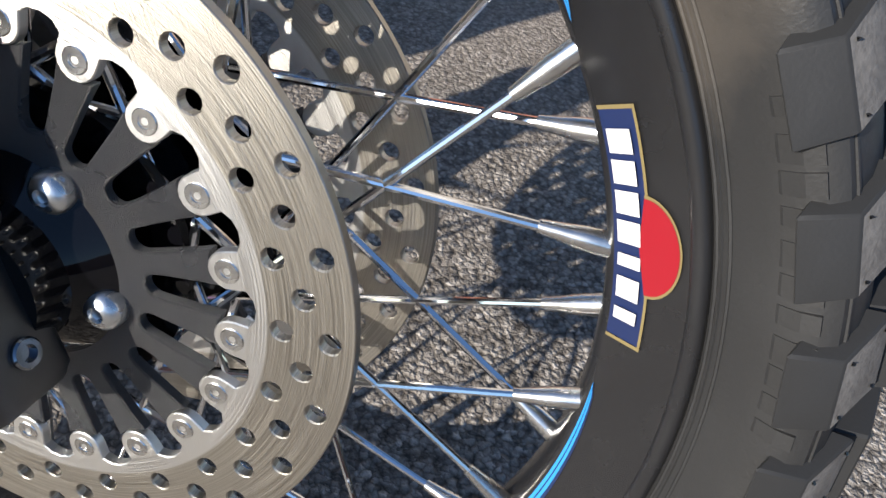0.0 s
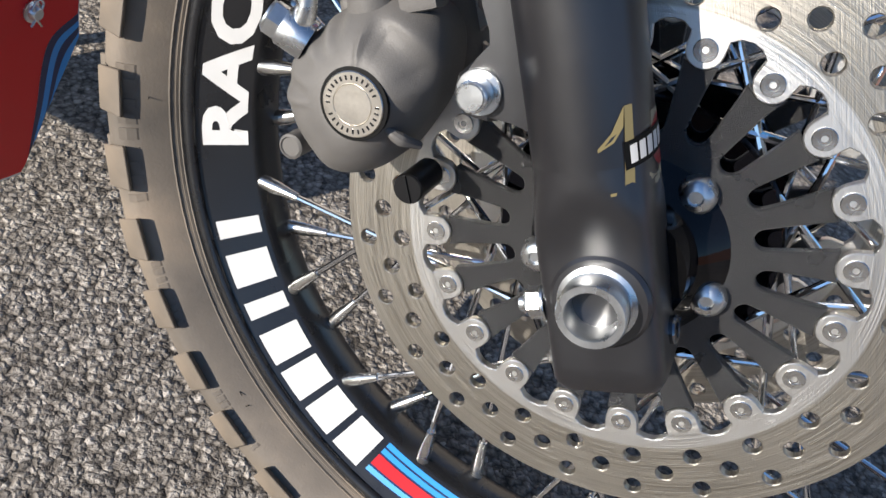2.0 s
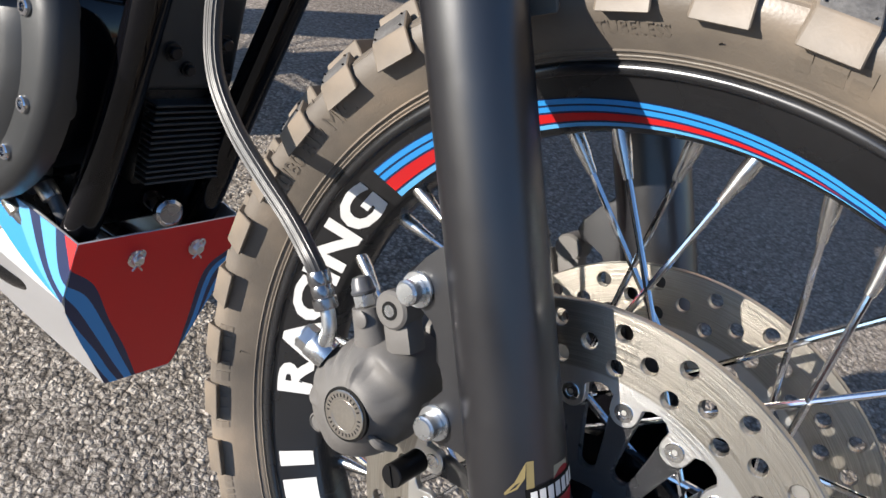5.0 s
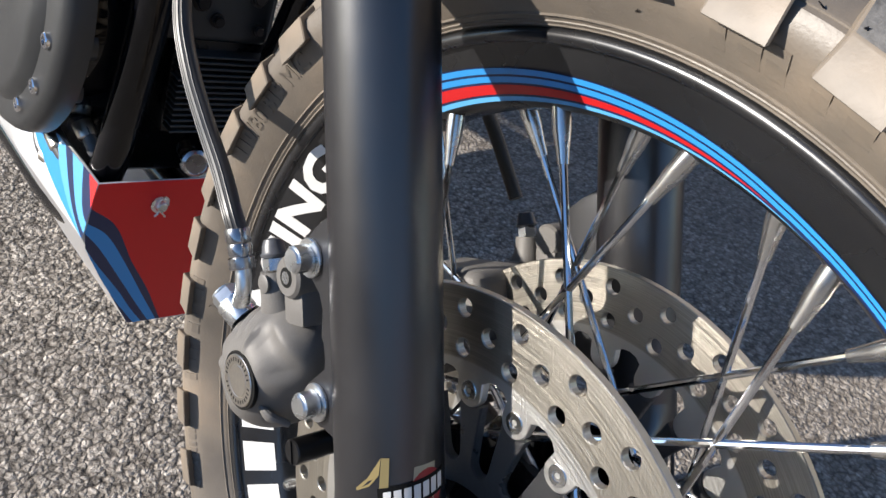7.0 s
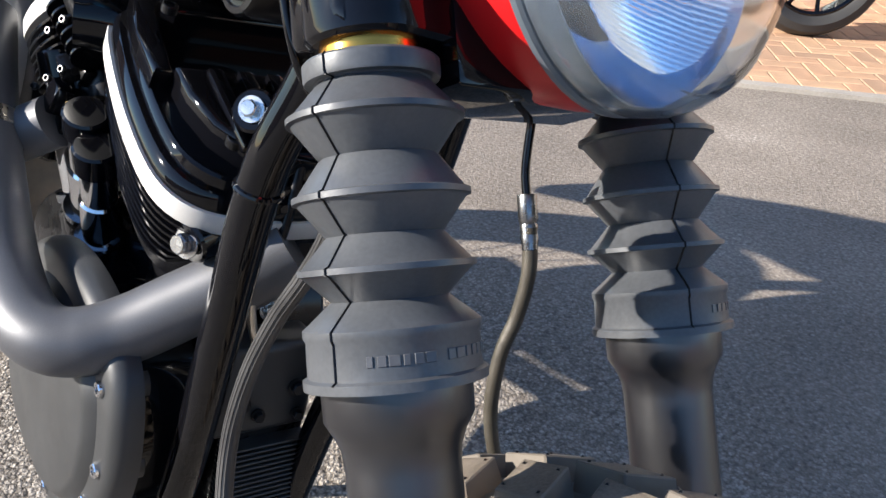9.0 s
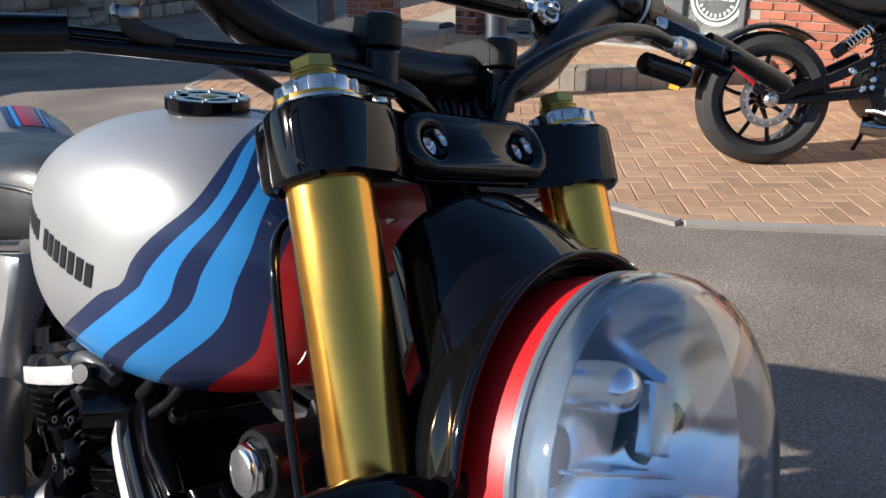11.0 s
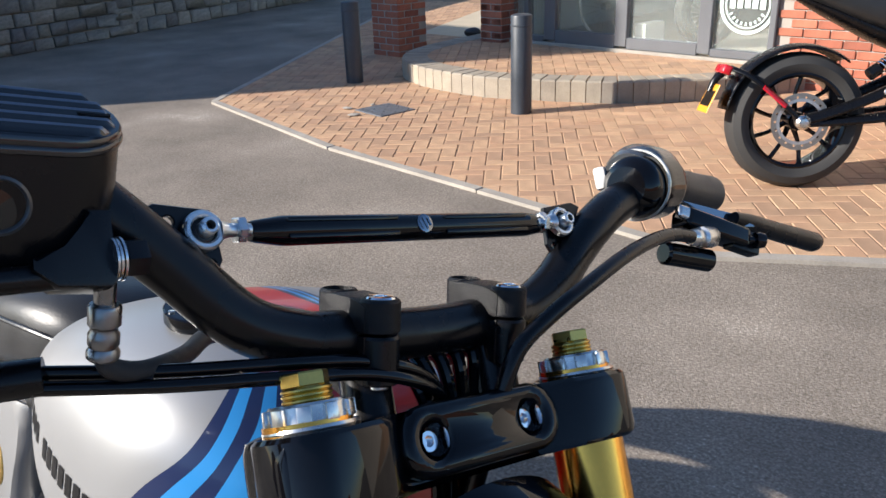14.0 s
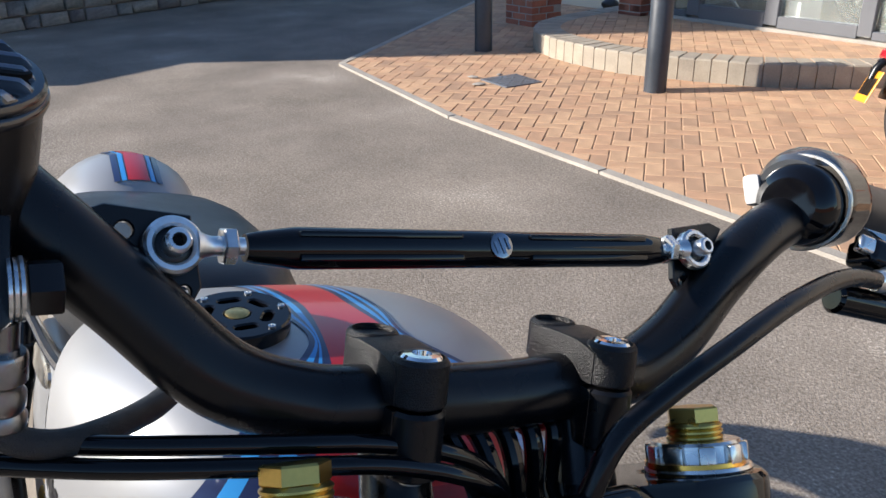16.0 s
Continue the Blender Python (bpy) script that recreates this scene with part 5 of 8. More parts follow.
def caliper(side):
    o = rounded(CAL, 8)
    cx, cz = -.0866, .0925
    bm = bmesh.new()
    steps = [(.062, .93), (.070, 1.0), (.088, 1.0)]
    for i in range(27):                                   # domed cover, flat where the emblem sits
        s_ = 1.0 - .66 * i / 26
        steps.append((.0905 + .0245 * (1 - min(1, max(0, (s_ - .34) / .66)) ** 1.75) ** .72, s_))
    steps.append((.1150, .1))
    loft(bm, [ring_at(o, side * y, s_, (cx, cz)) for y, s_ in steps])
    for v in bm.verts:                                    # cast pocket with a raised lip, flutes at the rear edge
        y = side * v.co.y
        if y > .0885:
            dx, dz = v.co.x - cx, v.co.z - cz
            d, th = math.hypot(dx, dz), math.atan2(dz, dx)
            k = max(0, 1 - abs(th - .62) / .62)
            y -= .0040 * min(1, k * 2.2) * math.exp(-((d - .0260) / .0060) ** 2)
            y += .0020 * min(1, k * 2.6) * math.exp(-((d - .0355) / .0030) ** 2)
            y += .0016 * math.exp(-((th - 1.28) / .07) ** 2) * math.exp(-((d - .025) / .008) ** 2)
            fl = max(0, 1 - abs(th - 2.0) / .55) + .7 * max(0, 1 - abs(th - 2.95) / .45)
            y += .0019 * math.sin(17 * th) * min(1, fl * 1.6) * min(1, max(0, (d - .021) / .009))
            v.co.y = side * y
    for a, b, w in (((-.1120, .0660), (-.1010, .0800), .0030), ((-.0700, .0690), (-.0780, .0800), .0030)):      # webs towards the boss
        tube(bm, [(a[0], side * .0975, a[1]), ((a[0] + b[0]) / 2, side * .1060, (a[1] + b[1]) / 2), (b[0], side * .1085, b[1])], [w * .6, w, w * .6], 10)
    # bridge over the disc and inner half
    block(bm, (.060, .050, .045), Matrix.Translation((-.083, side * .045, .112)), .010, 3)
    loft(bm, [ring_at(o, side * y, s, (-.088, .094)) for y, s in ((.018, .7), (.022, .86), (.034, .86), (.036, .8))])
    # bleed neck and threaded boss
    tube(bm, [(-.0820, side * .090, .120), (-.0800, side * .094, .134), (-.0802, side * .095, .1465)], [.0125, .0092, .0080], 20)
    rod(bm, (-.0568, side * .086, .1466), (-.0568, side * .1035, .1466), .0104, n=30, bev=.0015)
    block(bm, (.017, .014, .020), Matrix.Translation((-.0580, side * .093, .1320)), .003, 2)
    cal = fork_part("brake_caliper", bm, caliper_grey, "cast grey brake caliper", at=WHEEL_SEAT)
    # round emblem
    cap = bmesh.new()
    m = frame_to((cx, side * .1149, cz), (0, side, 0))
    # proud black disc puts the recess's shade into colour
    cap_lathe(cap, [(.0152, -.002), (.0152, .0003), (.0138, .0005), (.0001, .0005)], 48, m)
    part("emblem_recess", cap, shade_print_black, cal, "dark ring round the emblem")
    cap = bmesh.new()
    cap_lathe(cap, [(.0136, 0), (.0136, .0010), (.0132, .0014), (.0088, .0014), (.0085, .0010), (.0082, .0014), (.0001, .0015)], 48, m)
    emb = part("emblem", cap, steel, cal, "round brushed metal emblem")
    for k in range(28):
        if k in (0, 14):
            continue
        t = bmesh.new()
        block(t, (.0019, .0008, .0003), m @ Matrix.Rotation(2 * math.pi * k / 28, 4, "Z") @ Matrix.Translation((.0110, 0, .0014)), 0, 1)
        part("emblem_mark", t, dark_bolt, emb)
    # no bore: a dark disc paints its shade, a zinc dot its bright middle
    hole = bmesh.new()
    cap_lathe(hole, [(.0050, 0), (.0050, .0004)], 24, frame_to((-.0568, side * .1033, .1466), (0, side, 0)))
    eye = part("threaded_hole", hole, shade_print_black, cal)
    hole = bmesh.new()
    cap_lathe(hole, [(.0032, .0002), (.0032, .0007)], 20, frame_to((-.0568, side * .1033, .1466), (0, side, 0)))
    part("bright_thread", hole, zinc, eye)
    # bleed screw with cap
    b = bmesh.new()
    slab(b, ngon(6, .0062), 0, .007, frame_to((-.0802, side * .095, .1465), (-.12, 0, 1)), bev=.0006, seg=1)
    part("bleed_screw", b, zinc, cal)
    b = bmesh.new()
    cap_lathe(b, [(.0066, .007), (.0070, .0085), (.0062, .0095), (.0058, .013), (.0046, .0160), (.0010, .0168)], 20, frame_to((-.0802, side * .095, .1465), (-.12, 0, 1)))
    part("bleed_cap", b, rubber_soft, cal)
    b = bmesh.new()
    cap_lathe(b, [(.0048, 0), (.0048, .0010), (.0042, .0014)], 20, frame_to((-.0784, side * .1028, .1411), (0, side, 0)))
    part("plug", b, caliper_grey, cal)
    # pad pin and slotted plug
    b = bmesh.new()
    cap_lathe(b, [(.0072, -.024), (.0072, 0), (.0066, .0008), (.0008, .0008)], 24, frame_to((-.0858, side * .0865, .0469), (0, side, 0)))
    block(b, (.0012, .0128, .0008), frame_to((-.0858, side * .0878, .0469), (0, side, 0)), 0, 1)
    part("pad_pin", b, dark_bolt, cal)
    b = bmesh.new()
    cap_lathe(b, [(.0062, -.012), (.0062, .001), (.0050, .0018), (.0045, .0010), (.0005, .0010)], 24, frame_to((-.1438, side * .083, .0706), (0, side, 0)))
    part("slotted_plug", b, caliper_grey, cal)
    for x, z in ((-.0381, .1577), (-.0378, .0891)):
        hex_bolt(cal, (x, side * .101, z), (0, side, 0), .0066, .0085, zinc, washer=.0094, sides=12, name="caliper_bolt", label="zinc-plated flange bolt")
    return cal


cal_right, cal_left = caliper(-1), caliper(1)

# axle with its sleeve nut and pinch bolt
bm = bmesh.new()
lathe(bm, [(.0170, -.104), (.0170, -.1075), (.0145, -.1085), (.0145, -.1185), (.0138, -.1198), (.0108, -.1198), (.0102, -.1185), (.0102, -.104), (.0001, -.104)], 40, Matrix.Translation((-.001, 0, 0)) @ Matrix(((1, 0, 0, 0), (0, 0, 1, 0), (0, 1, 0, 0), (0, 0, 0, 1))))
axle = fork_part("axle_nut", bm, zinc, "zinc-plated hollow axle end", at=WHEEL_SEAT)
bm = bmesh.new()
rod(bm, (0, -.103, 0), (0, .108, 0), .0098, n=24)
fork_part("axle", bm, alu, "steel wheel axle", at=WHEEL_SEAT)
hex_bolt(axle, (-.0250, -.0960, -.0045), (-1, 0, -.05), .0072, .0070, zinc, washer=.0088, name="pinch_bolt", stub=.004)
hex_bolt(axle, (.0215, -.083, -.024), (1, -.1, 0), .0062, .004, chrome_dark, name="pinch_screw", socket=True)
# number decal on the leg
def on_leg(a, z, r=.0264):
    r -= .0019
    return Vector((r * math.cos(a), -.0945 + r * math.sin(a), z))


def leg_decal():
    bm = bmesh.new()
    for s, x0, z0, sz, mi in (("5", .0070, .0455, .040, 4),):
        t = letters(s, sz, 0, 4, shear=.12)
        bmesh.ops.triangulate(t, faces=t.faces[:])
        bmesh.ops.subdivide_edges(t, edges=[e for e in t.edges if e.calc_length() > .004], cuts=2)
        bent(t, lambda c: on_leg(radians(315) + (c.x + x0) / .0262, z0 + c.y))
        n0 = len(bm.faces)
        into(bm, t)
        for f in list(bm.faces)[n0:]:
            f.material_index = mi
    def patch(x0, x1, z0, z1, r, mi, slope=0.0, n=8):
        """A strip of the decal round the leg."""
        for i in range(n):
            q = []
            for u, z in ((i / n, z0), ((i + 1) / n, z0), ((i + 1) / n, z1), (i / n, z1)):
                x = x0 + (x1 - x0) * u
                q.append(bm.verts.new(on_leg(radians(315) + x / .0262, z + slope * x, r)))
            bm.faces.new(q).material_index = mi
    vs = [bm.verts.new(on_leg(radians(315) + .0215 / .0262, .0610, .02655))]
    for i in range(25):
        t = 2 * math.pi * i / 24
        vs.append(bm.verts.new(on_leg(radians(315) + (.0215 + .0095 * math.cos(t)) / .0262, .0610 + .0100 * math.sin(t), .02655)))
    for i in range(1, 25):
        bm.faces.new((vs[0], vs[i], vs[i + 1])).material_index = 1
    for poly in ([(-.0036, .0465), (.0010, .0465), (.0022, .0620), (.0030, .0780), (-.0006, .0780), (-.0018, .0640)], [(-.0008, .0780), (-.0018, .0705), (-.0062, .0655), (-.0125, .0628), (-.0128, .0640), (-.0070, .0690)]):
        bm.faces.new([bm.verts.new(on_leg(radians(315) + x / .0262, z, .02655)) for x, z in poly]).material_index = 0
    patch(-.0095, .0060, .0458, .0470, .02655, 0)
    patch(-.0025, .0320, .0548, .0652, .02675, 2, .12)
    for i in range(7):
        patch(.0000 + .0046 * i, .0034 + .0046 * i, .0566, .0634, .02690, 3, .12, 2)
    return part("number_decal", bm, [gold_vinyl, badge_red, shade_print_black, white_vinyl, gold_line], right_leg, "gold number decal with red disc")


leg_decal()

# braided brake hose from the caliper upwards
def hose(name, pts, r, mat, label="", n=18, per=8, ribs=True, frame_m=None):
    bm = bmesh.new()
    rings = tube(bm, pts, r, n, per)
    return part(name, bm, mat, bike, label, FORK if frame_m is None else frame_m)


HOSE = [(-0.1074, -0.1050, 0.1581), (-0.1120, -0.1060, 0.1698), (-0.1275, -0.1030, 0.1901), (-0.1503, -0.0994, 0.2151), (-0.1722, -0.0956, 0.2416), (-0.1863, -0.0928, 0.2705), (-0.1883, -0.0899, 0.2987), (-0.1782, -0.0868, 0.3335), (-0.1540, -0.0840, 0.3680), (-0.1210, -0.0820, 0.3970), (-0.0900, -0.0800, 0.4180), (-0.0640, -0.0790, 0.4400), (-0.0520, -0.0740, 0.4750), (-0.0560, -0.0620, 0.5050)]
bh = hose("brake_hose", HOSE, .0052, hose_rubber, "ribbed black rubber brake hose")
# ridges along the hose
path = smooth_path(HOSE, 8)
for k in range(7):
    pts = []
    for i, p in enumerate(path):
        t = (path[min(i + 1, len(path) - 1)] - path[max(i - 1, 0)]).normalized()
        s = t.cross(Vector((0, 1, 0))).normalized()
        u = s.cross(t)
        a = radians(-150 + 24 * k)
        pts.append(p + .00515 * (s * math.cos(a) + u * math.sin(a)))
    bm = bmesh.new()
    tube(bm, pts, .00045, 5, sm=False)
    part("hose_ridge", bm, hose_rubber, bh)
bm = bmesh.new()
cap_lathe(bm, [(.0066, 0), (.0070, .001), (.0070, .006), (.0058, .0065), (.0062, .008), (.0066, .0115), (.0060, .0135), (.0066, .015), (.0066, .020), (.0060, .0215)], 24, frame_to((-.1054, -.1000, .1455), (-.0020, -.001, .0195)))
part("hose_crimp", bm, crimp_steel, bh, "zinc-plated crimped hose end", FORK.inverted() @ WHEEL_SEAT)
bm = bmesh.new()
tube(bm, [(-.1054, -.1000, .1465), (-.1050, -.1000, .1405), (-.1062, -.1000, .1335), (-.1100, -.0995, .1275), (-.1135, -.0990, .1250)], [.0042, .0042, .0042, .0050, .006], 16)
cap_lathe(bm, [(.0092, -.006), (.0092, .006), (.0085, .007)], 28, frame_to((-.1158, -.0980, .1220), (-.55, -.25, .62)))
banjo = part("banjo", bm, zinc, bh, "", FORK.inverted() @ WHEEL_SEAT)
hex_bolt(banjo, (-.1198, -.1000, .1260), (-.55, -.25, .62), .0080, .0075, zinc, name="banjo_bolt", stub=.0)
# metal pipe and hose to the left caliper, behind the fork
bm = bmesh.new()
tube(bm, [(-.035, .030, .512), (-.045, .058, .512), (-.060, .066, .503), (-.068, .066, .480), (-.070, .065, .466), (-.0702, .0651, .452)], .0028, 12)
pipe = fork_part("brake_pipe", bm, black_gloss, "thin black steel brake pipe")
bm = bmesh.new()
cap_lathe(bm, [(.0058, 0), (.0062, .001), (.0062, .016), (.0052, .018), (.0058, .020), (.0052, .024), (.0058, .026), (.0052, .030), (.0050, .034)], 20, frame_to((-.070, .065, .4560), (-.06, 0.02, -1)))
part("pipe_joint", bm, dull_steel, pipe)
hose("brake_hose", [(-.070, .065, .436), (-.076, .067, .408), (-.090, .068, .382), (-.106, .064, .354), (-.126, .070, .310), (-.134, .085, .260), (-.120, .098, .205), (-.104, .1, .165)], .0048, khaki_braid, "dusty khaki braided brake hose")

# ---- yokes
def yoke(z0, z1, rr, tubes_y=.093, depth=.030, name="", label="", xb=-.045):
    bm = bmesh.new()
    o = []
    o += arc(0, -tubes_y, rr, 200, 350, 12)
    o += [(depth * .75, -tubes_y + rr * .9), (.004, -.045), (.004, .045), (depth * .75, tubes_y - rr * .9)]
    o += arc(0, tubes_y, rr, 10, 160, 12)
    o += [(xb - .01, .060), (xb - .022, .020), (xb - .022, -.020), (xb - .01, -.060)]
    slab(bm, o, z0, z1, None, .0055, seg=3)
    for s in (-1, 1):
        block(bm, (.046, .052, z1 - z0 + .002), Matrix.Translation((-.004, s * (tubes_y + .001), (z0 + z1) / 2)), .012, 4)
        block(bm, (.018, .016, (z1 - z0) * .8), Matrix.Translation((-.034, s * (tubes_y + .004), (z0 + z1) / 2)), .006, 3)
    return fork_part(name, bm, black_gloss, label)


top_yoke = yoke(.7345, .7735, .029, name="top_yoke", label="gloss black upper fork yoke")
low_yoke = yoke(.5090, .5440, .029, name="lower_yoke", label="gloss black lower fork yoke")
bm = bmesh.new()
block(bm, (.062, .132, .050), Matrix.Translation((-.008, 0, .5165)), .004, 2)
part("yoke_web", bm, black_gloss, low_yoke)
for z, yk in ((.757, top_yoke), (.5265, low_yoke)):
    for s in (-1, 1):
        b = bmesh.new()
        cap_lathe(b, [(.0092, 0), (.0092, .0025), (.0075, .0052), (.004, .0062), (.0032, .004), (.0001, .004)], 24, frame_to((-.043, s * .098, z), (-.8, s * .6, 0)))
        part("yoke_bolt", b, zinc, yk, "domed zinc yoke bolt")
# front plate with two deep screw recesses
bm = bmesh.new()
o = capsule((-.036, 0), (.039, 0), .0185, 10)
m = frame_to((.0085, 0, .7565), (1, 0, .12), (0, 1, 0))
into(bm, plate([o, circle(-.0330, 0, .0085, 24), circle(.0345, 0, .0085, 24)], .016, .0035), m)
yp = part("yoke_cover", bm, black_gloss, top_yoke, smooth=80)
for x in (-.033, .0345):
    b = bmesh.new()
    lathe(b, [(.0084, .006), (.0084, -.006), (.0001, -.006)], 24, m @ Matrix.Translation((x, 0, 0)))
    lathe(b, [(.0058, -.006), (.0058, -.001), (.0052, 0), (.0030, 0), (.0028, -.003), (.0001, -.003)], 20, m @ Matrix.Translation((x, 0, 0)))
    part("cap_screw", b, chrome, top_yoke)
# fork caps: silver castle nut and gold adjuster
for s in (-1, 1):
    b = bmesh.new()
    M0 = Matrix.Translation((0, s * .093, 0))
    cap_lathe(b, [(.0228, .7735), (.0232, .7745), (.0228, .7760), (.0200, .7763), (.0195, .7775), (.0195, .7850), (.0185, .7863), (.0132, .7863)], 48, M0)
    cap = fork_part("fork_cap", b, alu, "silver fork cap with gold adjuster")
    for k in range(10):
        b = bmesh.new()
        block(b, (.0040, .0070, .0080), M0 @ Matrix.Rotation(2 * math.pi * k / 10, 4, "Z") @ Matrix.Translation((.0198, 0, .7812)), .0012, 2)
        part("castle_lug", b, alu, cap)
    b = bmesh.new()
    pr = [(.0122, .7830)]
    for k in range(4):
        z = .7838 + .0024 * k
        pr += [(.0113, z), (.0122, z + .0008), (.0122, z + .0016)]
    pr += [(.0112, .7934), (.0108, .7938)]
    cap_lathe(b, pr, 32, M0)
    slab(b, ngon(6, .0118, .3), .7934, .8005, M0, .0008, seg=1)
    part("preload_adjuster", b, gold_dark, cap, "gold anodised hexagon adjuster")

# ---- handlebar and its mounts
BAR = [(-.100, -.390, .890), (-.055, -.300, .906), (-.030, -.238, .917), (-.020, -.205, .913), (-.020, -.170, .884), (-.0215, -.140, .857), (-.022, -.110, .829), (-.022, -.080, .818), (-.020, -.055, .8155), (-.020, 0, .813)]
BAR = BAR + [(-.020, .055, .8155), (-.022, .080, .818), (-.022, .110, .832), (-.0215, .140, .855), (-.021, .170, .875), (-.023, .200, .8885), (-.029, .235, .896), (-.045, .310, .9025), (-.060, .385, .908)]
bm = bmesh.new()
tube(bm, BAR, .0143, 24, 8)
bar = fork_part("handlebar", bm, black_matt, "satin black motocross handlebar")
RISER_Y = (-.0455, .0460)
def saddle(z0, z1, top, hw=.0112):
    """Half of a bar clamp: a saddle along x with a round bolt boss at both ends."""
    b = bmesh.new()
    o = [(-.0215, z0), (.0215, z0), (.0215, z1)] + ([(.015, z1 + top * .55), (.009, z1 + top), (-.009, z1 + top), (-.015, z1 + top * .55)] if top > 0 else []) + [(-.0215, z1)]
    slab(b, o, -hw, hw, Matrix(((1, 0, 0, 0), (0, 0, -1, 0), (0, 1, 0, 0), (0, 0, 0, 1))), .0016, seg=2)
    for x in (-.0195, .0195):
        zt = z1 + (.0035 if top > 0 else 0)
        cap_lathe(b, [(.0100, z0), (.0106, z0 + .0008), (.0106, zt - .0015), (.0094, zt)] + ([(.0084, zt + .0002), (.0082, zt - .002)] if top > 0 else []), 28, Matrix.Translation((x, 0, 0)))
    return b


for cy in RISER_Y:
    cx = -.0220
    m = Matrix.Translation((cx, cy, .8145)) @ Matrix.Rotation(radians(18), 4, "Y")
    b = saddle(-.0200, .0052, 0)
    for v in b.verts:
        v.co = m @ v.co
    cap_lathe(b, [(.0170, .768), (.0140, .7730), (.0135, .8000)], 32, Matrix.Translation((cx, cy, 0)))
    riser = fork_part("handlebar_riser", b, black_matt, "black handlebar riser clamp")
    b = saddle(.0068, .0205, .0030)
    for v in b.verts:
        v.co = m @ v.co
    part("clamp_cap", b, clamp_black, riser, "crinkle black clamp cap")
    for x in (-.0195, .0195):
        b = bmesh.new()
        if x > 0:                                           # the rear screw is sunk under the cap
            cap_lathe(b, [(.0080, .018), (.0080, .0237), (.0068, .0250), (.0038, .0252), (.0034, .0225), (.0001, .0225)], 24, m @ Matrix.Translation((x, 0, 0)))
            part("cap_screw", b, chrome, riser)
            b = bmesh.new()
        cap_lathe(b, [(.0050, -.0230), (.0054, -.0225), (.0054, -.0195)], 18, m @ Matrix.Translation((x, 0, 0)))
        part("riser_nut", b, zinc, riser)
# cross brace with rod ends
bm = bmesh.new()
pr = [(.0050, -.106), (.0058, -.103), (.0076, -.090), (.0079, -.087), (.0079, .087), (.0076, .090), (.0058, .105), (.0050, .108)]
cap_lathe(bm, pr, 24, Matrix.Translation((-.0215, .006, .8735)) @ Matrix(((1, 0, 0, 0), (0, 0, 1, 0), (0, 1, 0, 0), (0, 0, 0, 1))))
brace = fork_part("cross_brace", bm, black_gloss, "gloss black handlebar cross brace with rod ends")
for y0, y1 in ((-.082, -.012), (.022, .090)):
    for zz in (.0044, -.0044):
        b = bmesh.new()
        block(b, (.0030, y1 - y0, .0024), Matrix.Translation((-.0215 + .0064, (y0 + y1) / 2, .8735 + zz)), .0011, 2)
        part("milled_flute", b, black_gloss, brace)
b = bmesh.new()
cap_lathe(b, [(.0055, 0), (.0055, .0006), (.0050, .0008)], 24, frame_to((-.0139, .006, .8740), (1, 0, .1)))
for k in range(3):
    block(b, (.0012, .0072 - .002 * abs(k - 1), .0004), frame_to((-.0131, .006, .8740), (1, 0, .1), (0, 1, .3)) @ Matrix.Translation((.0030 * (k - 1), 0, .0003)), 0, 1)
part("brace_badge", b, chrome_dark, brace, "small round dark metal badge")
for s in (-1, 1):
    e = Vector((-.0175, s * .1255, .8735))
    b = bmesh.new()
    into(b, plate([circle(0, 0, .0100, 32), circle(0, 0, .0064, 24)], .0060, .001), frame_to(e, (1, 0, .1), (0, 1, 0)))
    eye = part("rod_end", b, zinc, brace, "zinc rod end bearing")
    b = bmesh.new()
    tube(b, [e + Vector((0, -s * .0075, 0)), e + Vector((0, -s * .0125, 0)), e + Vector((0, -s * .0240, 0))], [.0056, .0036, .0032], 16)
    part("rod_end_shank", b, zinc, brace)
    b = bmesh.new()
    slab(b, ngon(6, .0070, .2), 0, .0048, frame_to(e + Vector((0, -s * .0160, 0)), (0, -s, 0)), .0006, seg=1)
    part("lock_nut", b, zinc, brace)
    # dark disc stands in for the shade within the rod end's eye
    b = bmesh.new()
    cap_lathe(b, [(.0066, -.0025), (.0066, .0004), (.0050, .0014)], 24, frame_to(e, (1, 0, .1)))
    part("bearing_ball", b, dark_bolt, brace, "dark disc for the shaded recess inside the rod end")
    hex_bolt(brace, e + Vector((.001, 0, 0)), (1, 0, .1), .0043, .0085, zinc, name="cap_screw", socket=True)
    # solid dark hexagon paints the shade inside the screw's socket
    b = bmesh.new()
    slab(b, ngon(6, .0023, .2), 0, .0012, frame_to(e + Vector((.0046, 0, .0004)), (1, 0, .1)), .0002, seg=1)
    part("screw_socket", b, shade_print_black, brace)
    # welded gusset plate on the bar
    b = bmesh.new()
    o = [(s * .118, .885), (s * .146, .8885), (s * .154, .885), (s * .128, .852), (s * .120, .8515), (s * .115, .860)]
    hl = [circle(s * .1400, .8795, .0030, 12), circle(s * .1210, .8585, .0022, 12)]
    into(b, plate([o if s > 0 else o[::-1]] + hl, .0040, .0006), frame_to((-.0245, 0, 0), (1, 0, 0), (0, 1, 0)))
    part("gusset_plate", b, black_matt, bar)

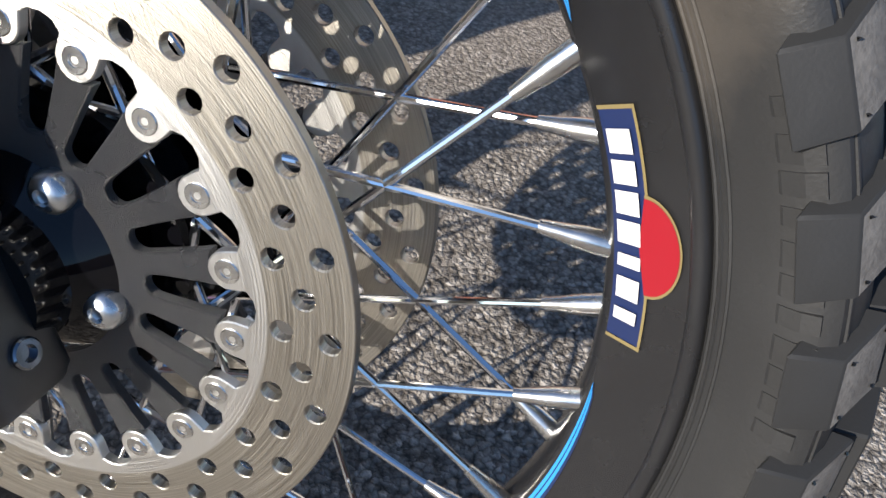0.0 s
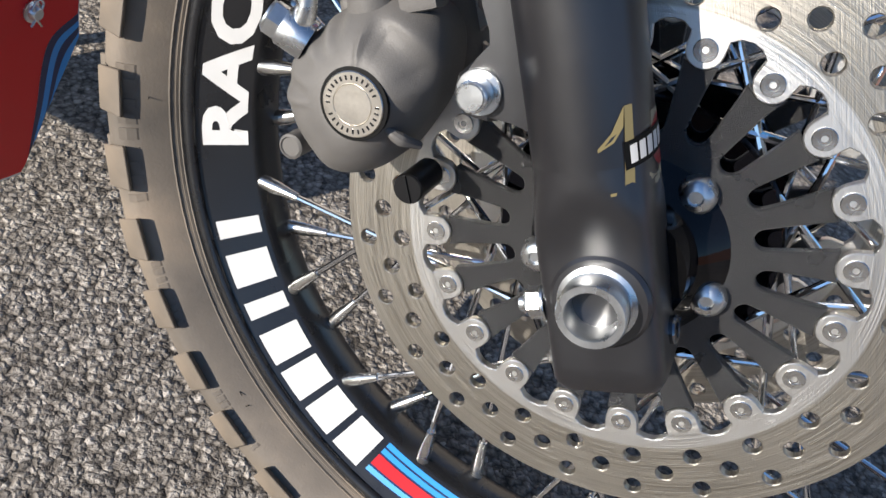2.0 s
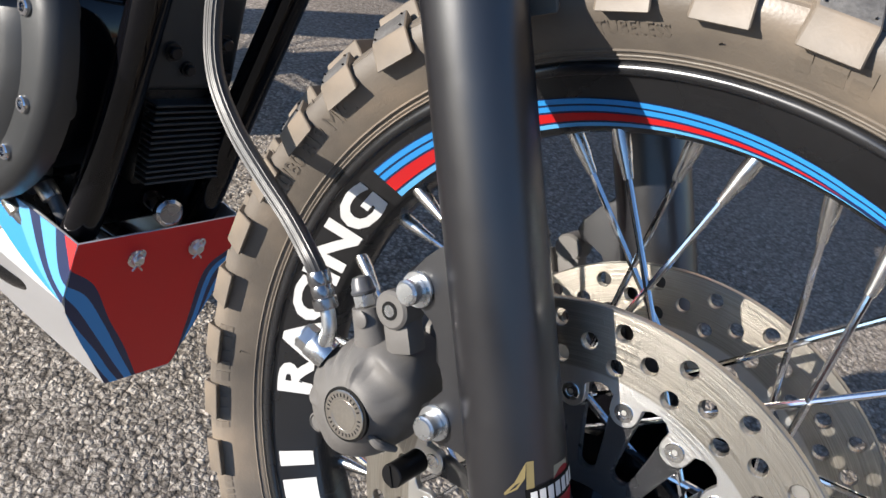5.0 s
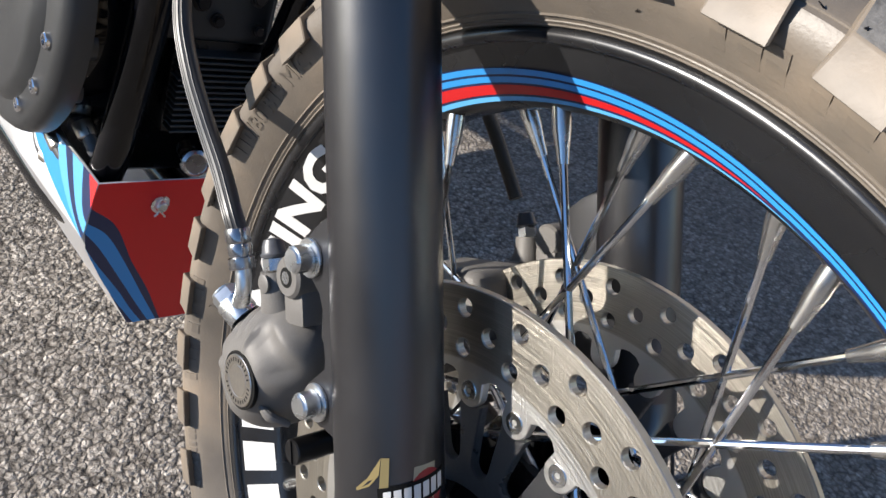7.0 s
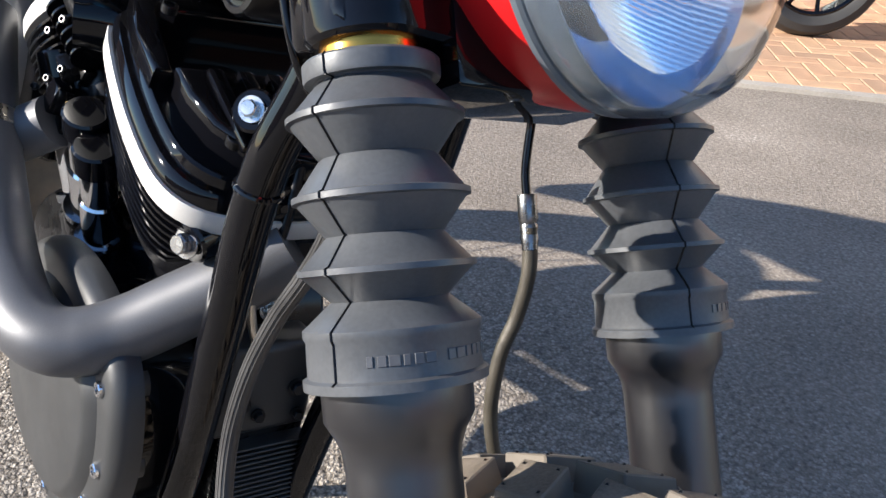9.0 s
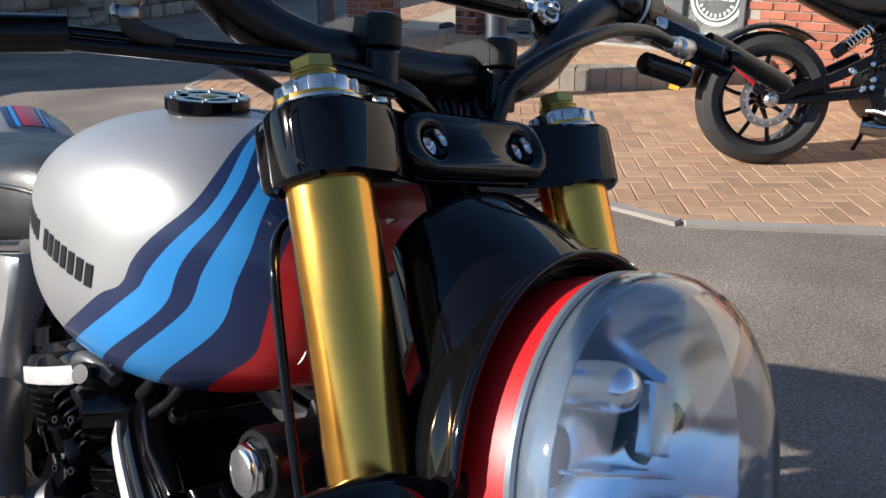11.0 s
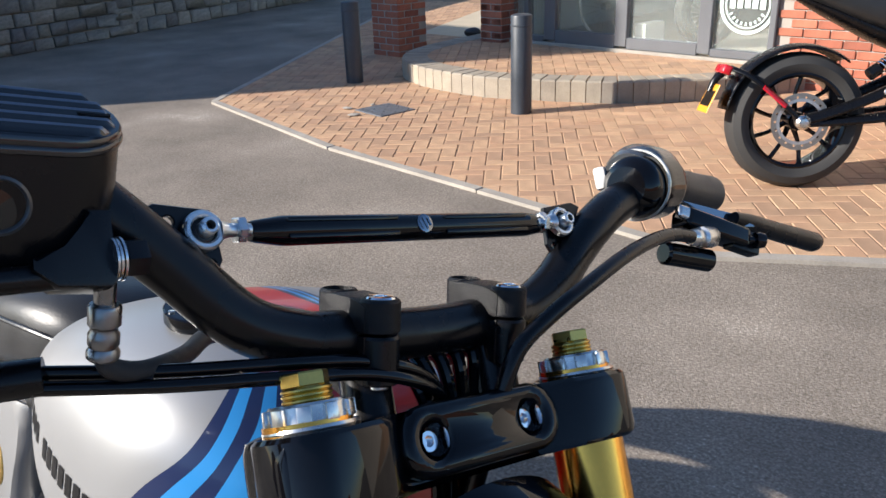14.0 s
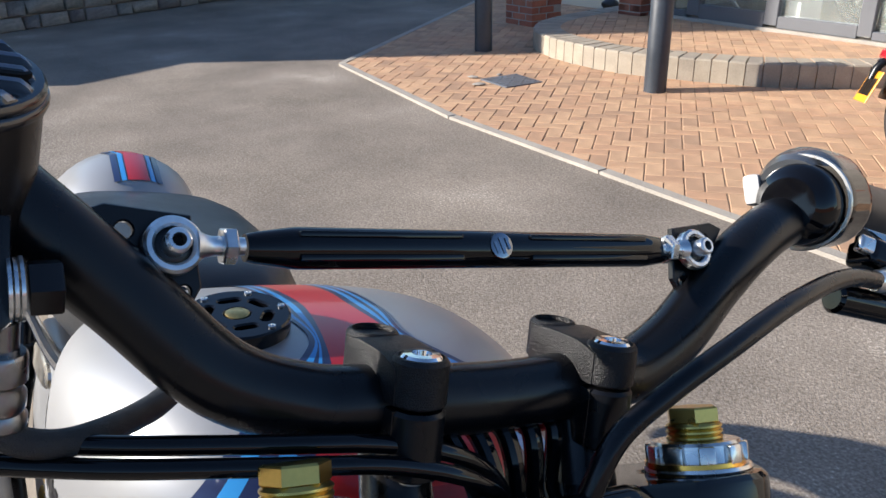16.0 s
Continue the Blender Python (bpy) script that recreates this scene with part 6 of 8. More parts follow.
# front brake master cylinder and reservoir on the right bar
def reservoir():
    """Master cylinder reservoir: lid sloped towards the front, crowned with six ridges along it."""
    u = Vector((.03, .997, -.035)).normalized()
    v = Vector((-math.cos(radians(42)), 0, math.sin(radians(42))))
    v = (v - u * u.dot(v)).normalized()
    n = Vector((.40, 0, .92)).normalized()
    lift = u.cross(v)
    lift = lift if lift.z > 0 else -lift
    c = Vector((.0160, -.2135, .9005)) + v * .0290
    HW, HL = .0290, .0490
    def ring(k, w, up, r=.0280):
        """Rounded outline at `up` along the walls (down) or over the lid (up)."""
        q = []
        hw, hl = HW * w, HL * k
        r = min(r, hw * .97)
        for cx, cy, a in ((hw - r, hl - r, 0), (-hw + r, hl - r, 90), (-hw + r, -hl + r, 180), (hw - r, -hl + r, 270)):
            q += arc(cx, cy, r, a, a + 90, 9)
        return [c - v * x + u * y + (n if up < 0 else lift) * up for x, y in q]
    b = bmesh.new()
    loft(b, [ring(.54, .56, -.0570, .014), ring(.66, .70, -.0562, .016), ring(.77, .82, -.0525, .020), ring(.86, .90, -.0440), ring(.915, .935, -.0330), ring(.95, .95, -.0200), ring(.965, .965, -.0060), ring(.968, .968, -.0030)])
    body = fork_part("brake_reservoir", b, black_matt, "satin black brake fluid reservoir with finned lid")
    b = bmesh.new()
    loft(b, [ring(.975, .975, -.0034), ring(.992, .992, -.0028), ring(1, 1, -.0014), ring(.994, .994, -.0002), ring(.980, .978, .0003), ring(.984, .982, .0008), ring(.982, .980, .0022), ring(.962, .955, .0034), ring(.925, .905, .0036)])
    lid = part("reservoir_lid", b, lid_black, body, "gloss black lid with long ridges")
    b = bmesh.new()
    rows = []
    nx, ny = 96, 28
    for i in range(nx + 1):
        x = -.0262 + .0524 * i / nx
        over = max(0, abs(x) - .0040)
        ym = .0448 - .0240 + .0240 * math.sqrt(max(0.0, 1 - (over / .0224) ** 2))
        row = []
        for j in range(ny + 1):
            s = -1 + 2 * j / ny
            s = math.copysign(1 - (1 - abs(s)) ** 1.6, s)
            fade = min(1, (1 - abs(s)) / .07) * min(1, (.0262 - abs(x)) / .0014)
            wave = (.5 + .5 * math.cos(2 * math.pi * x / .0093)) ** 1.7
            row.append(b.verts.new(c - v * x + u * (ym * s) + lift * (.0034 + (.0004 + .0032 * wave) * fade)))
        rows.append(row)
    for i in range(nx):
        for j in range(ny):
            f = b.faces.new((rows[i][j], rows[i + 1][j], rows[i + 1][j + 1], rows[i][j + 1]))
            # crest faces get a pale material that paints the sky's sheen on them
            f.material_index = int(math.cos(2 * math.pi * (-.0262 + .0524 * (i + .5) / nx) / .0093) > .80 and 0 < j < ny - 1)
    bmesh.ops.recalc_face_normals(b, faces=b.faces[:])
    part("ribbed_panel", b, [lid_black, ridge_sheen], lid, smooth=60)
    # raised dark ellipses paint the shade of two depressions in the lid
    for e in (1, -1):
        b = bmesh.new()
        loft(b, [[c - v * (.0012 + .0030 * math.sin(a * k)) + u * e * (.0368 + .0070 * math.cos(a * k)) + lift * h for k in range(16)] for h in (.0034, .0058) for a in (2 * math.pi / 16,)])
        part("lid_screw_slot", b, shade_print_black, lid)
    b = bmesh.new()
    face = c - v * (HW * .925) - n * .0225
    gm = frame_to(face + Vector((-.0004, -.0025, -.001)), Vector((n.z, 0, -n.x)) * 1.0)
    lathe(b, [(.0118, -.002), (.0118, .0016), (.0106, .0022), (.0098, .0014), (.0094, .0002)], 36, gm)
    part("sight_glass_rim", b, grey_gloss, body)
    b = bmesh.new()
    cap_lathe(b, [(.0095, -.001), (.0095, .0004), (.0001, .0012)], 32, gm)
    part("sight_glass", b, glass_dark, body, "round sight glass")
    # cylinder and clamp
    b = bmesh.new()
    rod(b, (-.001, -.240, .8510), (-.003, -.190, .8530), .0055, n=20)
    block(b, (.036, .044, .031), Matrix.Translation((-.008, -.250, .8535)), .005, 3)
    rod(b, (.0065, -.2440, .8400), (-.022, -.2440, .8400), .0105, n=24, bev=.0015)
    neck = [(-.1745, .8785), (-.1840, .8785), (-.1868, .8690), (-.1930, .8620), (-.2060, .8590), (-.2060, .8545), (-.1975, .8475), (-.1770, .8460), (-.1745, .8485)]
    slab(b, [(y, z) for y, z in neck], -.014, .0060, Matrix(((0, 0, 1, 0), (1, 0, 0, 0), (0, 1, 0, 0), (0, 0, 0, 1))), .0016, seg=2)
    part("master_cylinder", b, black_matt, body, "black brake master cylinder")
    b = bmesh.new()
    lathe(b, [(.0068, .0), (.0068, .002), (.0060, .003), (.0042, .003), (.0040, -.002), (.0001, -.002)], 20, frame_to((.0075, -.2440, .8400), (1, 0, .05)))
    part("socket_screw", b, zinc, body)
    b = bmesh.new()
    cap_lathe(b, [(.0072, 0), (.0072, .0165), (.0062, .0172), (.0062, .0188), (.0070, .0194), (.0070, .0232), (.0058, .0240), (.0036, .0236)], 28, frame_to((.0190, -.2530, .8555), (.10, .02, 1)))
    part("lever_pivot", b, alu, body, "bright turned steel pivot pin")
    b = bmesh.new()
    seat = frame_to((.0015, -.1755, .858), (0, 1, .05))
    slab(b, ngon(6, .0084, .25), .0052, .0143, seat, .0010, seg=2)
    for k, r in enumerate((.0094, .0090, .0094)):
        cap_lathe(b, [(r, .0016 * k), (r, .0016 * k + .0010)], 28, seat, mi=1)
    part("banjo_bolt", b, [dark_bolt, zinc], body, "black banjo bolt with bright washers")
    b = bmesh.new()
    rod(b, (-.0060, -.1760, .8500), (-.0170, -.1757, .8310), .0046, n=18)
    part("banjo_neck", b, dull_steel, body)
    b = bmesh.new()
    cap_lathe(b, [(.0062, 0), (.0069, .001), (.0069, .009), (.0057, .0105), (.0057, .012), (.0066, .0135), (.0066, .0180), (.0058, .0195), (.0070, .0215), (.0070, .0240), (.0062, .0250)], 24, frame_to((-.0103, -.1758, .8415), (-.58, .02, -1)))
    part("hose_crimp", b, dull_steel, body, "crimped hose end")
    b = bmesh.new()
    tube(b, [(-.016, -.250, .842), (-.010, -.2660, .8290), (.002, -.300, .796), (.016, -.345, .755)], [.0125, .0130, .0125, .0115], 20)
    part("brake_lever", b, black_matt, body, "black front brake lever")
    # grip to the rider's side
    b = bmesh.new()
    tube(b, [(-.055, -.300, .906), (-.078, -.345, .899), (-.104, -.398, .889)], .0175, 24)
    part("throttle_grip", b, rubber_soft, bar, "black rubber grip")
    return body


reservoir()
hose("brake_line", [(-.0215, -.1757, .8230), (-.0230, -.1725, .8155), (-.0245, -.161, .8125), (-.0300, -.148, .8140), (-.0480, -.128, .8194), (-.0680, -.108, .8283), (-.0850, -.080, .8300), (-.0900, -.045, .8150), (-.080, -.015, .780), (-.070, .0, .735)], .0047, braid, "ribbed black brake line curving over the tank")

# throttle cables in a boot, clutch cable
bm = bmesh.new()
tube(bm, [(-.085, -.310, .815), (-.062, -.255, .817), (-.040, -.195, .8165)], [.0095, .0090, .0085], 18)
boot = fork_part("throttle_cable_boot", bm, black_matt, "black rubber cable boot")
for dz, dx in ((.003, 0.0), (-.004, .004)):
    b = bmesh.new()
    tube(b, [(-.046 + dx, -.205, .8165 + dz), (-.024 + dx, -.150, .8080 + dz), (-.010 + dx, -.100, .8030 + dz), (-.004 + dx, -.055, .7980 + dz), (-.006 + dx, -.018, .786 + dz), (-.020, .004, .765), (-.036, .010, .730), (-.045, .012, .68)], .0034, 12)
    part("throttle_cable", b, black_gloss, boot)
for k in range(5):
    b = bmesh.new()
    tube(b, [(-.030 - .004 * k, -.030 + .016 * k, .812 - .004 * k), (-.022, -.020 + .013 * k, .798), (-.016 - .003 * k, -.012 + .011 * k, .772), (-.032, .0 + .006 * k, .735), (-.045, .004 * k, .68)], .0042, 10)
    fork_part("wiring_loom", b, black_gloss, "black sleeved wiring behind the yoke")
hose("clutch_cable", [(.0105, .238, .8530), (.0160, .195, .8545), (.0240, .142, .8440), (.028, .090, .8260), (.024, .055, .8100), (.018, .032, .7950), (.010, .022, .7750), (-.010, .014, .735), (-.045, .010, .68)], .0048, black_matt, "black clutch cable")

# left switchgear, clutch perch, lever and grip
def left_controls():
    way = Vector((-.25, 1, .12)).normalized()
    b = bmesh.new()
    tube(b, [(-.0165, .203, .8985), (-.0190, .213, .8995), (-.0240, .232, .9020), (-.0300, .258, .9045), (-.0345, .282, .9050)], [.0150, .0225, .0262, .0268, .0195], 32)
    sw = fork_part("switch_housing", b, black_gloss, "gloss black handlebar switch housing with a bright highlight ring")
    b = bmesh.new()
    tube(b, [(-.0215, .214, .9060), (-.0275, .234, .9095), (-.0335, .262, .9105), (-.0365, .280, .9080)], [.0195, .0262, .0258, .0170], 28)
    part("housing_cover", b, grey_gloss, sw, "grey glossy half shell")
    # metal ring stands in for the highlight along the gloss housing's edge
    for y, r in ((.2225, .0272),):
        b = bmesh.new()
        m = frame_to((-.0190 - .25 * (y - .213), y, .9005 + .12 * (y - .213)), way)
        lathe(b, [(r - .0015, -.0012), (r, -.0012), (r + .0005, 0), (r, .0012), (r - .0015, .0012)], 40, m)
        part("housing_seam", b, steel, sw, "bright ring in place of the housing's highlight")
    b = bmesh.new()
    block(b, (.010, .010, .018), Matrix.Translation((-.0405, .208, .9120)) @ Matrix.Rotation(.4, 4, "Z"), .0035, 2)
    part("switch_button", b, trim_grey, sw)
    b = bmesh.new()
    tube(b, [(-.0345, .282, .9050), (-.0390, .322, .9020), (-.0420, .352, .9005)], .0165, 24)
    part("handlebar_grip", b, hose_rubber, bar, "black rubber grip")
    # perch: body with a flat plate on top, a bright block, a switch box and the lever
    along = Matrix.Rotation(radians(-16), 4, "Z") @ Matrix.Rotation(radians(-22), 4, "X")
    b = bmesh.new()
    block(b, (.022, .060, .015), Matrix.Translation((.0050, .268, .8600)) @ along, .004, 3)
    rod(b, (-.0125, .226, .8470), (-.0045, .272, .8370), .0088, n=24, bev=.002)
    perch = part("clutch_perch", b, black_gloss, sw, "black clutch lever perch")
    b = bmesh.new()
    quad = [Vector(p) for p in ((-.0030, .246, .8850), (.0056, .303, .8712), (.0156, .311, .8586), (-.0010, .286, .8632))]
    up = (quad[1] - quad[0]).cross(quad[3] - quad[0]).normalized() * .0035
    up = up if up.z > 0 else -up
    loft(b, [[p - up for p in quad], quad])
    bmesh.ops.bevel(b, geom=b.edges[:], offset=.0008, segments=2, affect="EDGES")
    part("perch_plate", b, chrome_dark, sw, "dark polished plate on the perch")
    # aluminium block added to paint the bright reflection on the perch's side
    b = bmesh.new()
    block(b, (.007, .036, .010), Matrix.Translation((.0065, .2490, .8690)) @ along, .0028, 3)
    part("perch_cheek", b, alu, sw, "bright block in place of the reflection on the perch's side")
    b = bmesh.new()
    block(b, (.012, .026, .017), Matrix.Translation((.0115, .2960, .8475)) @ along, .0015, 2)
    block(b, (.003, .010, .008), Matrix.Translation((.0180, .2980, .8475)) @ along, .0010, 1)
    part("clutch_switch", b, black_matt, sw, "small black switch box")
    b = bmesh.new()
    cap_lathe(b, [(.0052, -.004), (.0060, .0), (.0064, .001), (.0064, .009), (.0054, .0105), (.0080, .012), (.0082, .026), (.0070, .028)], 20, frame_to((.0108, .232, .8530), (-.06, 1, 0)))
    part("cable_adjuster", b, alu, sw)
    b = bmesh.new()
    cap_lathe(b, [(.0030, -.012), (.0030, -.004), (.0058, -.003), (.0064, 0), (.0058, .004), (.0030, .0055)], 18, frame_to((.0230, .300, .8460), (.5, 1, -.2)))
    part("pivot_knob", b, black_gloss, sw)
    b = bmesh.new()
    tube(b, [(.0110, .292, .8660), (.0100, .318, .8620), (.0075, .360, .8550), (.0050, .422, .8450), (.0048, .430, .8437)], [.0060, .0075, .0082, .0092, .0070], 18, flat=.8)
    part("clutch_lever", b, black_matt, sw, "black clutch lever")


left_controls()

# ---- headlamp: bucket, rim, lens, black cowl, indicators (body frame)
HL_C = Vector((-0.2242, 0.0167, 0.8602))
HL_Z = Vector((math.cos(.29) * math.cos(.11), math.cos(.29) * math.sin(.11), math.sin(.29)))
HLM = frame_to(HL_C, HL_Z, (0, 1, 0))
bm = bmesh.new()
lathe(bm, [(.0960, -.001), (.0966, -.006), (.0960, -.022), (.0935, -.040), (.0860, -.062), (.0720, -.085), (.0500, -.104), (.022, -.114), (.0001, -.116)], 72, HLM)
hl = part("headlamp", bm, red, bike, "round headlamp in a red bucket")
bm = bmesh.new()
lathe(bm, [(.0968, -.002), (.0986, -.001), (.0988, .002), (.0976, .0036), (.0955, .0040)], 72, HLM)
part("headlamp_rim", bm, collar_grey, hl, "thin grey rim")
bm = bmesh.new()
pr = [(.0965, .0030), (.0990, .012), (.0985, .024), (.0955, .036), (.0890, .0470), (.0790, .0540), (.0660, .0590), (.0450, .0640), (.0220, .0665), (.0001, .0672)]
pi_ = [(.0001, .0640), (.0220, .0632), (.0450, .0606), (.0655, .0556), (.0775, .0508), (.0862, .0440), (.0922, .0340), (.0950, .023), (.0953, .012), (.0935, .0030)]
pr, pi_ = [[(r, .003 + (z - .003) * .87) for r, z in q] for q in (pr, pi_)]
lathe(bm, pr[:5], 72, HLM, mi=1)
lathe(bm, pr[4:], 72, HLM)
lathe(bm, pi_[:6], 72, HLM)
lathe(bm, pi_[5:], 72, HLM, mi=1)
lathe(bm, [pi_[-1], pr[0]], 72, HLM, mi=1)
bmesh.ops.remove_doubles(bm, verts=bm.verts[:], dist=.00002)
bmesh.ops.recalc_face_normals(bm, faces=bm.faces[:])
part("headlamp_lens", bm, [glass, lens_band], hl, "clear glass headlamp lens with a hazy moulded edge")
HLI = HLM @ Matrix.Translation((0, 0, .010)) @ Matrix.Rotation(radians(-14), 4, "Z")
# collar added so its grey-blue stands in for haze in the thick glass
bm = bmesh.new()
lathe(bm, [(.0950, -.020), (.0950, .000), (.0948, .006), (.0942, .0085), (.0934, .0085)], 72, HLI)
part("reflector_collar", bm, collar_grey, hl, "grey-blue collar in place of the haze in the lens edge")
bm = bmesh.new()
lathe(bm, [(.0935, .0086), (.0926, .0070), (.0900, .000), (.0820, -.014), (.0640, -.030), (.0420, -.046), (.0170, -.054)], 72, HLI)
part("reflector", bm, mirror, hl, "polished reflector")
bm = bmesh.new()
rows = []                                                # moulded ribs on the lower reflector
for i in range(140):
    y = -.0770 + .0660 * i / 139
    w = math.sqrt(max(0.0, .0785 ** 2 - y * y))
    x0 = -w if y < -.045 else max(-w, -.050 + (y + .045) * 3.33)
    row = []
    for j in range(25):
        x = x0 + (w - x0) * j / 24
        z = -.026 + .036 * (x * x + y * y) / .0785 ** 2 + .00055 * math.cos(2 * math.pi * y / .0037)
        row.append(bm.verts.new(HLI @ Vector((x, y, z))))
    rows.append(row)
for a, b in zip(rows, rows[1:]):
    for j in range(24):
        bm.faces.new((a[j], a[j + 1], b[j + 1], b[j]))
part("reflector_ribs", bm, mirror, hl, "ribbed lower reflector", smooth=70)
bm = bmesh.new()
cap_lathe(bm, [(.0115, -.030), (.0125, -.004), (.0122, .002), (.0100, .0080), (.0060, .0112), (.0001, .0122)], 32, HLI @ Matrix.Translation((-.030, .038, -.004)))
part("bulb_shield", bm, mirror, hl, "polished bulb shield")
bm = bmesh.new()
block(bm, (.104, .003, .010), HLI @ Matrix.Translation((.010, -.004, -.018)), .001, 1)
block(bm, (.030, .040, .008), HLI @ Matrix.Translation((.042, .026, -.018)), .002, 1)
part("reflector_step", bm, mirror, hl)

# black cowl over the bucket, down both sides to a point
bm = bmesh.new()
rows = []
NA = 44
for i in range(NA + 1):
    th = radians(-112 + 224 * i / NA)                     # 0 at the top
    k = abs(-112 + 224 * i / NA) / 112
    front = -.017 - .030 * max(0, (k - .72) / .28) ** 1.3
    back = -.115 + .055 * k + .0 * k
    if k > .72:
        back = front - (front - back) * max(.0, 1 - (k - .72) / .28) ** .8
    row = []
    for j in range(9):
        u = j / 8
        h = back + (front - back) * u
        r = .0800 + .0235 * min(1, u * 1.6) ** .8 + (.004 if j == 8 else 0)
        if h < -.05:
            r = max(r, .080)
        # local frame: y axis of HLM is sideways x; up is the negative or positive y
        row.append(HLM @ Vector((r * math.sin(th), r * math.cos(th), h)))
    rows.append(row)
V = [[bm.verts.new(p) for p in r] for r in rows]
for a, b in zip(V, V[1:]):
    for j in range(8):
        bm.faces.new((a[j], a[j + 1], b[j + 1], b[j]))
cowl = part("headlamp_cowl", bm, black_gloss, bike, "gloss black metal cowl over the headlamp")
so = cowl.modifiers.new("thick", "SOLIDIFY")
so.thickness, so.offset = .003, 1.0
bm = bmesh.new()
sheet_rows = []
for i in range(37):
    th = radians(-88 + 176 * i / 36)
    a = FORK @ Vector((-.004 + .020 * math.cos(th), .060 * math.sin(th), .700 + .030 * math.cos(th)))
    e = HLM @ Vector((.1015 * math.sin(th), .1015 * math.cos(th), -.024))
    mid = (a + e) / 2 + Vector((0, 0, .006 * math.cos(th)))
    sheet_rows.append([a * (1 - u) ** 2 + mid * 2 * u * (1 - u) + e * u * u for u in [j / 14 for j in range(15)]])
loft(bm, sheet_rows, cap=False, closed=False)
part("cowl_neck", bm, black_gloss, cowl)


def indicator(s):
    b = bmesh.new()
    base = Vector((.040, s * .068, .590))
    tube(b, [base + Vector((-.004, -s * .014, -.014)), base + Vector((0, s * .004, -.004)), base + Vector((0, s * .022, .003))], [.0075, .0085, .0080], 16)
    st = fork_part("indicator", b, black_matt, "slim black indicator with pointed end")
    b = bmesh.new()
    rings = []
    for u, w, h in ((0, .0045, .006), (.10, .008, .0105), (.30, .0115, .0150), (.52, .0110, .0125), (.80, .0065, .0060), (.97, .0025, .0022), (1.0, .0008, .0008)):
        c = base + Vector((-.002 - .004 * u, s * (.022 + .082 * u), .0035 + .006 * u - .004 * (1 - u)))
        rings.append([c + Vector((w * math.cos(a), 0, h * math.sin(a) - h * .35)) for a in [2 * math.pi * k / 16 for k in range(16)]])
    loft(b, rings)
    part("indicator_body", b, black_gloss, st, "gloss black teardrop body")


indicator(-1)
indicator(1)
# thin pipe in front of the right tube
bm = bmesh.new()
tube(bm, [(-.052, -.070, .735), (-.044, -.094, .728), (-.037, -.108, .708), (-.036, -.112, .660), (-.036, -.113, .600), (-.037, -.112, .545), (-.041, -.105, .512), (-.052, -.088, .495)], .0027, 12)
fork_part("brake_pipe", bm, black_gloss, "thin black steel pipe")
# steering lock barrel on the head
bm = bmesh.new()
cap_lathe(bm, [(.0255, -.06), (.0255, -.003), (.0238, 0), (.0200, .0006), (.0190, -.001), (.0150, -.001)], 40, frame_to((-.1550, -.0724, .5985), (.05, -1, 0)))
lock = fork_part("ignition_switch", bm, black_matt, "black ignition barrel with chrome dial")
bm = bmesh.new()
slab(bm, ngon(8, .0172), -.002, .009, frame_to((-.1550, -.0724, .5985), (.05, -1, 0)), .0015, seg=2)
cap_lathe(bm, [(.0138, .009), (.0138, .0105), (.0112, .0115), (.0001, .0118)], 32, frame_to((-.1550, -.0724, .5985), (.05, -1, 0)))
part("ignition_dial", bm, chrome, lock)

# ---- tank, in the body frame
Y0 = .0191
TANK = [(-.4276, .0304, .8512, .8886), (-.4423, .0627, .8209, .9230), (-.4717, .0990, .8033, .9547), (-.5256, .1359, .7793, .9785), (-.5943, .1530, .7651, .9819), (-.6727, .1534, .7666, .9674), (-.7511, .1368, .7901, .9336), (-.8197, .1079, .800, .8873), (-.8638, .0716, .815, .862), (-.8785, .0285, .830, .845)]
ROUND, WAIST = .647, .482                                 # squareness of the section, height of its widest line


def tank_at(x):
    """Half width, bottom and top of the tank at x."""
    x = min(max(x, TANK[-1][0]), TANK[0][0])
    for i in range(len(TANK) - 1):
        a, b = TANK[i], TANK[i + 1]
        if x >= b[0]:
            break
    t = (x - a[0]) / (b[0] - a[0])
    p, q = TANK[max(i - 1, 0)], TANK[min(i + 2, len(TANK) - 1)]
    out = []
    for k in (1, 2, 3):
        sa = (b[k] - p[k]) / (b[0] - p[0]) if i else (b[k] - a[k]) / (b[0] - a[0])
        sb = (q[k] - a[k]) / (q[0] - a[0])
        h = b[0] - a[0]
        out.append((2 * t ** 3 - 3 * t * t + 1) * a[k] + (t ** 3 - 2 * t * t + t) * h * sa + (3 * t * t - 2 * t ** 3) * b[k] + (t ** 3 - t * t) * h * sb)
    return out


def tank_point(x, ph, lift=0.0):
    """A point of the tank's skin: ph 0 at the right flank, 90 on top."""
    def at(x_, p_):
        w, zb, zt = tank_at(x_)
        zm = zb + WAIST * (zt - zb)
        c, s = math.cos(radians(p_)), math.sin(radians(p_))
        return Vector((x_, Y0 - w * math.copysign(abs(c) ** ROUND, c), zm + (zt - zm if s > 0 else zm - zb) * math.copysign(abs(s) ** ROUND, s)))
    p = at(x, ph)
    if lift:
        n = (at(x + .002, ph) - at(x - .002, ph)).cross(at(x, ph + 1) - at(x, ph - 1)).normalized()
        c = Vector((-.62, Y0, .86))
        if n.dot(p - c) < 0:
            n = -n
        p = p + n * lift
    return p


bm = bmesh.new()
xs = [TANK[0][0] - .4509 * (.5 - .5 * math.cos(math.pi * i / 64)) for i in range(65)]
loft(bm, [[tank_point(x, 360 * k / 120) for k in range(120)] for x in xs])
tank = part("fuel_tank", bm, silver_tank, bike, "satin silver teardrop tank with blue, navy and red stripes")


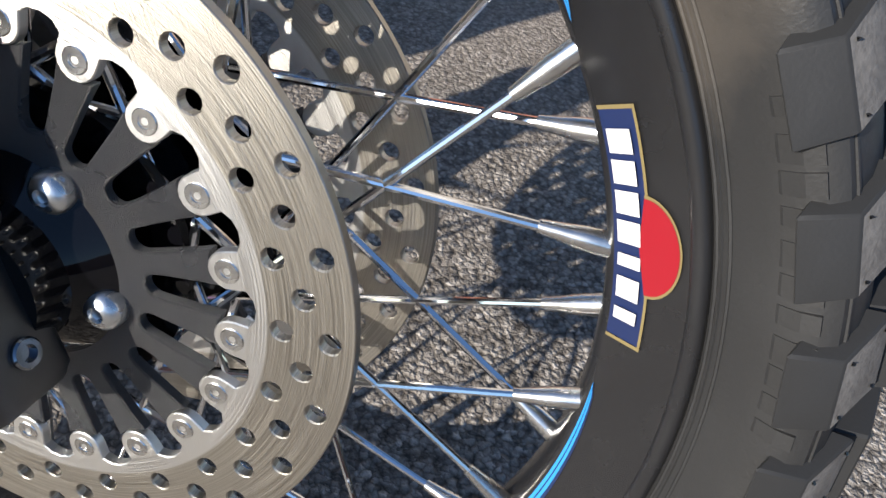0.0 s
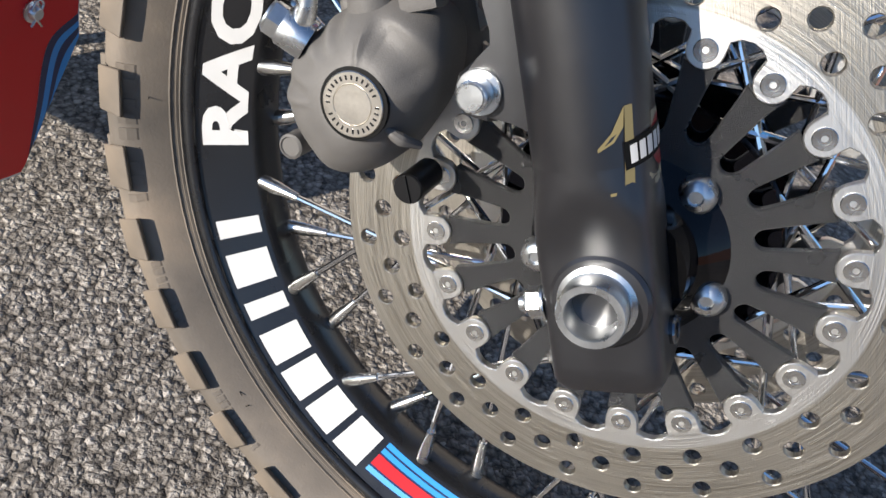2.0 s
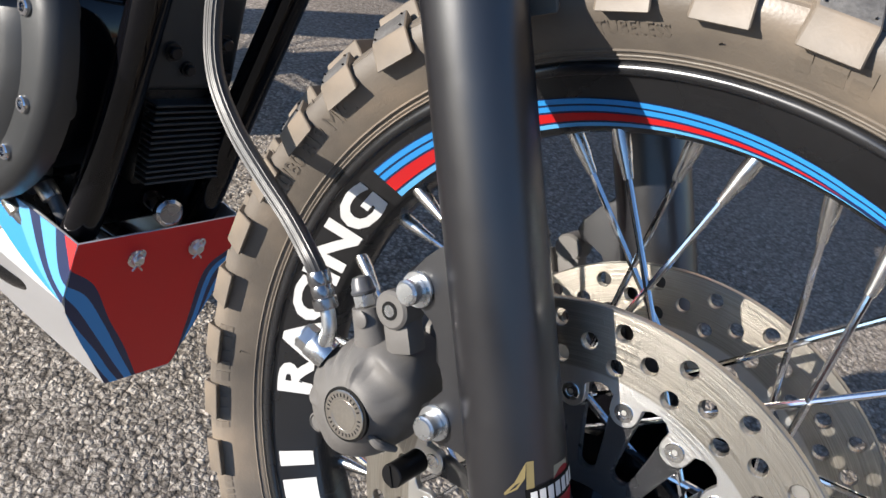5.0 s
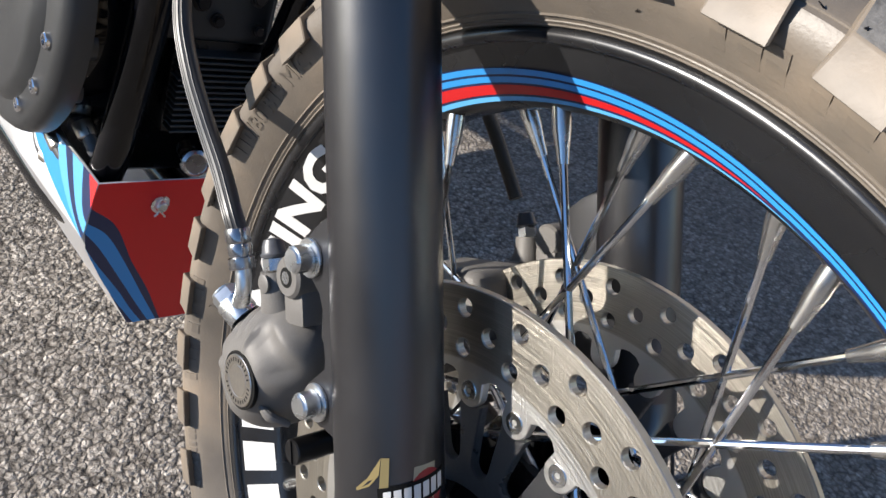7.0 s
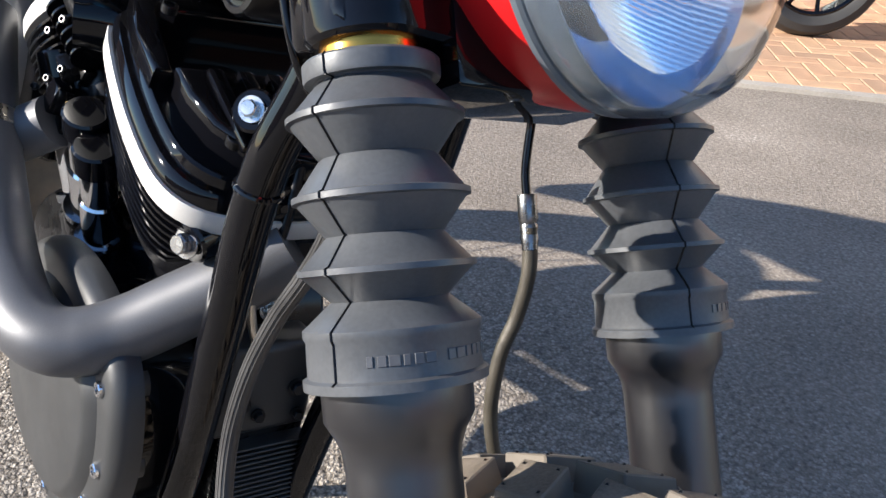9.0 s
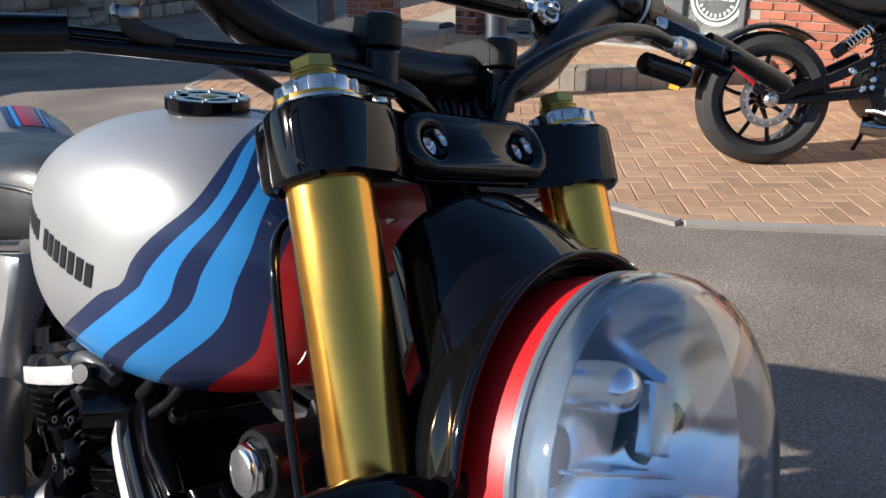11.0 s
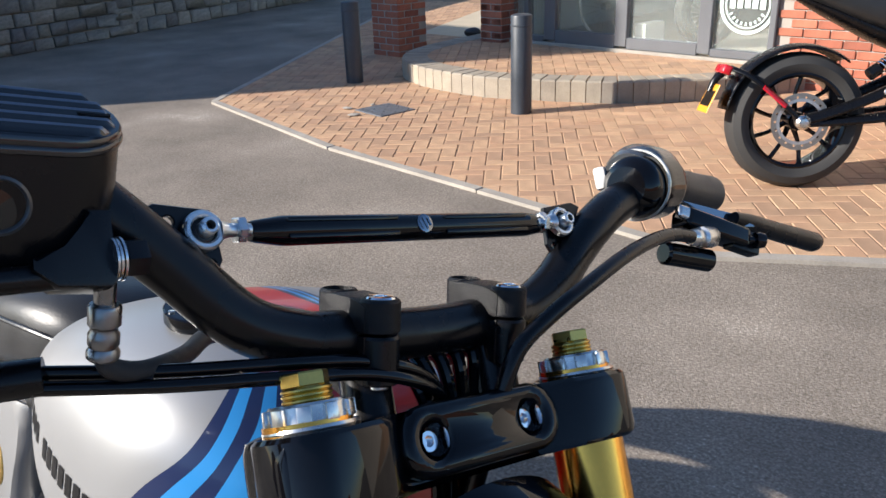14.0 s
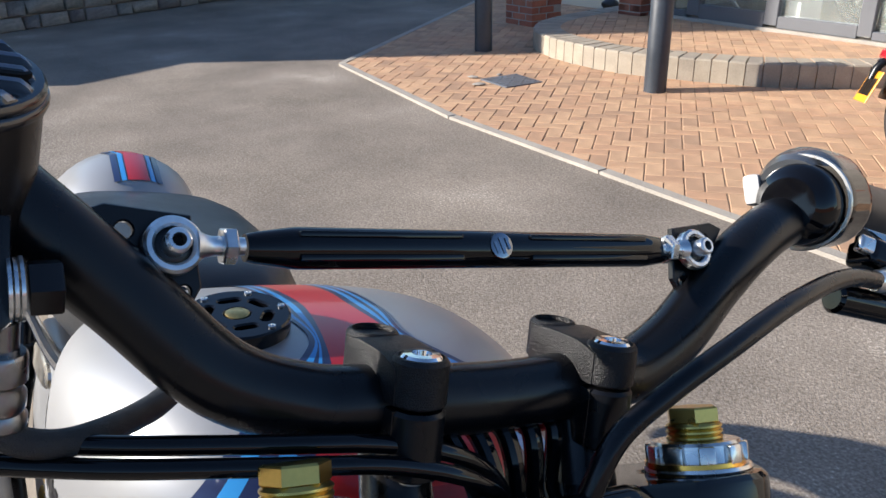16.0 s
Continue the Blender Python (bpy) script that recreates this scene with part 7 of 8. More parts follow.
def ph_at(x, d):
    """Angle at which the skin lies d beside the middle, on top."""
    w = tank_at(x)[0]
    return math.degrees(math.acos(min(.999, (d / w) ** (1 / ROUND))))


EDGE = [  # stripe edges on the right flank, from the top downwards: (x, angle)
    [(-.521, 70), (-.500, 46), (-.500, 21), (-.528, 1), (-.5605, -6), (-.624, -27), (-.660, -45)],
    [(-.5195, 72), (-.494, 48), (-.490, 24), (-.508, 4), (-.537, -6), (-.612, -32), (-.640, -50)],
    [(-.5185, 75), (-.4885, 51), (-.482, 25), (-.4945, 4), (-.515, -10), (-.587, -40), (-.610, -60)],
    [(-.5165, 77), (-.483, 55), (-.475, 28), (-.4825, 4), (-.5034, -12), (-.5666, -44), (-.590, -65)],
    [(-.5130, 78), (-.4765, 58), (-.4646, 30), (-.466, 4), (-.4834, -18), (-.5446, -54), (-.560, -70)],
    [(-.5000, 79), (-.4585, 50), (-.4515, 19), (-.4526, -2), (-.464, -30), (-.518, -64), (-.530, -75)],
]
TOP_D = [.0345, .0315, .0285, .0255, .0215, .0170]
curves = []
for e, d in zip(EDGE, TOP_D):
    far = [(x, ph_at(x, d)) for x in (-.845, -.80, -.72, -.65, -.60)]
    path = smooth_path([(x, p / 100, 0) for x, p in far + [(e[0][0] - .034, min(ph_at(e[0][0] - .034, d), 85))] + e], 8)
    curves.append([(v.x, v.y * 100) for v in path])
for s in (0, 1):
    turn = lambda p: 180 - p if s else p
    for k, mat_ in enumerate((navy, blue, navy, blue, navy)):
        bm = bmesh.new()
        A, B = curves[k], curves[k + 1]
        loft(bm, [[tank_point(a[0] + (b[0] - a[0]) * j / 5, turn(a[1] + (b[1] - a[1]) * j / 5), .0006) for j in range(6)] for a, b in zip(A, B)], cap=False, closed=False)
        part("tank_stripe", bm, mat_, tank, "blue stripe" if mat_ is blue else "navy stripe")
bm = bmesh.new()
band = [c for c in curves[5] if c[1] >= 66]
nose = [c for c in curves[5] if c[1] <= 66.5]
loft(bm, [[tank_point(x, p + (180 - 2 * p) * j / 28, .0006) for j in range(29)] for x, p in band], cap=False, closed=False)
x66 = band[-1][0]
rows = [(x66, 90 - 24 * j / 6) for j in range(6)] + nose
for turn in (lambda p: p, lambda p: 180 - p):
    loft(bm, [[tank_point(x + (-.4281 - x) * j / 8, turn(p), .0006) for j in range(9)] for x, p in rows], cap=False, closed=False)
part("tank_stripe", bm, red_vinyl, tank, "red centre band and nose")
# lettering blocks on the flank
def flank_point(x, z, lift):
    """A point of the right flank at a height."""
    w, zb, zt = tank_at(x)
    zm = zb + WAIST * (zt - zb)
    k = (z - zm) / ((zt - zm) if z > zm else (zm - zb))
    return tank_point(x, math.copysign(math.degrees(math.asin(min(.98, abs(k) ** (1 / ROUND)))), k), lift)


for i in range(14):
    if i == 6:
        continue
    bm = bmesh.new()
    x0 = -.7345 + .0124 * i
    z0 = .8650 - .0008 * i
    bm.faces.new([bm.verts.new(flank_point(x0 + u + .0016 * v, z0 + .0165 * v, .0007)) for u, v in ((0, 0), (.0088, 0), (.0088, .5), (.0088, 1), (0, 1), (0, .5))])
    part("lettering_block", bm, dark_bolt, tank)

# fuel cap: black billet disc with slots
CAP = Vector((-.587, -.046, .9760))
cm = frame_to(CAP, (.02, -.13, 1)) @ Matrix.Scale(.84, 4)
slots = [capsule(polar(.021, a - 13), polar(.021, a + 13), .0032, 5) for a in range(0, 360, 60)]
bm = plate([circle(0, 0, .036, 64)] + slots + [circle(0, 0, .0085, 24)], .012, .0012)
cap_ob = part("fuel_cap", bm, black_gloss, bike, "black slotted round fuel cap", cm @ Matrix.Translation((0, 0, .010)))
bm = bmesh.new()
cap_lathe(bm, [(.034, -.008), (.034, .0), (.033, .001)], 48)
part("cap_base", bm, dark_bolt, cap_ob)
bm = bmesh.new()
cap_lathe(bm, [(.0082, 0), (.0082, .006), (.0070, .0068)], 28)
part("cap_boss", bm, brass_mesh, cap_ob, "small brass centre")
for a in range(30, 390, 60):
    bm = bmesh.new()
    lathe(bm, [(.0026, .006), (.0026, .0072), (.0018, .0074), (.0014, .006), (.0001, .006)], 12, Matrix.Translation((*polar(.031, a), 0)))
    part("cap_screw", bm, zinc, cap_ob)

# seat and rear cowl
def seat():
    rings = []
    for x, w, zb, zt in ((-.875, .045, .80, .852), (-.905, .085, .775, .876), (-.95, .108, .765, .884), (-1.02, .125, .750, .874), (-1.10, .136, .735, .862), (-1.18, .142, .725, .858), (-1.26, .140, .715, .852), (-1.33, .128, .715, .840), (-1.37, .10, .72, .80)):
        yc = .019 - (x + .6) * .042
        ring = []
        for k in range(36):
            c, s_ = math.cos(2 * math.pi * k / 36), math.sin(2 * math.pi * k / 36)
            ring.append(Vector((x, yc + w * math.copysign(abs(c) ** .6, c), (zb + zt) / 2 + (zt - zb) / 2 * math.copysign(abs(s_) ** .6, s_))))
        rings.append(ring)
    b = bmesh.new()
    loft(b, rings)
    st = part("seat", b, leather, bike, "black leather seat with piped edge")
    for s_ in (-1, 1):
        b = bmesh.new()
        tube(b, [(x, .019 - (x + .6) * .042 + s_ * w, z) for x, w, z in ((-.91, .0895, .838), (-.95, .1090, .838), (-1.02, .126, .828), (-1.10, .137, .814), (-1.20, .143, .808), (-1.30, .136, .800))], .0028, 8)
        part("seat_piping", b, leather, st)
    b = bmesh.new()
    rings = []
    TAIL = ((-1.32, .085, .66, .800), (-1.37, .100, .65, .845), (-1.45, .106, .65, .864), (-1.55, .108, .64, .842), (-1.68, .105, .62, .792), (-1.80, .095, .58, .725), (-1.88, .07, .55, .655), (-1.90, .03, .56, .60))
    for x, w, zb, zt in TAIL:
        rings.append([Vector((x, .019 - (x + .6) * .042 + w * math.cos(2 * math.pi * k / 36), (zb + zt) / 2 + (zt - zb) / 2 * math.sin(2 * math.pi * k / 36))) for k in range(36)])
    loft(b, rings)
    tail = part("tail_cowl", b, silver_tank, bike, "silver tail cowl with red and blue stripes")
    for y0, y1, mat_ in ((-.015, .015, red_vinyl), (-.0235, -.017, blue), (-.034, -.0255, navy), (.017, .0235, blue), (.0255, .034, navy)):
        b = bmesh.new()
        rr = []
        for x, w, zb, zt in TAIL[1:6]:
            rr.append([Vector((x, .019 - (x + .6) * .042 + y, (zb + zt) / 2 + (zt - zb) / 2 * math.sqrt(max(0, 1 - (y / w) ** 2)) + .0014)) for y in [y0 + (y1 - y0) * j / 8 for j in range(9)]])
        loft(b, rr, cap=False, closed=False)
        part("tail_stripe", b, mat_, tail)


seat()

# silver side cover with three gauze discs, chrome rail above it
SC = rounded([(-.93, .780), (-1.05, .742), (-1.22, .700), (-1.27, .62), (-1.24, .50), (-1.12, .455), (-1.02, .50), (-.965, .57), (-.945, .66), (-.925, .72)], 4)
bm = bmesh.new()
loft(bm, [ring_at(SC, y, k) for y, k in ((.10, .9), (-.05, .97), (-.070, 1.0), (-.080, .985), (-.087, .93), (-.0885, .8))])
cover = part("side_cover", bm, silver_tank, bike, "silver side cover with brass gauze vents")
for x, z, r in ((-1.010, .655, .0255), (-1.052, .584, .0180), (-1.078, .533, .0110)):
    bm = bmesh.new()
    prof = [(r, -.001), (r, .0012), (r * .8, .0030), (r * .4, .0042), (.0001, .0046)]
    m = frame_to((x, -.0885, z), (0, -1, 0), (1, 0, 0))
    cap_lathe(bm, prof[:-1], 30, m)
    v = part("gauze_vent", bm, brass_mesh, cover, "brass gauze vent")
    bm = bmesh.new()
    for k in range(-6, 7):
        for turn in (0.4, 1.97):
            d = k * r / 6.5
            h = math.sqrt(max(1e-6, r * r - d * d)) * .97
            mm = m @ Matrix.Rotation(turn, 4, "Z")
            tube(bm, [mm @ Vector((d, y, .0012 + .0036 * (1 - (y * y + d * d) / (r * r)))) for y in (-h, -h * .5, 0, h * .5, h)], .0008, 5, sm=False)
    part("gauze_wire", bm, brass_mesh, v)
bm = bmesh.new()
loft(bm, [ring_at(rounded([(-1.06, .705), (-1.13, .70), (-1.2, .675), (-1.22, .64), (-1.14, .655), (-1.07, .68)], 3), y, k) for y, k in ((-.08, 1.05), (-.092, 1.0), (-.094, .9))])
part("cover_emblem", bm, steel, cover)
bm = bmesh.new()
tube(bm, [(-.86, -.090, .800), (-.95, -.095, .775), (-1.06, -.098, .748), (-1.25, -.098, .700)], .0075, 14)
part("frame_rail", bm, chrome, bike, "bright rail under the seat")

# ---- frame: steering head, two down tubes, backbone
bm = bmesh.new()
rod(bm, (-.050, 0, .508), (-.050, 0, .700), .030, n=40, bev=.004)
head = fork_part("steering_head", bm, black_gloss, "gloss black steering head")
for s in (0, 1):
    y = lambda v: .04 - v if s else v
    bm = bmesh.new()
    tube(bm, [(-.335, y(-.012), .835), (-.355, y(-.030), .80), (-.378, y(-.038), .728), (-.40, y(-.048), .655), (-.430, y(-.045), .512), (-.459, y(-.041), .39), (-.489, y(-.042), .27), (-.520, y(-.044), .215), (-.58, y(-.044), .175), (-.75, y(-.045), .165)], .0152, 22)
    dt = part("down_tube", bm, black_gloss, bike, "gloss black frame down tube")
    bm = bmesh.new()
    d = Vector((.025, 0, .13)).normalized()
    p = Vector((-.401, y(-.048), .651))
    m = frame_to(p, d)
    lathe(bm, [(.0150, -.003), (.0168, -.0018), (.0174, 0), (.0168, .0018), (.0150, .003)], 24, m)
    part("weld_ring", bm, black_gloss, dt)
bm = bmesh.new()
tube(bm, [(-.34, Y0, .80), (-.45, Y0, .80), (-.70, Y0, .775), (-.95, Y0, .75)], .026, 22)
part("backbone", bm, black_gloss, bike, "black frame backbone tube")
bm = bmesh.new()
slab(bm, [(-.335, .845), (-.355, .72), (-.39, .70), (-.46, .775), (-.45, .81), (-.38, .83)], -.004, .004, Matrix(((1, 0, 0, 0), (0, 0, 1, Y0 - .032), (0, 1, 0, 0), (0, 0, 0, 1))), .001)
slab(bm, [(-.335, .845), (-.355, .72), (-.39, .70), (-.46, .775), (-.45, .81), (-.38, .83)], -.004, .004, Matrix(((1, 0, 0, 0), (0, 0, 1, Y0 + .032), (0, 1, 0, 0), (0, 0, 0, 1))), .001)
gus = part("head_gusset", bm, black_gloss, bike, "black frame gusset at the steering head")
for i in range(11):
    bm = bmesh.new()
    m = Matrix.Translation((-.0195, -.010, .628 - .0072 * i))
    block(bm, (.0008, .0060, .0042), m, .0002, 1)
    part("stamped_mark", bm, white_vinyl, head)
hex_bolt(gus, FORK @ Vector((-.149, -.035, .670)), (0.1, -1, .2), .0085, .006, zinc, washer=.0125, name="dome_bolt")

# ---- engine: two finned cylinders in a V, rocker boxes with a pale band
HEAD = [(-.136, .02), (-.136, -.050), (-.127, -.076), (-.102, -.089), (-.055, -.097), (-.005, -.102), (.045, -.103), (.078, -.098), (.100, -.083), (.112, -.058), (.118, -.02), (.118, .02)]
HEAD = HEAD + [(u, .04 - y) for u, y in reversed(HEAD[1:-1])]
HEAD = rounded(HEAD, 3)


def cylinder(tilt, centre, name):
    """A head: local x along u, y across, z along the bore."""
    t = radians(tilt)
    m = Matrix(((math.cos(t), 0, math.sin(t), centre[0]), (0, 1, 0, 0), (-math.sin(t), 0, math.cos(t), centre[1]), (0, 0, 0, 1)))
    def ring(z, k, du=0.0, front=1e9):
        return [Vector((min(u * k + du, front), .02 + (y - .02) * k, z)) for u, y in HEAD]
    b = bmesh.new()
    loft(b, [ring(z, k) for z, k in ((.003, .995), (.0045, 1.0), (.0185, 1.0), (.020, .995))])
    box = part(name, b, trim_grey, bike, "rocker box with a pale grey band under a gloss black cover", m)
    b = bmesh.new()
    loft(b, [ring(z, k) for z, k in ((.020, .975), (.028, .970), (.0325, .945), (.0335, .905), (.041, .895), (.043, .88))])
    part("rocker_cover", b, black_gloss, box, "gloss black rocker cover")
    left = [(-.118, -.062), (-.100, -.079), (-.050, -.0875), (-.002, -.089), (-.002, -.074), (-.095, -.064)]
    for o, z0, z1 in (([(.0, -.0750), (.030, -.0745), (.062, -.0665), (.083, -.0520), (.096, -.030), (.101, 0), (.101, .04), (.096, .07), (.083, .092), (.062, .1065), (.030, .1145), (.0, .115)], .038, .0660),
                      ([(-.119, -.050), (-.072, -.064), (-.064, -.056), (-.064, .096), (-.072, .104), (-.119, .09)], .038, .0720),
                      (left, .038, .0590), ([(u, .04 - y) for u, y in reversed(left)], .038, .0590)):
        b = bmesh.new()
        slab(b, o, z0, z1, None, .0058, seg=4)
        part("cover_casting", b, black_gloss, box)
    for k in range(7):
        b = bmesh.new()
        y = -.050 + .0235 * k
        block(b, (.082, .0125, .008), Matrix.Translation((.049, y, .0665)) @ Matrix.Rotation(radians(3), 4, "Y"), .003, 2)
        part("cover_flute", b, black_gloss, box)
    for u, y, z in ((-.062, -.063, .0745), (.022, -.066, .063), (-.062, .105, .0745), (.075, -.055, .060)):
        b = bmesh.new()
        lathe(b, [(.0062, -.004), (.0062, .002), (.0055, .0028), (.0034, .0028), (.003, .0006), (.0001, .0006)], 20, Matrix.Translation((u, y, z)))
        part("cover_screw", b, dark_bolt, box)
    # head fins, then barrel fins
    for k in range(7):
        b = bmesh.new()
        z = -.0025 - .0078 * k
        kk = .985 - .012 * k
        loft(b, [ring(z - h, q * kk, 0, .108 - .004 * k) for h, q in ((0, .985), (.0006, .995), (.0026, .995), (.0032, .985))])
        part("head_fin", b, black_gloss, box)
    b = bmesh.new()
    loft(b, [ring(z, .82) for z in (.004, -.075)])
    part("head_core", b, black_matt, box)
    for k in range(12):
        b = bmesh.new()
        z = -.068 - .0105 * k
        cap_lathe(b, [(.076, z), (.0785, z + .0006), (.0785, z + .0022), (.076, z + .0028)], 40, Matrix.Translation((-.01, .02, 0)))
        part("barrel_fin", b, black_matt, box)
    b = bmesh.new()
    rod(b, (-.01, .02, -.06), (-.01, .02, -.22), .058, n=36)
    part("barrel", b, black_matt, box)
    return box, m


front_head, FH = cylinder(22.5, (-.55, .640), "front_rocker_box")
rear_head, RH = cylinder(-22.5, (-.800, .668), "rear_rocker_box")
hex_bolt(front_head, FH.inverted() @ Vector((-.459, -.079, .590)), FH.inverted().to_3x3() @ Vector((.35, -1, .1)), .0080, .0070, crimp_steel, washer=.0115, name="head_bolt")
for p, q, r in (((-.470, -.045, .598), (-.458, -.078, .590), .016), ((-.470, -.02, .675), (-.449, -.050, .692), .016)):
    bm = bmesh.new()
    rod(bm, FH.inverted() @ Vector(p), FH.inverted() @ Vector(q), r, n=28, bev=.002)
    part("mount_boss", bm, black_gloss, front_head)
hex_bolt(front_head, FH.inverted() @ Vector((-.448, -.051, .6925)), FH.inverted().to_3x3() @ Vector((.6, -.75, .3)), .0062, .006, zinc, washer=.0095, name="dome_bolt")

# crankcase, cam cover, bolts
bm = bmesh.new()
loft(bm, [ring_at(rounded([(-.510, .43), (-.515, .50), (-.56, .53), (-.68, .52), (-.80, .50), (-.93, .43), (-.95, .33), (-.88, .25), (-.70, .22), (-.55, .24), (-.515, .31)], 4), y, k) for y, k in ((-.050, .97), (-.044, 1.0), (.085, 1.0), (.091, .97))])
case = part("crankcase", bm, black_matt, bike, "black engine crankcase")
CC = rounded([(-.455, .435), (-.470, .482), (-.52, .512), (-.60, .520), (-.68, .500), (-.74, .45), (-.77, .38), (-.75, .31), (-.69, .275), (-.60, .270), (-.53, .292), (-.480, .340), (-.458, .39)], 4)
bm = bmesh.new()
loft(bm, [ring_at(CC, y, k) for y, k in ((-.092, 1.0), (-.102, 1.0), (-.108, .985), (-.1125, .955), (-.115, .91), (-.116, .78), (-.1225, .73), (-.125, .68), (-.1255, .3))])
bq = bmesh.new()
loft(bq, [ring_at(CC, y, k) for y, k in ((-.045, .90), (-.0915, .90))])
part("cam_case", bq, black_gloss, bike, "gloss black engine case")
cc = part("cam_cover", bm, cover_grey, bike, "satin dark grey cam cover with bolts round its rim")
for x, z in ((-.519, .420), (-.478, .395), (-.497, .350), (-.530, .318), (-.60, .289), (-.486, .462), (-.54, .492), (-.66, .297)):
    b = bmesh.new()
    cap_lathe(b, [(.0125, -.03), (.0120, -.002), (.0110, 0)], 24, frame_to((x, -.1135, z), (0, -1, 0)))
    part("bolt_boss", b, cover_grey, cc)
    hex_bolt(cc, (x, -.1135, z), (0, -1, 0), .0062, .0055, chrome, name="cover_bolt", socket=True)
hex_bolt(case, (-.520, -.052, .412), (0.2, -1, 0), .006, .006, dark_bolt, name="case_bolt", socket=True)
for p in ((-.508, -.02, .475), (-.508, .03, .50)):
    hex_bolt(case, p, (1, -.1, .2), .0075, .006, zinc, washer=.010, name="case_bolt")

# pushrod tubes
for p, q in (((-.632, -.100, .621), (-.694, -.070, .514)), ((-.605, -.098, .600), (-.648, -.072, .505)), ((-.745, -.092, .640), (-.712, -.070, .514))):
    p, q = Vector(p), Vector(q)
    L = (q - p).length
    bm = bmesh.new()
    cap_lathe(bm, [(.0150, 0), (.0150, L * .42), (.0172, L * .44), (.0172, L * .86)], 26, frame_to(p, q - p))
    pt = part("pushrod_tube", bm, chrome, bike, "chrome pushrod tube")
    # black cap added to hide the sun's glint on the tube's top
    bm = bmesh.new()
    cap_lathe(bm, [(.0165, -.016), (.0185, -.014), (.0185, .008), (.0160, .010)], 24, frame_to(p, q - p))
    part("tube_cap", bm, black_gloss, pt, "gloss black cap added over the tube's glinting top")
    bm = bmesh.new()
    cap_lathe(bm, [(.0172, L * .86), (.0235, L * .87), (.0235, L * .93), (.0205, L * .94), (.0205, L * 1.0)], 26, frame_to(p, q - p))
    part("pushrod_collar", bm, chrome_dark, pt)
    bm = bmesh.new()
    cap_lathe(bm, [(.023, L), (.024, L + .004), (.024, L + .045)], 20, frame_to(p, q - p))
    part("tappet_block", bm, black_matt, pt)

# exhaust header
bm = bmesh.new()
tube(bm, [(-.438, .00, .589), (-.452, -.030, .561), (-.474, -.064, .530), (-.491, -.094, .505), (-.503, -.122, .491), (-.520, -.143, .487), (-.552, -.154, .492), (-.605, -.155, .507), (-.665, -.152, .542), (-.725, -.148, .590), (-.765, -.143, .63), (-.81, -.135, .665)], .0262, 30, 10)
ex = part("exhaust_pipe", bm, exhaust_grey, bike, "satin grey coated exhaust header pipe")
bm = bmesh.new()
cap_lathe(bm, [(.027, 0), (.0285, .001), (.0285, .016), (.027, .017)], 30, frame_to((-.715, -.149, .58), (-.42, .03, .36)))
part("pipe_clamp", bm, steel, ex)
bm = bmesh.new()
tube(bm, [(-.70, -.100, .600), (-.735, -.135, .567), (-.79, -.150, .535), (-.88, -.155, .510), (-1.0, -.158, .505)], .0235, 28, 8)
part("exhaust_pipe", bm, exhaust_grey, bike, "satin grey coated exhaust header pipe")

# intake clutter between the cylinders
bm = bmesh.new()
tube(bm, [(-.66, -.02, .69), (-.675, -.07, .70), (-.685, -.10, .70)], [.03, .032, .03], 24)
carb = part("throttle_body", bm, black_gloss, bike, "black throttle body between the cylinders")
for k in range(6):
    b = bmesh.new()
    c = Vector((-.715 + .008 * k, -.098 + .002 * k, .700 - .006 * k))
    cap_lathe(b, [(.017, 0), (.0175, .0006), (.0175, .0026), (.017, .003)], 22, frame_to(c, (.8, .1, -.6)))
    part("body_fin", b, black_gloss, carb)
rc = random.Random(5)
for k in range(8):
    b = bmesh.new()
    c = Vector((-.73 + .05 * rc.random(), -.105 + .03 * rc.random(), .60 + .11 * rc.random()))
    block(b, (.018 + .012 * rc.random(), .016, .014 + .014 * rc.random()), Matrix.Translation(c) @ Matrix.Rotation(rc.uniform(-.6, .6), 4, "Y") @ Matrix.Rotation(rc.uniform(-.4, .4), 4, "X"), .0035, 2)
    part("intake_bracket", b, rc.choice((black_gloss, black_matt, dark_bolt)), carb)
for k in range(5):
    hex_bolt(carb, (-.728 + .02 * k, -.116 + .004 * (k % 2), .625 + .018 * ((k * 3) % 5)), (.5, -1, .3), .0036, .004, dark_bolt, name="intake_bolt", socket=True)
for pts, r, mat_, lab in (
        ([(-.70, -.09, .735), (-.66, -.085, .745), (-.62, -.08, .765), (-.59, -.07, .775)], .011, black_gloss, "black intake hose"),
        ([(-.56, -.085, .80), (-.565, -.09, .775), (-.60, -.085, .745)], .005, black_matt, "black hose"),
        ([(-.53, -.080, .79), (-.545, -.085, .765), (-.575, -.085, .740)], .0045, black_matt, "black hose"),
        ([(-.73, -.08, .70), (-.70, -.10, .735), (-.67, -.10, .748), (-.64, -.09, .742)], .007, rubber_soft, "black rubber hose"),
        ([(-.44, -.035, .56), (-.435, -.02, .60), (-.44, -.01, .66)], .004, black_matt, "black cable"),
        ([(-.445, -.015, .50), (-.430, -.035, .54), (-.435, -.040, .60), (-.445, -.02, .64)], .0035, steel, "bare steel spring clip wire")):
    b = bmesh.new()
    tube(b, pts, r, 14)
    part("hose", b, mat_, bike, lab)
bm = bmesh.new()
block(bm, (.10, .09, .030), Matrix.Translation((-.50, Y0, .775)) @ Matrix.Rotation(.12, 4, "Y"), .006, 2)
part("coil_box", bm, grey_gloss, bike, "grey electrical box under the tank")
hex_bolt(carb, (-.655, -.105, .742), (.5, -1, .4), .010, .012, dark_bolt, name="clamp_knob")

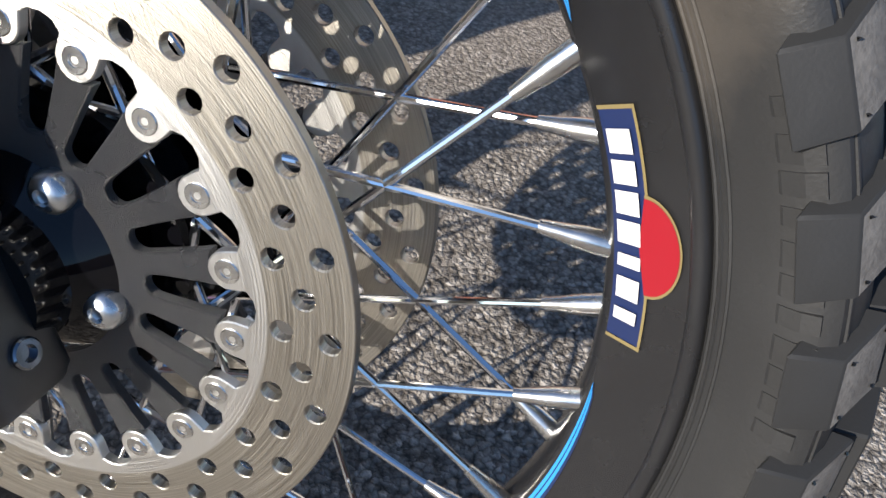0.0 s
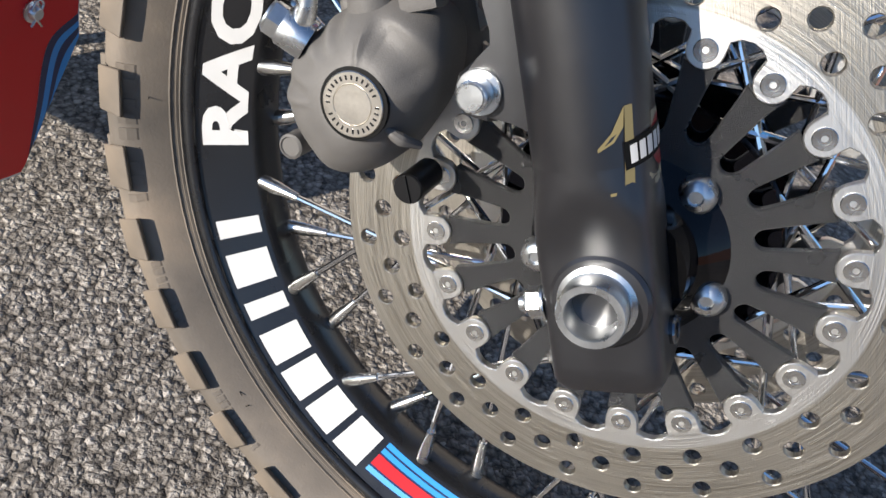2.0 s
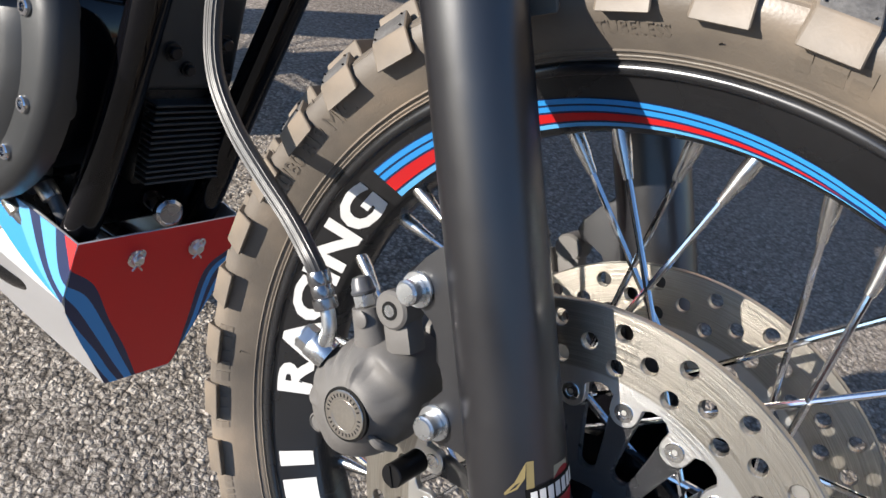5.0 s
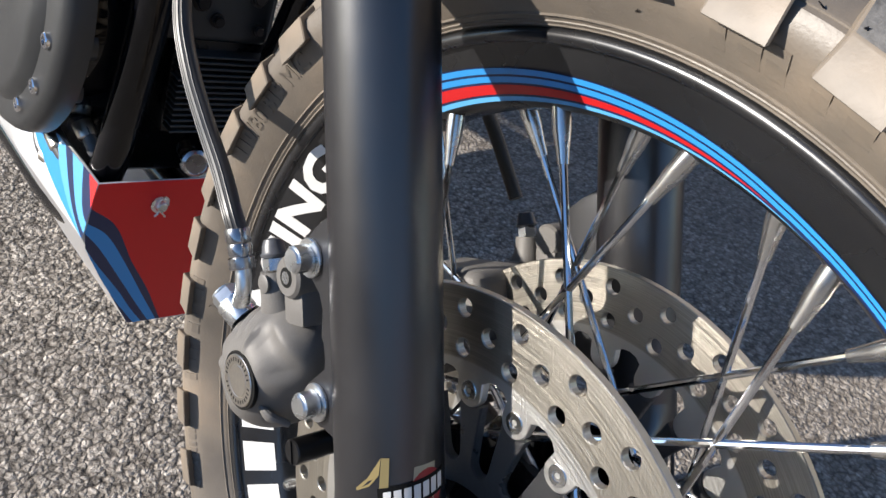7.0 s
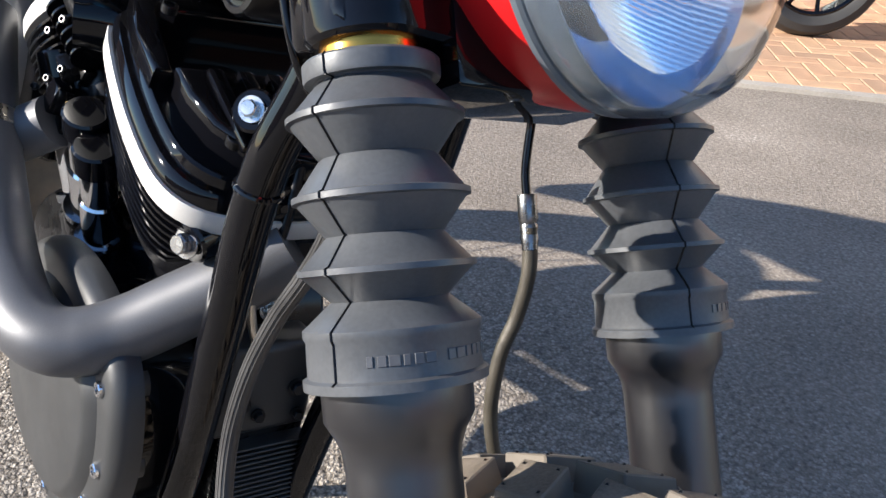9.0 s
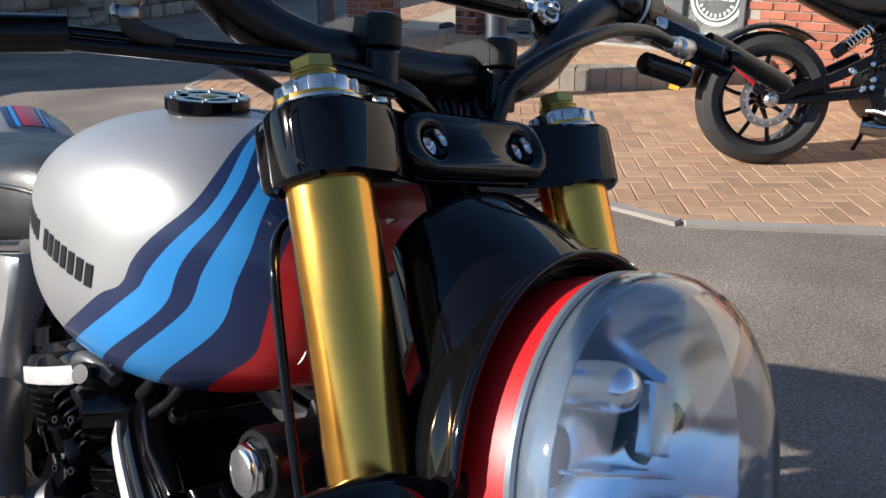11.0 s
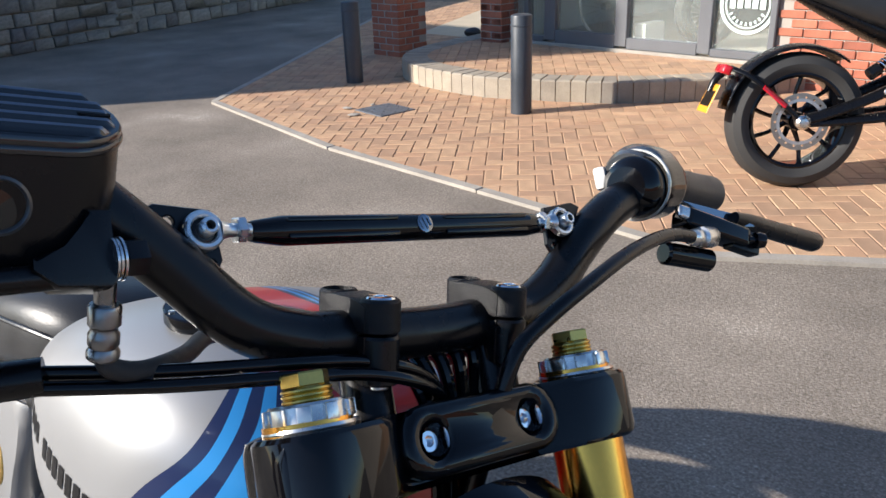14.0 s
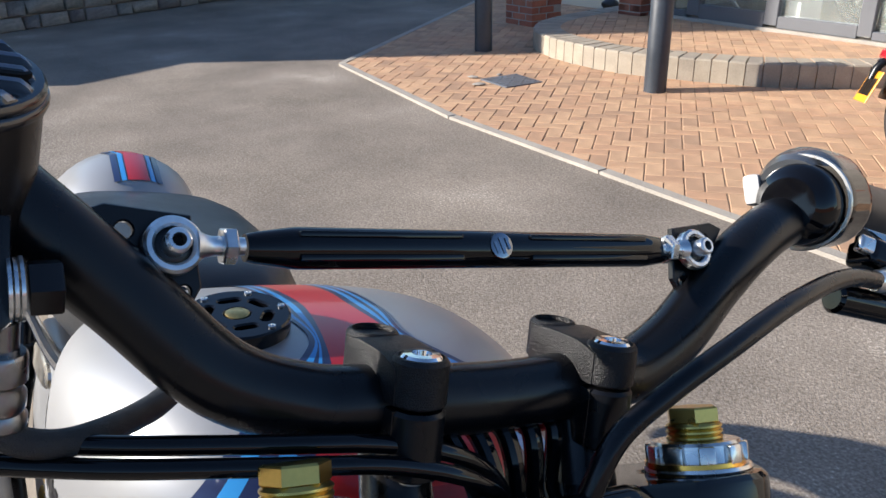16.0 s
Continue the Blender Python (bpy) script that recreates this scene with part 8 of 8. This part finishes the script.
# voltage regulator: finned black box with bolts and a silver knob
bm = bmesh.new()
block(bm, (.030, .080, .090), Matrix.Translation((-.487, .030, .370)), .004, 2)
reg = part("regulator", bm, black_matt, bike, "finned black voltage regulator")
for k in range(14):
    b = bmesh.new()
    block(b, (.018, .078, .0019), Matrix.Translation((-.466, .030, .333 + .0052 * k)), .0005, 1)
    part("cooling_fin", b, cover_grey, reg)
bm = bmesh.new()
block(bm, (.040, .095, .085), Matrix.Translation((-.485, .022, .452)), .008, 3)
part("mount_block", bm, cover_grey, reg)
for p, r in (((-.463, .002, .444), .0068), ((-.463, .018, .430), .0055), ((-.463, .050, .452), .0068), ((-.463, .055, .425), .005)):
    hex_bolt(reg, p, (1, -.15, .1), r * .8, .005, dark_bolt, washer=r * 1.1, name="bolt")
bm = bmesh.new()
cap_lathe(bm, [(.008, -.03), (.0085, 0), (.0120, .001), (.0126, .003), (.0122, .008), (.0095, .0105), (.0088, .0100)], 28, frame_to((-.455, .018, .313), (1, -.2, .15)))
part("oil_filler_plug", bm, crimp_steel, bike, "dull zinc oil plug")
for pts in ([(-.54, -.06, .30), (-.52, -.062, .315), (-.50, -.055, .295), (-.49, -.05, .27)], [(-.57, -.065, .31), (-.545, -.075, .29), (-.52, -.07, .275)], [(-.60, -.07, .29), (-.56, -.075, .262), (-.50, -.05, .25)]):
    b = bmesh.new()
    tube(b, pts, .0062, 12)
    h = part("oil_line", b, rubber_soft, bike, "black oil line with bright union")
    b = bmesh.new()
    cap_lathe(b, [(.008, 0), (.0085, .001), (.0085, .014), (.007, .016)], 14, frame_to(pts[1], Vector(pts[2]) - Vector(pts[1])))
    part("union", b, steel, h)

# ---- painted belly pan
PX = -.4665
FACE = [(-.062, .282), (.105, .284), (.107, .229), (.052, .119), (-.018, .122), (-.070, .226)]
bm = bmesh.new()
def pan_ring(x, grow=0.0, lift=0.0):
    return [Vector((x, y + grow * (1 if y > .02 else -1), z + (lift if z > .25 else 0))) for y, z in FACE]
outer = [pan_ring(PX), pan_ring(-.535, .004, .002), pan_ring(-.62, .008, -.01), pan_ring(-.78, .010, -.03)]
V = [[bm.verts.new(p) for p in r] for r in outer]
for A, B in zip(V, V[1:]):
    for k in range(1, 6):
        bm.faces.new((A[k], A[(k + 1) % 6], B[(k + 1) % 6], B[k]))
bm.faces.new(V[0])
pan = part("belly_pan", bm, silver, bike, "painted metal belly pan in red, blue and white stripes", smooth=20)
th = pan.modifiers.new("thick", "SOLIDIFY")
th.thickness, th.offset = .0025, -1.0
LEFT = [
    [(-.0655, .257), (-.042, .237), (-.023, .197), (-.003, .161), (.015, .1215)],
    [(-.067, .242), (-.048, .227), (-.027, .192), (-.008, .156), (.011, .1215)],
    [(-.0685, .232), (-.054, .214), (-.03, .175), (-.012, .145), (.003, .1215)],
    [(-.0665, .216), (-.054, .196), (-.031, .163), (-.017, .140), (-.004, .1215)],
    [(-.0610, .204), (-.047, .176), (-.033, .152), (-.022, .136), (-.012, .1215)],
    [(-.0535, .190), (-.045, .173), (-.036, .156), (-.027, .139), (-.018, .1225)]]
RIGHT = [[(.1045, .249), (.075, .228), (.066, .176), (.0595, .135), (.059, .1345)], [(.1055, .243), (.081, .224), (.071, .172), (.064, .145), (.0635, .143)], [(.1062, .238), (.086, .219), (.076, .170), (.0685, .152), (.068, .151)], [(.1068, .233), (.091, .213), (.081, .180), (.0755, .168), (.0745, .166)], [(.107, .229), (.096, .207), (.087, .190), (.083, .182), (.0825, .180)]]


def pan_strip(A, B, mat_, lift, name="pan_stripe"):
    a, b = [smooth_path([(PX + lift, y, z) for y, z in q], 6) for q in (A, B)]
    bm = bmesh.new()
    loft(bm, [[p + (q - p) * j / 2 for j in range(3)] for p, q in zip(a, b)], cap=False, closed=False)
    return part(name, bm, mat_, pan)


pan_strip([(-.0618, .2815), (-.0640, .270), (-.0650, .262), (-.0653, .259), (-.0655, .257)], [(.1048, .2835), (.1047, .272), (.1046, .262), (.1046, .256), (.1045, .249)], red, .0004)
pan_strip(LEFT[0], RIGHT[0][:4] + [(.0525, .1215)], red, .0004)
for q, mat_ in zip(range(5), (navy, blue, navy, blue, navy)):
    pan_strip(LEFT[q], LEFT[q + 1], mat_, .0005)
for q, mat_ in zip(range(4), (navy, blue, navy, blue)):
    pan_strip(RIGHT[q], RIGHT[q + 1], mat_, .0005)
# stripes on the right flank, folding over the edge
fold = [.257, .242, .232, .216, .204, .196]
top = [-.484, -.497, -.520, -.536, -.562, -.640]


def flank(x, z):
    t = (.282 - z) / .058
    y = (-.062 - .008 * t) if t < 1 else -.070 + (z - .226) * -.5
    return Vector((x, y - .0045 * (PX - x) / .07 - .0006, z))


bm = bmesh.new()
bm.faces.new([bm.verts.new(p) for p in (flank(PX, .2815), flank(top[0], .2820), flank(PX, fold[0]))])
part("pan_stripe", bm, red, pan)
for k, mat_ in enumerate((navy, light_blue, navy, light_blue, blue)):
    bm = bmesh.new()
    R = []
    for j in range(9):
        u = j / 8
        bow = .010 * math.sin(math.pi * u)
        R.append([flank(PX + (top[k + i] - PX) * u ** 1.0, max(fold[k + i], .226) + (.2822 - max(fold[k + i], .226)) * u - bow * (1 if k + i else 0)) for i in (0, 1)])
    loft(bm, R, cap=False, closed=False)
    part("pan_stripe", bm, mat_, pan)
# zinc fasteners with split pins
for y in (-.005, .059):
    b = bmesh.new()
    cap_lathe(b, [(.0085, 0), (.0085, .0012), (.0060, .0022), (.0050, .0060), (.0040, .0070)], 24, frame_to((PX + .0005, y, .257), (1, 0, 0)))
    f = part("pan_fastener", b, zinc, pan, "zinc stud with a split pin")
    b = bmesh.new()
    x = PX + .006
    tube(b, [(x, y + .004, .247), (x, y - .002, .255), (x, y - .004, .263), (x, y + .001, .268), (x, y + .005, .264), (x, y + .001, .256), (x, y - .006, .248)], .0009, 8)
    part("split_pin", b, zinc, f)

# rear wheel, swing arm and side stand carry the rest of the machine
bm = bmesh.new()
RW = Matrix.Translation((-1.50, Y0, .325)) @ WHEEL
lathe(bm, [(.20, -.055), (.235, -.068), (.28, -.072), (.315, -.045), (.325, 0), (.315, .045), (.28, .072), (.235, .068), (.20, .055)], 64, RW)
rt = part("rear_tyre", bm, knob_rubber, bike, "dusty rear tyre")
bm = bmesh.new()
lathe(bm, [(.205, -.05), (.19, -.045), (.185, 0), (.19, .045), (.205, .05)], 64, RW)
cap_lathe(bm, [(.04, -.06), (.045, -.05), (.045, .05), (.04, .06)], 24, RW)
for k in range(20):
    a = 18 * k
    rod(bm, RW @ Vector((*polar(.04, a + 30), .03 * (-1) ** k)), RW @ Vector((*polar(.188, a), .0)), .002, n=6)
part("rear_rim", bm, rim_black, bike, "black spoked rear rim")
for s in (-1, 1):
    bm = bmesh.new()
    tube(bm, [(-.93, Y0 + s * .10, .36), (-1.2, Y0 + s * .115, .345), (-1.52, Y0 + s * .115, .325)], .018, 16)
    part("swing_arm", bm, black_matt, bike, "black swing arm")
    bm = bmesh.new()
    rod(bm, (-1.40, Y0 + s * .125, .36), (-1.22, Y0 + s * .125, .68), .022, n=20, bev=.003)
    part("rear_shock", bm, black_gloss, bike, "black rear shock")
bm = bmesh.new()
tube(bm, [(-.78, .10, .19), (-.77, .17, .11), (-.75, .245, .008), (-.742, .255, .003)], .011, 12)
part("side_stand", bm, black_matt, bike, "black side stand")

# unseen oil tank, battery box and silencers under the seat fill out the shadow
bm = bmesh.new()
block(bm, (.30, .20, .26), Matrix.Translation((-1.06, .045, .60)) @ Matrix.Rotation(radians(-6), 4, "Y"), .03, 4)
part("oil_tank", bm, black_gloss, bike, "black oil tank under the seat")
for z, x1 in ((.43, -1.62), (.52, -1.55)):
    bm = bmesh.new()
    tube(bm, [(-.90, -.150, z + .06), (-1.02, -.160, z + .03), (-1.20, -.165, z), (x1, -.165, z)], [.026, .040, .046, .044], 24)
    part("silencer", bm, exhaust_grey, bike, "satin grey silencer")
# the engine unit sits a little deeper than its first layout
ENGINE = {"front_rocker_box", "rear_rocker_box", "crankcase", "cam_case", "cam_cover", "pushrod_tube", "exhaust_pipe", "throttle_body", "hose", "coil_box", "regulator", "oil_line", "oil_filler_plug"}
EYE = bike.matrix_basis.inverted() @ Vector((.03, -.10, .85))
DEEPER = Matrix.Translation(EYE) @ Matrix.Scale(1.038, 4) @ Matrix.Translation(-EYE)
ASIDE = {"cam_cover": (.0143, .0064, .0044), "cam_case": (.0143, .0064, .0044), "crankcase": (.008, .006, .002), "regulator": (.012, -.006, .001), "oil_line": (.004, .002, -.008), "oil_filler_plug": (.004, -.004, -.010), "exhaust_pipe": (.002, .008, .0)}
for o in bike.children:
    kind = o.name.split(".")[0]
    if kind in ENGINE:
        o.matrix_basis = Matrix.Translation(ASIDE.get(kind, (0, .015, -.003))) @ DEEPER @ o.matrix_basis
pan.matrix_basis = Matrix.Translation((.002, .0035, -.0145))

# ---- the second motorcycle on the paving: x ahead from its rear axle, y left, z up
far = new("motorcycle")
far.matrix_basis = Matrix.Translation((-1.465, 3.70, .008)) @ Matrix.Rotation(radians(40), 4, "Z") @ Matrix.Rotation(radians(-8), 4, "X") @ Matrix.Scale(.94, 4)
tagged(far, "black roadster motorcycle with cast wheels parked on the paving", "motorcycle")


def road_wheel(x, R, wd, nm):
    wm = Matrix.Translation((x, 0, R + .002)) @ WHEEL
    b = bmesh.new()
    lathe(b, [(R - .10, -wd * .38), (R - .085, -wd * .46), (R - .055, -wd * .5), (R - .022, -wd * .40), (R - .006, -wd * .22), (R, 0), (R - .006, wd * .22), (R - .022, wd * .40), (R - .055, wd * .5), (R - .085, wd * .46), (R - .10, wd * .38)], 72, wm)
    ty = part(nm + "_tyre", b, clean_rubber, far, "grey-black road tyre")
    b = bmesh.new()
    lathe(b, [(R - .095, -wd * .40), (R - .105, -wd * .41), (R - .118, -wd * .36), (R - .125, 0), (R - .118, wd * .36), (R - .105, wd * .41), (R - .095, wd * .40)], 72, wm)
    cap_lathe(b, [(.035, -wd * .5), (.045, -wd * .4), (.045, wd * .4), (.035, wd * .5)], 28, wm)
    rm = part(nm + "_rim", b, black_gloss, far, "black cast rim")
    for k in range(9):
        b = bmesh.new()
        a = 40 * k
        tube(b, [wm @ Vector((*polar(.04, a), -.01)), wm @ Vector((*polar(.12, a + 8), -.015)), wm @ Vector((*polar(R - .118, a + 3), -.01))], [.014, .010, .011], 10)
        part("rim_spoke", b, black_gloss, rm)
    b = plate([circle(0, 0, .135, 60), circle(0, 0, .095, 48)] + [circle(*polar(.115, 20 * k), .006, 10) for k in range(18)], .005)
    part("brake_disc", b, rotor, rm, "", wm @ Matrix.Translation((0, 0, wd * .5 + .01)))
    return ty


road_wheel(0, .325, .17, "rear")
road_wheel(1.50, .315, .12, "front")


def fpart(nm, pts, r, mat, lab="", n=14, flat=1.0):
    b = bmesh.new()
    tube(b, pts, r, n, flat=flat)
    return part(nm, b, mat, far, lab)


for s in (-1, 1):
    fpart("swing_arm", [(-.03, s * .115, .327), (.10, s * .115, .36), (.30, s * .11, .43), (.50, s * .10, .52)], [.030, .030, .028, .030], black_matt, "black braced swing arm", flat=.6)
    fpart("swing_arm", [(-.03, s * .115, .322), (.25, s * .11, .335), (.52, s * .10, .36)], [.026, .028, .034], black_matt, "black braced swing arm", flat=.6)
    b = bmesh.new()
    cap_lathe(b, [(.034, 0), (.034, .018), (.024, .026), (.020, .034), (.010, .036)], 24, frame_to((0, s * .125, .327), (0, s, 0)))
    part("axle_nut", b, alu, far)
# rear hugger mudguard, plate arm, lamp
def guard(a0, a1, R, wd, nm, cx=0.0, cz=.327):
    b = bmesh.new()
    rows = []
    for i in range(25):
        a = a0 + (a1 - a0) * i / 24
        rows.append([Vector((cx + (R - .022 * abs(u) ** 2.5) * math.cos(radians(a)), u * wd, cz + (R - .022 * abs(u) ** 2.5) * math.sin(radians(a)))) for u in (-1, -.8, -.5, 0, .5, .8, 1)])
    loft(b, rows, cap=False, closed=False)
    ob = part(nm, b, black_matt, far, "black mudguard")
    so = ob.modifiers.new("thick", "SOLIDIFY")
    so.thickness = .005


guard(170, 52, .365, .085, "rear_mudguard")
guard(160, 40, .345, .06, "front_mudguard", 1.5, .317)
fpart("plate_arm", [(-.02, -.125, .35), (-.12, -.125, .44), (-.24, -.11, .54), (-.33, -.05, .585)], .016, black_matt, "black plate bracket", flat=.6)
fpart("red_marker", [(-.085, -.142, .405), (-.19, -.138, .495)], .015, lamp_red, "red stripe on the bracket", flat=.4)
b = bmesh.new()
block(b, (.045, .15, .045), Matrix.Translation((-.345, 0, .575)) @ Matrix.Rotation(.4, 4, "Y"), .012, 3)
part("tail_lamp", b, lamp_red, far, "red tail lamp")
b = bmesh.new()
block(b, (.006, .20, .145), Matrix.Translation((-.410, 0, .440)) @ Matrix.Rotation(radians(24), 4, "Y"), .002, 1)
pl_ = part("number_plate", b, amber, far, "orange plate")
for k in range(5):
    b = bmesh.new()
    block(b, (.003, .022, .08), Matrix.Translation((-.4145, -.068 + .034 * k, .441)) @ Matrix.Rotation(radians(24), 4, "Y"), 0, 1)
    part("plate_bar", b, dark_bolt, pl_)
fpart("plate_stay", [(-.33, 0, .57), (-.38, 0, .53), (-.405, 0, .47)], .018, black_matt)
for s in (-1, 1):
    fpart("indicator", [(-.335, s * .07, .545), (-.34, s * .125, .545), (-.342, s * .16, .543)], [.007, .014, .010], black_gloss, "black indicator")
# seat and tail
b = bmesh.new()
rr = []
for x, w_, z0, z1 in ((-.07, .05, .935, .975), (-.02, .085, .905, .985), (.10, .105, .845, .972), (.25, .125, .775, .955), (.36, .13, .735, .90), (.48, .13, .715, .845), (.62, .12, .715, .825), (.74, .09, .73, .84)):
    rr.append([Vector((x, w_ * math.copysign(abs(math.cos(t)) ** .6, math.cos(t)), (z0 + z1) / 2 + (z1 - z0) / 2 * math.copysign(abs(math.sin(t)) ** .6, math.sin(t)))) for t in [2 * math.pi * k / 24 for k in range(24)]])
loft(b, rr)
part("seat", b, leather, far, "black stepped seat and slim tail")
b = bmesh.new()
loft(b, [[Vector((x, w_ * math.cos(t), zc + h * math.sin(t))) for t in [2 * math.pi * k / 20 for k in range(20)]] for x, w_, zc, h in ((-.03, .03, .905, .02), (.10, .08, .84, .03), (.30, .095, .75, .05), (.46, .09, .69, .06), (.60, .08, .68, .05))])
part("tail_tray", b, black_matt, far, "black tail underside")
b = bmesh.new()
loft(b, [[Vector((x, w_ * math.copysign(abs(math.cos(t)) ** .7, math.cos(t)), zc + h * math.sin(t))) for t in [2 * math.pi * k / 24 for k in range(24)]] for x, w_, zc, h in ((.66, .06, .80, .04), (.74, .11, .85, .09), (.90, .14, .90, .13), (1.05, .14, .92, .13), (1.16, .09, .92, .08))])
part("fuel_tank", b, black_gloss, far, "gloss black tank")
# shock with bright spring
sp, sq = Vector((.30, -.10, .545)), Vector((.485, -.09, .675))
b = bmesh.new()
rod(b, sp, sq, .017, n=20, bev=.003)
sh = part("rear_shock", b, black_gloss, far, "shock absorber with a bright coil spring")
for k in range(7):
    c = sp + (sq - sp) * (.25 + .09 * k)
    b = bmesh.new()
    lathe(b, [(.028 + .005 * math.cos(q), .005 * math.sin(q)) for q in [2 * math.pi * j / 8 for j in range(8)]], 24, frame_to(c, sq - sp + Vector((0, .02, .02))), closed=True)
    part("spring_coil", b, chrome, sh)
rod_b = bmesh.new()
rod(rod_b, sp + (sq - sp) * -.05, sp + (sq - sp) * .20, .030, n=20, bev=.004)
part("shock_reservoir", rod_b, black_matt, sh)
# engine
b = bmesh.new()
loft(b, [ring_at(rounded([(.48, .30), (.50, .45), (.62, .52), (.80, .52), (.95, .44), (.97, .30), (.88, .20), (.60, .19)], 3), y, k) for y, k in ((-.13, .94), (-.12, 1.0), (.12, 1.0), (.13, .94))])
part("engine_case", b, black_matt, far, "black engine case")
b = bmesh.new()
cap_lathe(b, [(.125, 0), (.125, .03), (.115, .042), (.085, .045), (.078, .038), (.03, .038)], 40, frame_to((.66, -.125, .345), (0, -1, 0)))
cv = part("clutch_cover", b, alu, far, "bright round engine cover")
for k in range(8):
    hex_bolt(cv, Vector((.66, -.168, .345)) + Vector((.105 * math.cos(k * .785), 0, .105 * math.sin(k * .785))), (0, -1, 0), .008, .007, chrome, name="cover_bolt")
for t, x in ((18, .86), (-20, .66)):
    for k in range(9):
        b = bmesh.new()
        m = Matrix.Translation((x, 0, .50)) @ Matrix.Rotation(radians(t), 4, "Y") @ Matrix.Translation((0, 0, .02 + .018 * k))
        block(b, (.15, .17, .006), m, .002, 1)
        part("cylinder_fin", b, black_matt, far)
    b = bmesh.new()
    block(b, (.12, .14, .20), Matrix.Translation((x, 0, .50)) @ Matrix.Rotation(radians(t), 4, "Y") @ Matrix.Translation((0, 0, .09)), .01, 2)
    part("cylinder", b, black_gloss, far)
fpart("frame_rail", [(.48, -.10, .50), (.52, -.105, .62), (.70, -.10, .74), (1.0, -.06, .86), (1.12, 0, .88)], .017, black_gloss, "black frame tube")
fpart("frame_rail", [(.42, -.095, .70), (.50, -.10, .56), (.50, -.10, .34)], .017, black_gloss, "black frame tube")
fpart("exhaust", [(.98, -.06, .50), (1.02, -.10, .36), (.92, -.11, .24), (.78, -.10, .185), (.60, -.05, .18), (.50, 0, .19)], [.022, .022, .024, .034, .045, .045], chrome_dark, "dark exhaust box under the engine", 18)
for p, q in (((.46, -.13, .27), (.52, -.20, .26)), ((.62, -.14, .21), (.64, -.21, .20))):
    fpart("foot_peg", [p, ((p[0] + q[0]) / 2, (p[1] + q[1]) / 2, p[2]), q], .011, alu, "bright foot peg")
rg = random.Random(8)
for k in range(12):
    hex_bolt(far, (.36 + .30 * rg.random(), -.128 - .01 * rg.random(), .34 + .30 * rg.random()), (0, -1, .1), .009 + .006 * rg.random(), .010, chrome if k % 2 else alu, name="bolt")
for k in range(5):
    x, z = .42 + .06 * rg.random(), .44 + .035 * k
    fpart("cable", [(x, -.11, z), (x + .08, -.13, z + .05), (x + .18, -.11, z + .06 + .04 * rg.random())], .007, black_gloss)
for s in (-1, 1):
    fpart("fork_leg", [(1.50, s * .10, .317), (1.33, s * .10, .75), (1.24, s * .10, .98)], .026, black_gloss, "black fork leg")
fpart("handlebar", [(1.12, -.38, 1.05), (1.20, -.20, 1.08), (1.25, 0, 1.04), (1.20, .20, 1.08), (1.12, .38, 1.05)], .013, black_matt, "black handlebar")
b = bmesh.new()
cap_lathe(b, [(.03, -.10), (.08, -.06), (.088, 0), (.08, .01), (.03, .016)], 32, frame_to((1.36, 0, .88), (1, 0, 0)))
part("headlamp", b, black_gloss, far, "round black headlamp")
fpart("side_stand", [(.60, .12, .20), (.58, .22, .06), (.57, .28, -.03)], .011, black_matt, "side stand")

# ---- single bricks and pavers
for ob, m, half, z0 in brick_jobs:
    L = half * 2
    for r in range(17):
        z = z0 + (.0375 + .075 * r) * KB
        if z > 1.03:
            break
        for side in (0, 1, 3):
            rot = m @ Matrix.Rotation(side * math.pi / 2, 4, "Z")
            depth = -half + BRICK[1] / 2
            if half < .15:
                runs = [(0, L)] if r % 2 == side % 2 else [(-L / 4, L / 2 - .008), (L / 4, L / 2 - .008)]
            elif r % 2 == side % 2:
                runs = [(-L / 2 + BRICK[0] / 2, BRICK[0]), (L / 2 - BRICK[0] / 2, BRICK[0])]
            else:
                runs = [(0, BRICK[0])]
            for x, w_ in runs:
                brick((w_, BRICK[1], BRICK[2]), ob, rot @ Matrix.Translation((x, depth, z)))
WM = Matrix.Translation((FA.x, FA.y, 0)) @ Matrix.Rotation(TURN, 4, "Z")
for r in range(16):
    z = (.035 + .075 * r) * KB
    for k in range(15):
        s = 2.030 + (.1075 + .225 * k + (.1125 if r % 2 else 0)) * KB
        brick(BRICK, wall_r, WM @ Matrix.Translation((s, .036, z)))
pm = bmesh.new()
block(pm, (2 * U - .006, U - .006, .030), None, .003, 1)
pm = mesh_of(pm, 0)
pm.materials.append(block_paver)
for c, k, dz in pavers:
    o = new("paving_block", pm)
    o.parent = pave
    o.matrix_basis = Matrix.Translation((c.x, c.y, -.0015 + dz)) @ Matrix.Rotation(PT + (0 if k == 0 else math.pi / 2), 4, "Z")
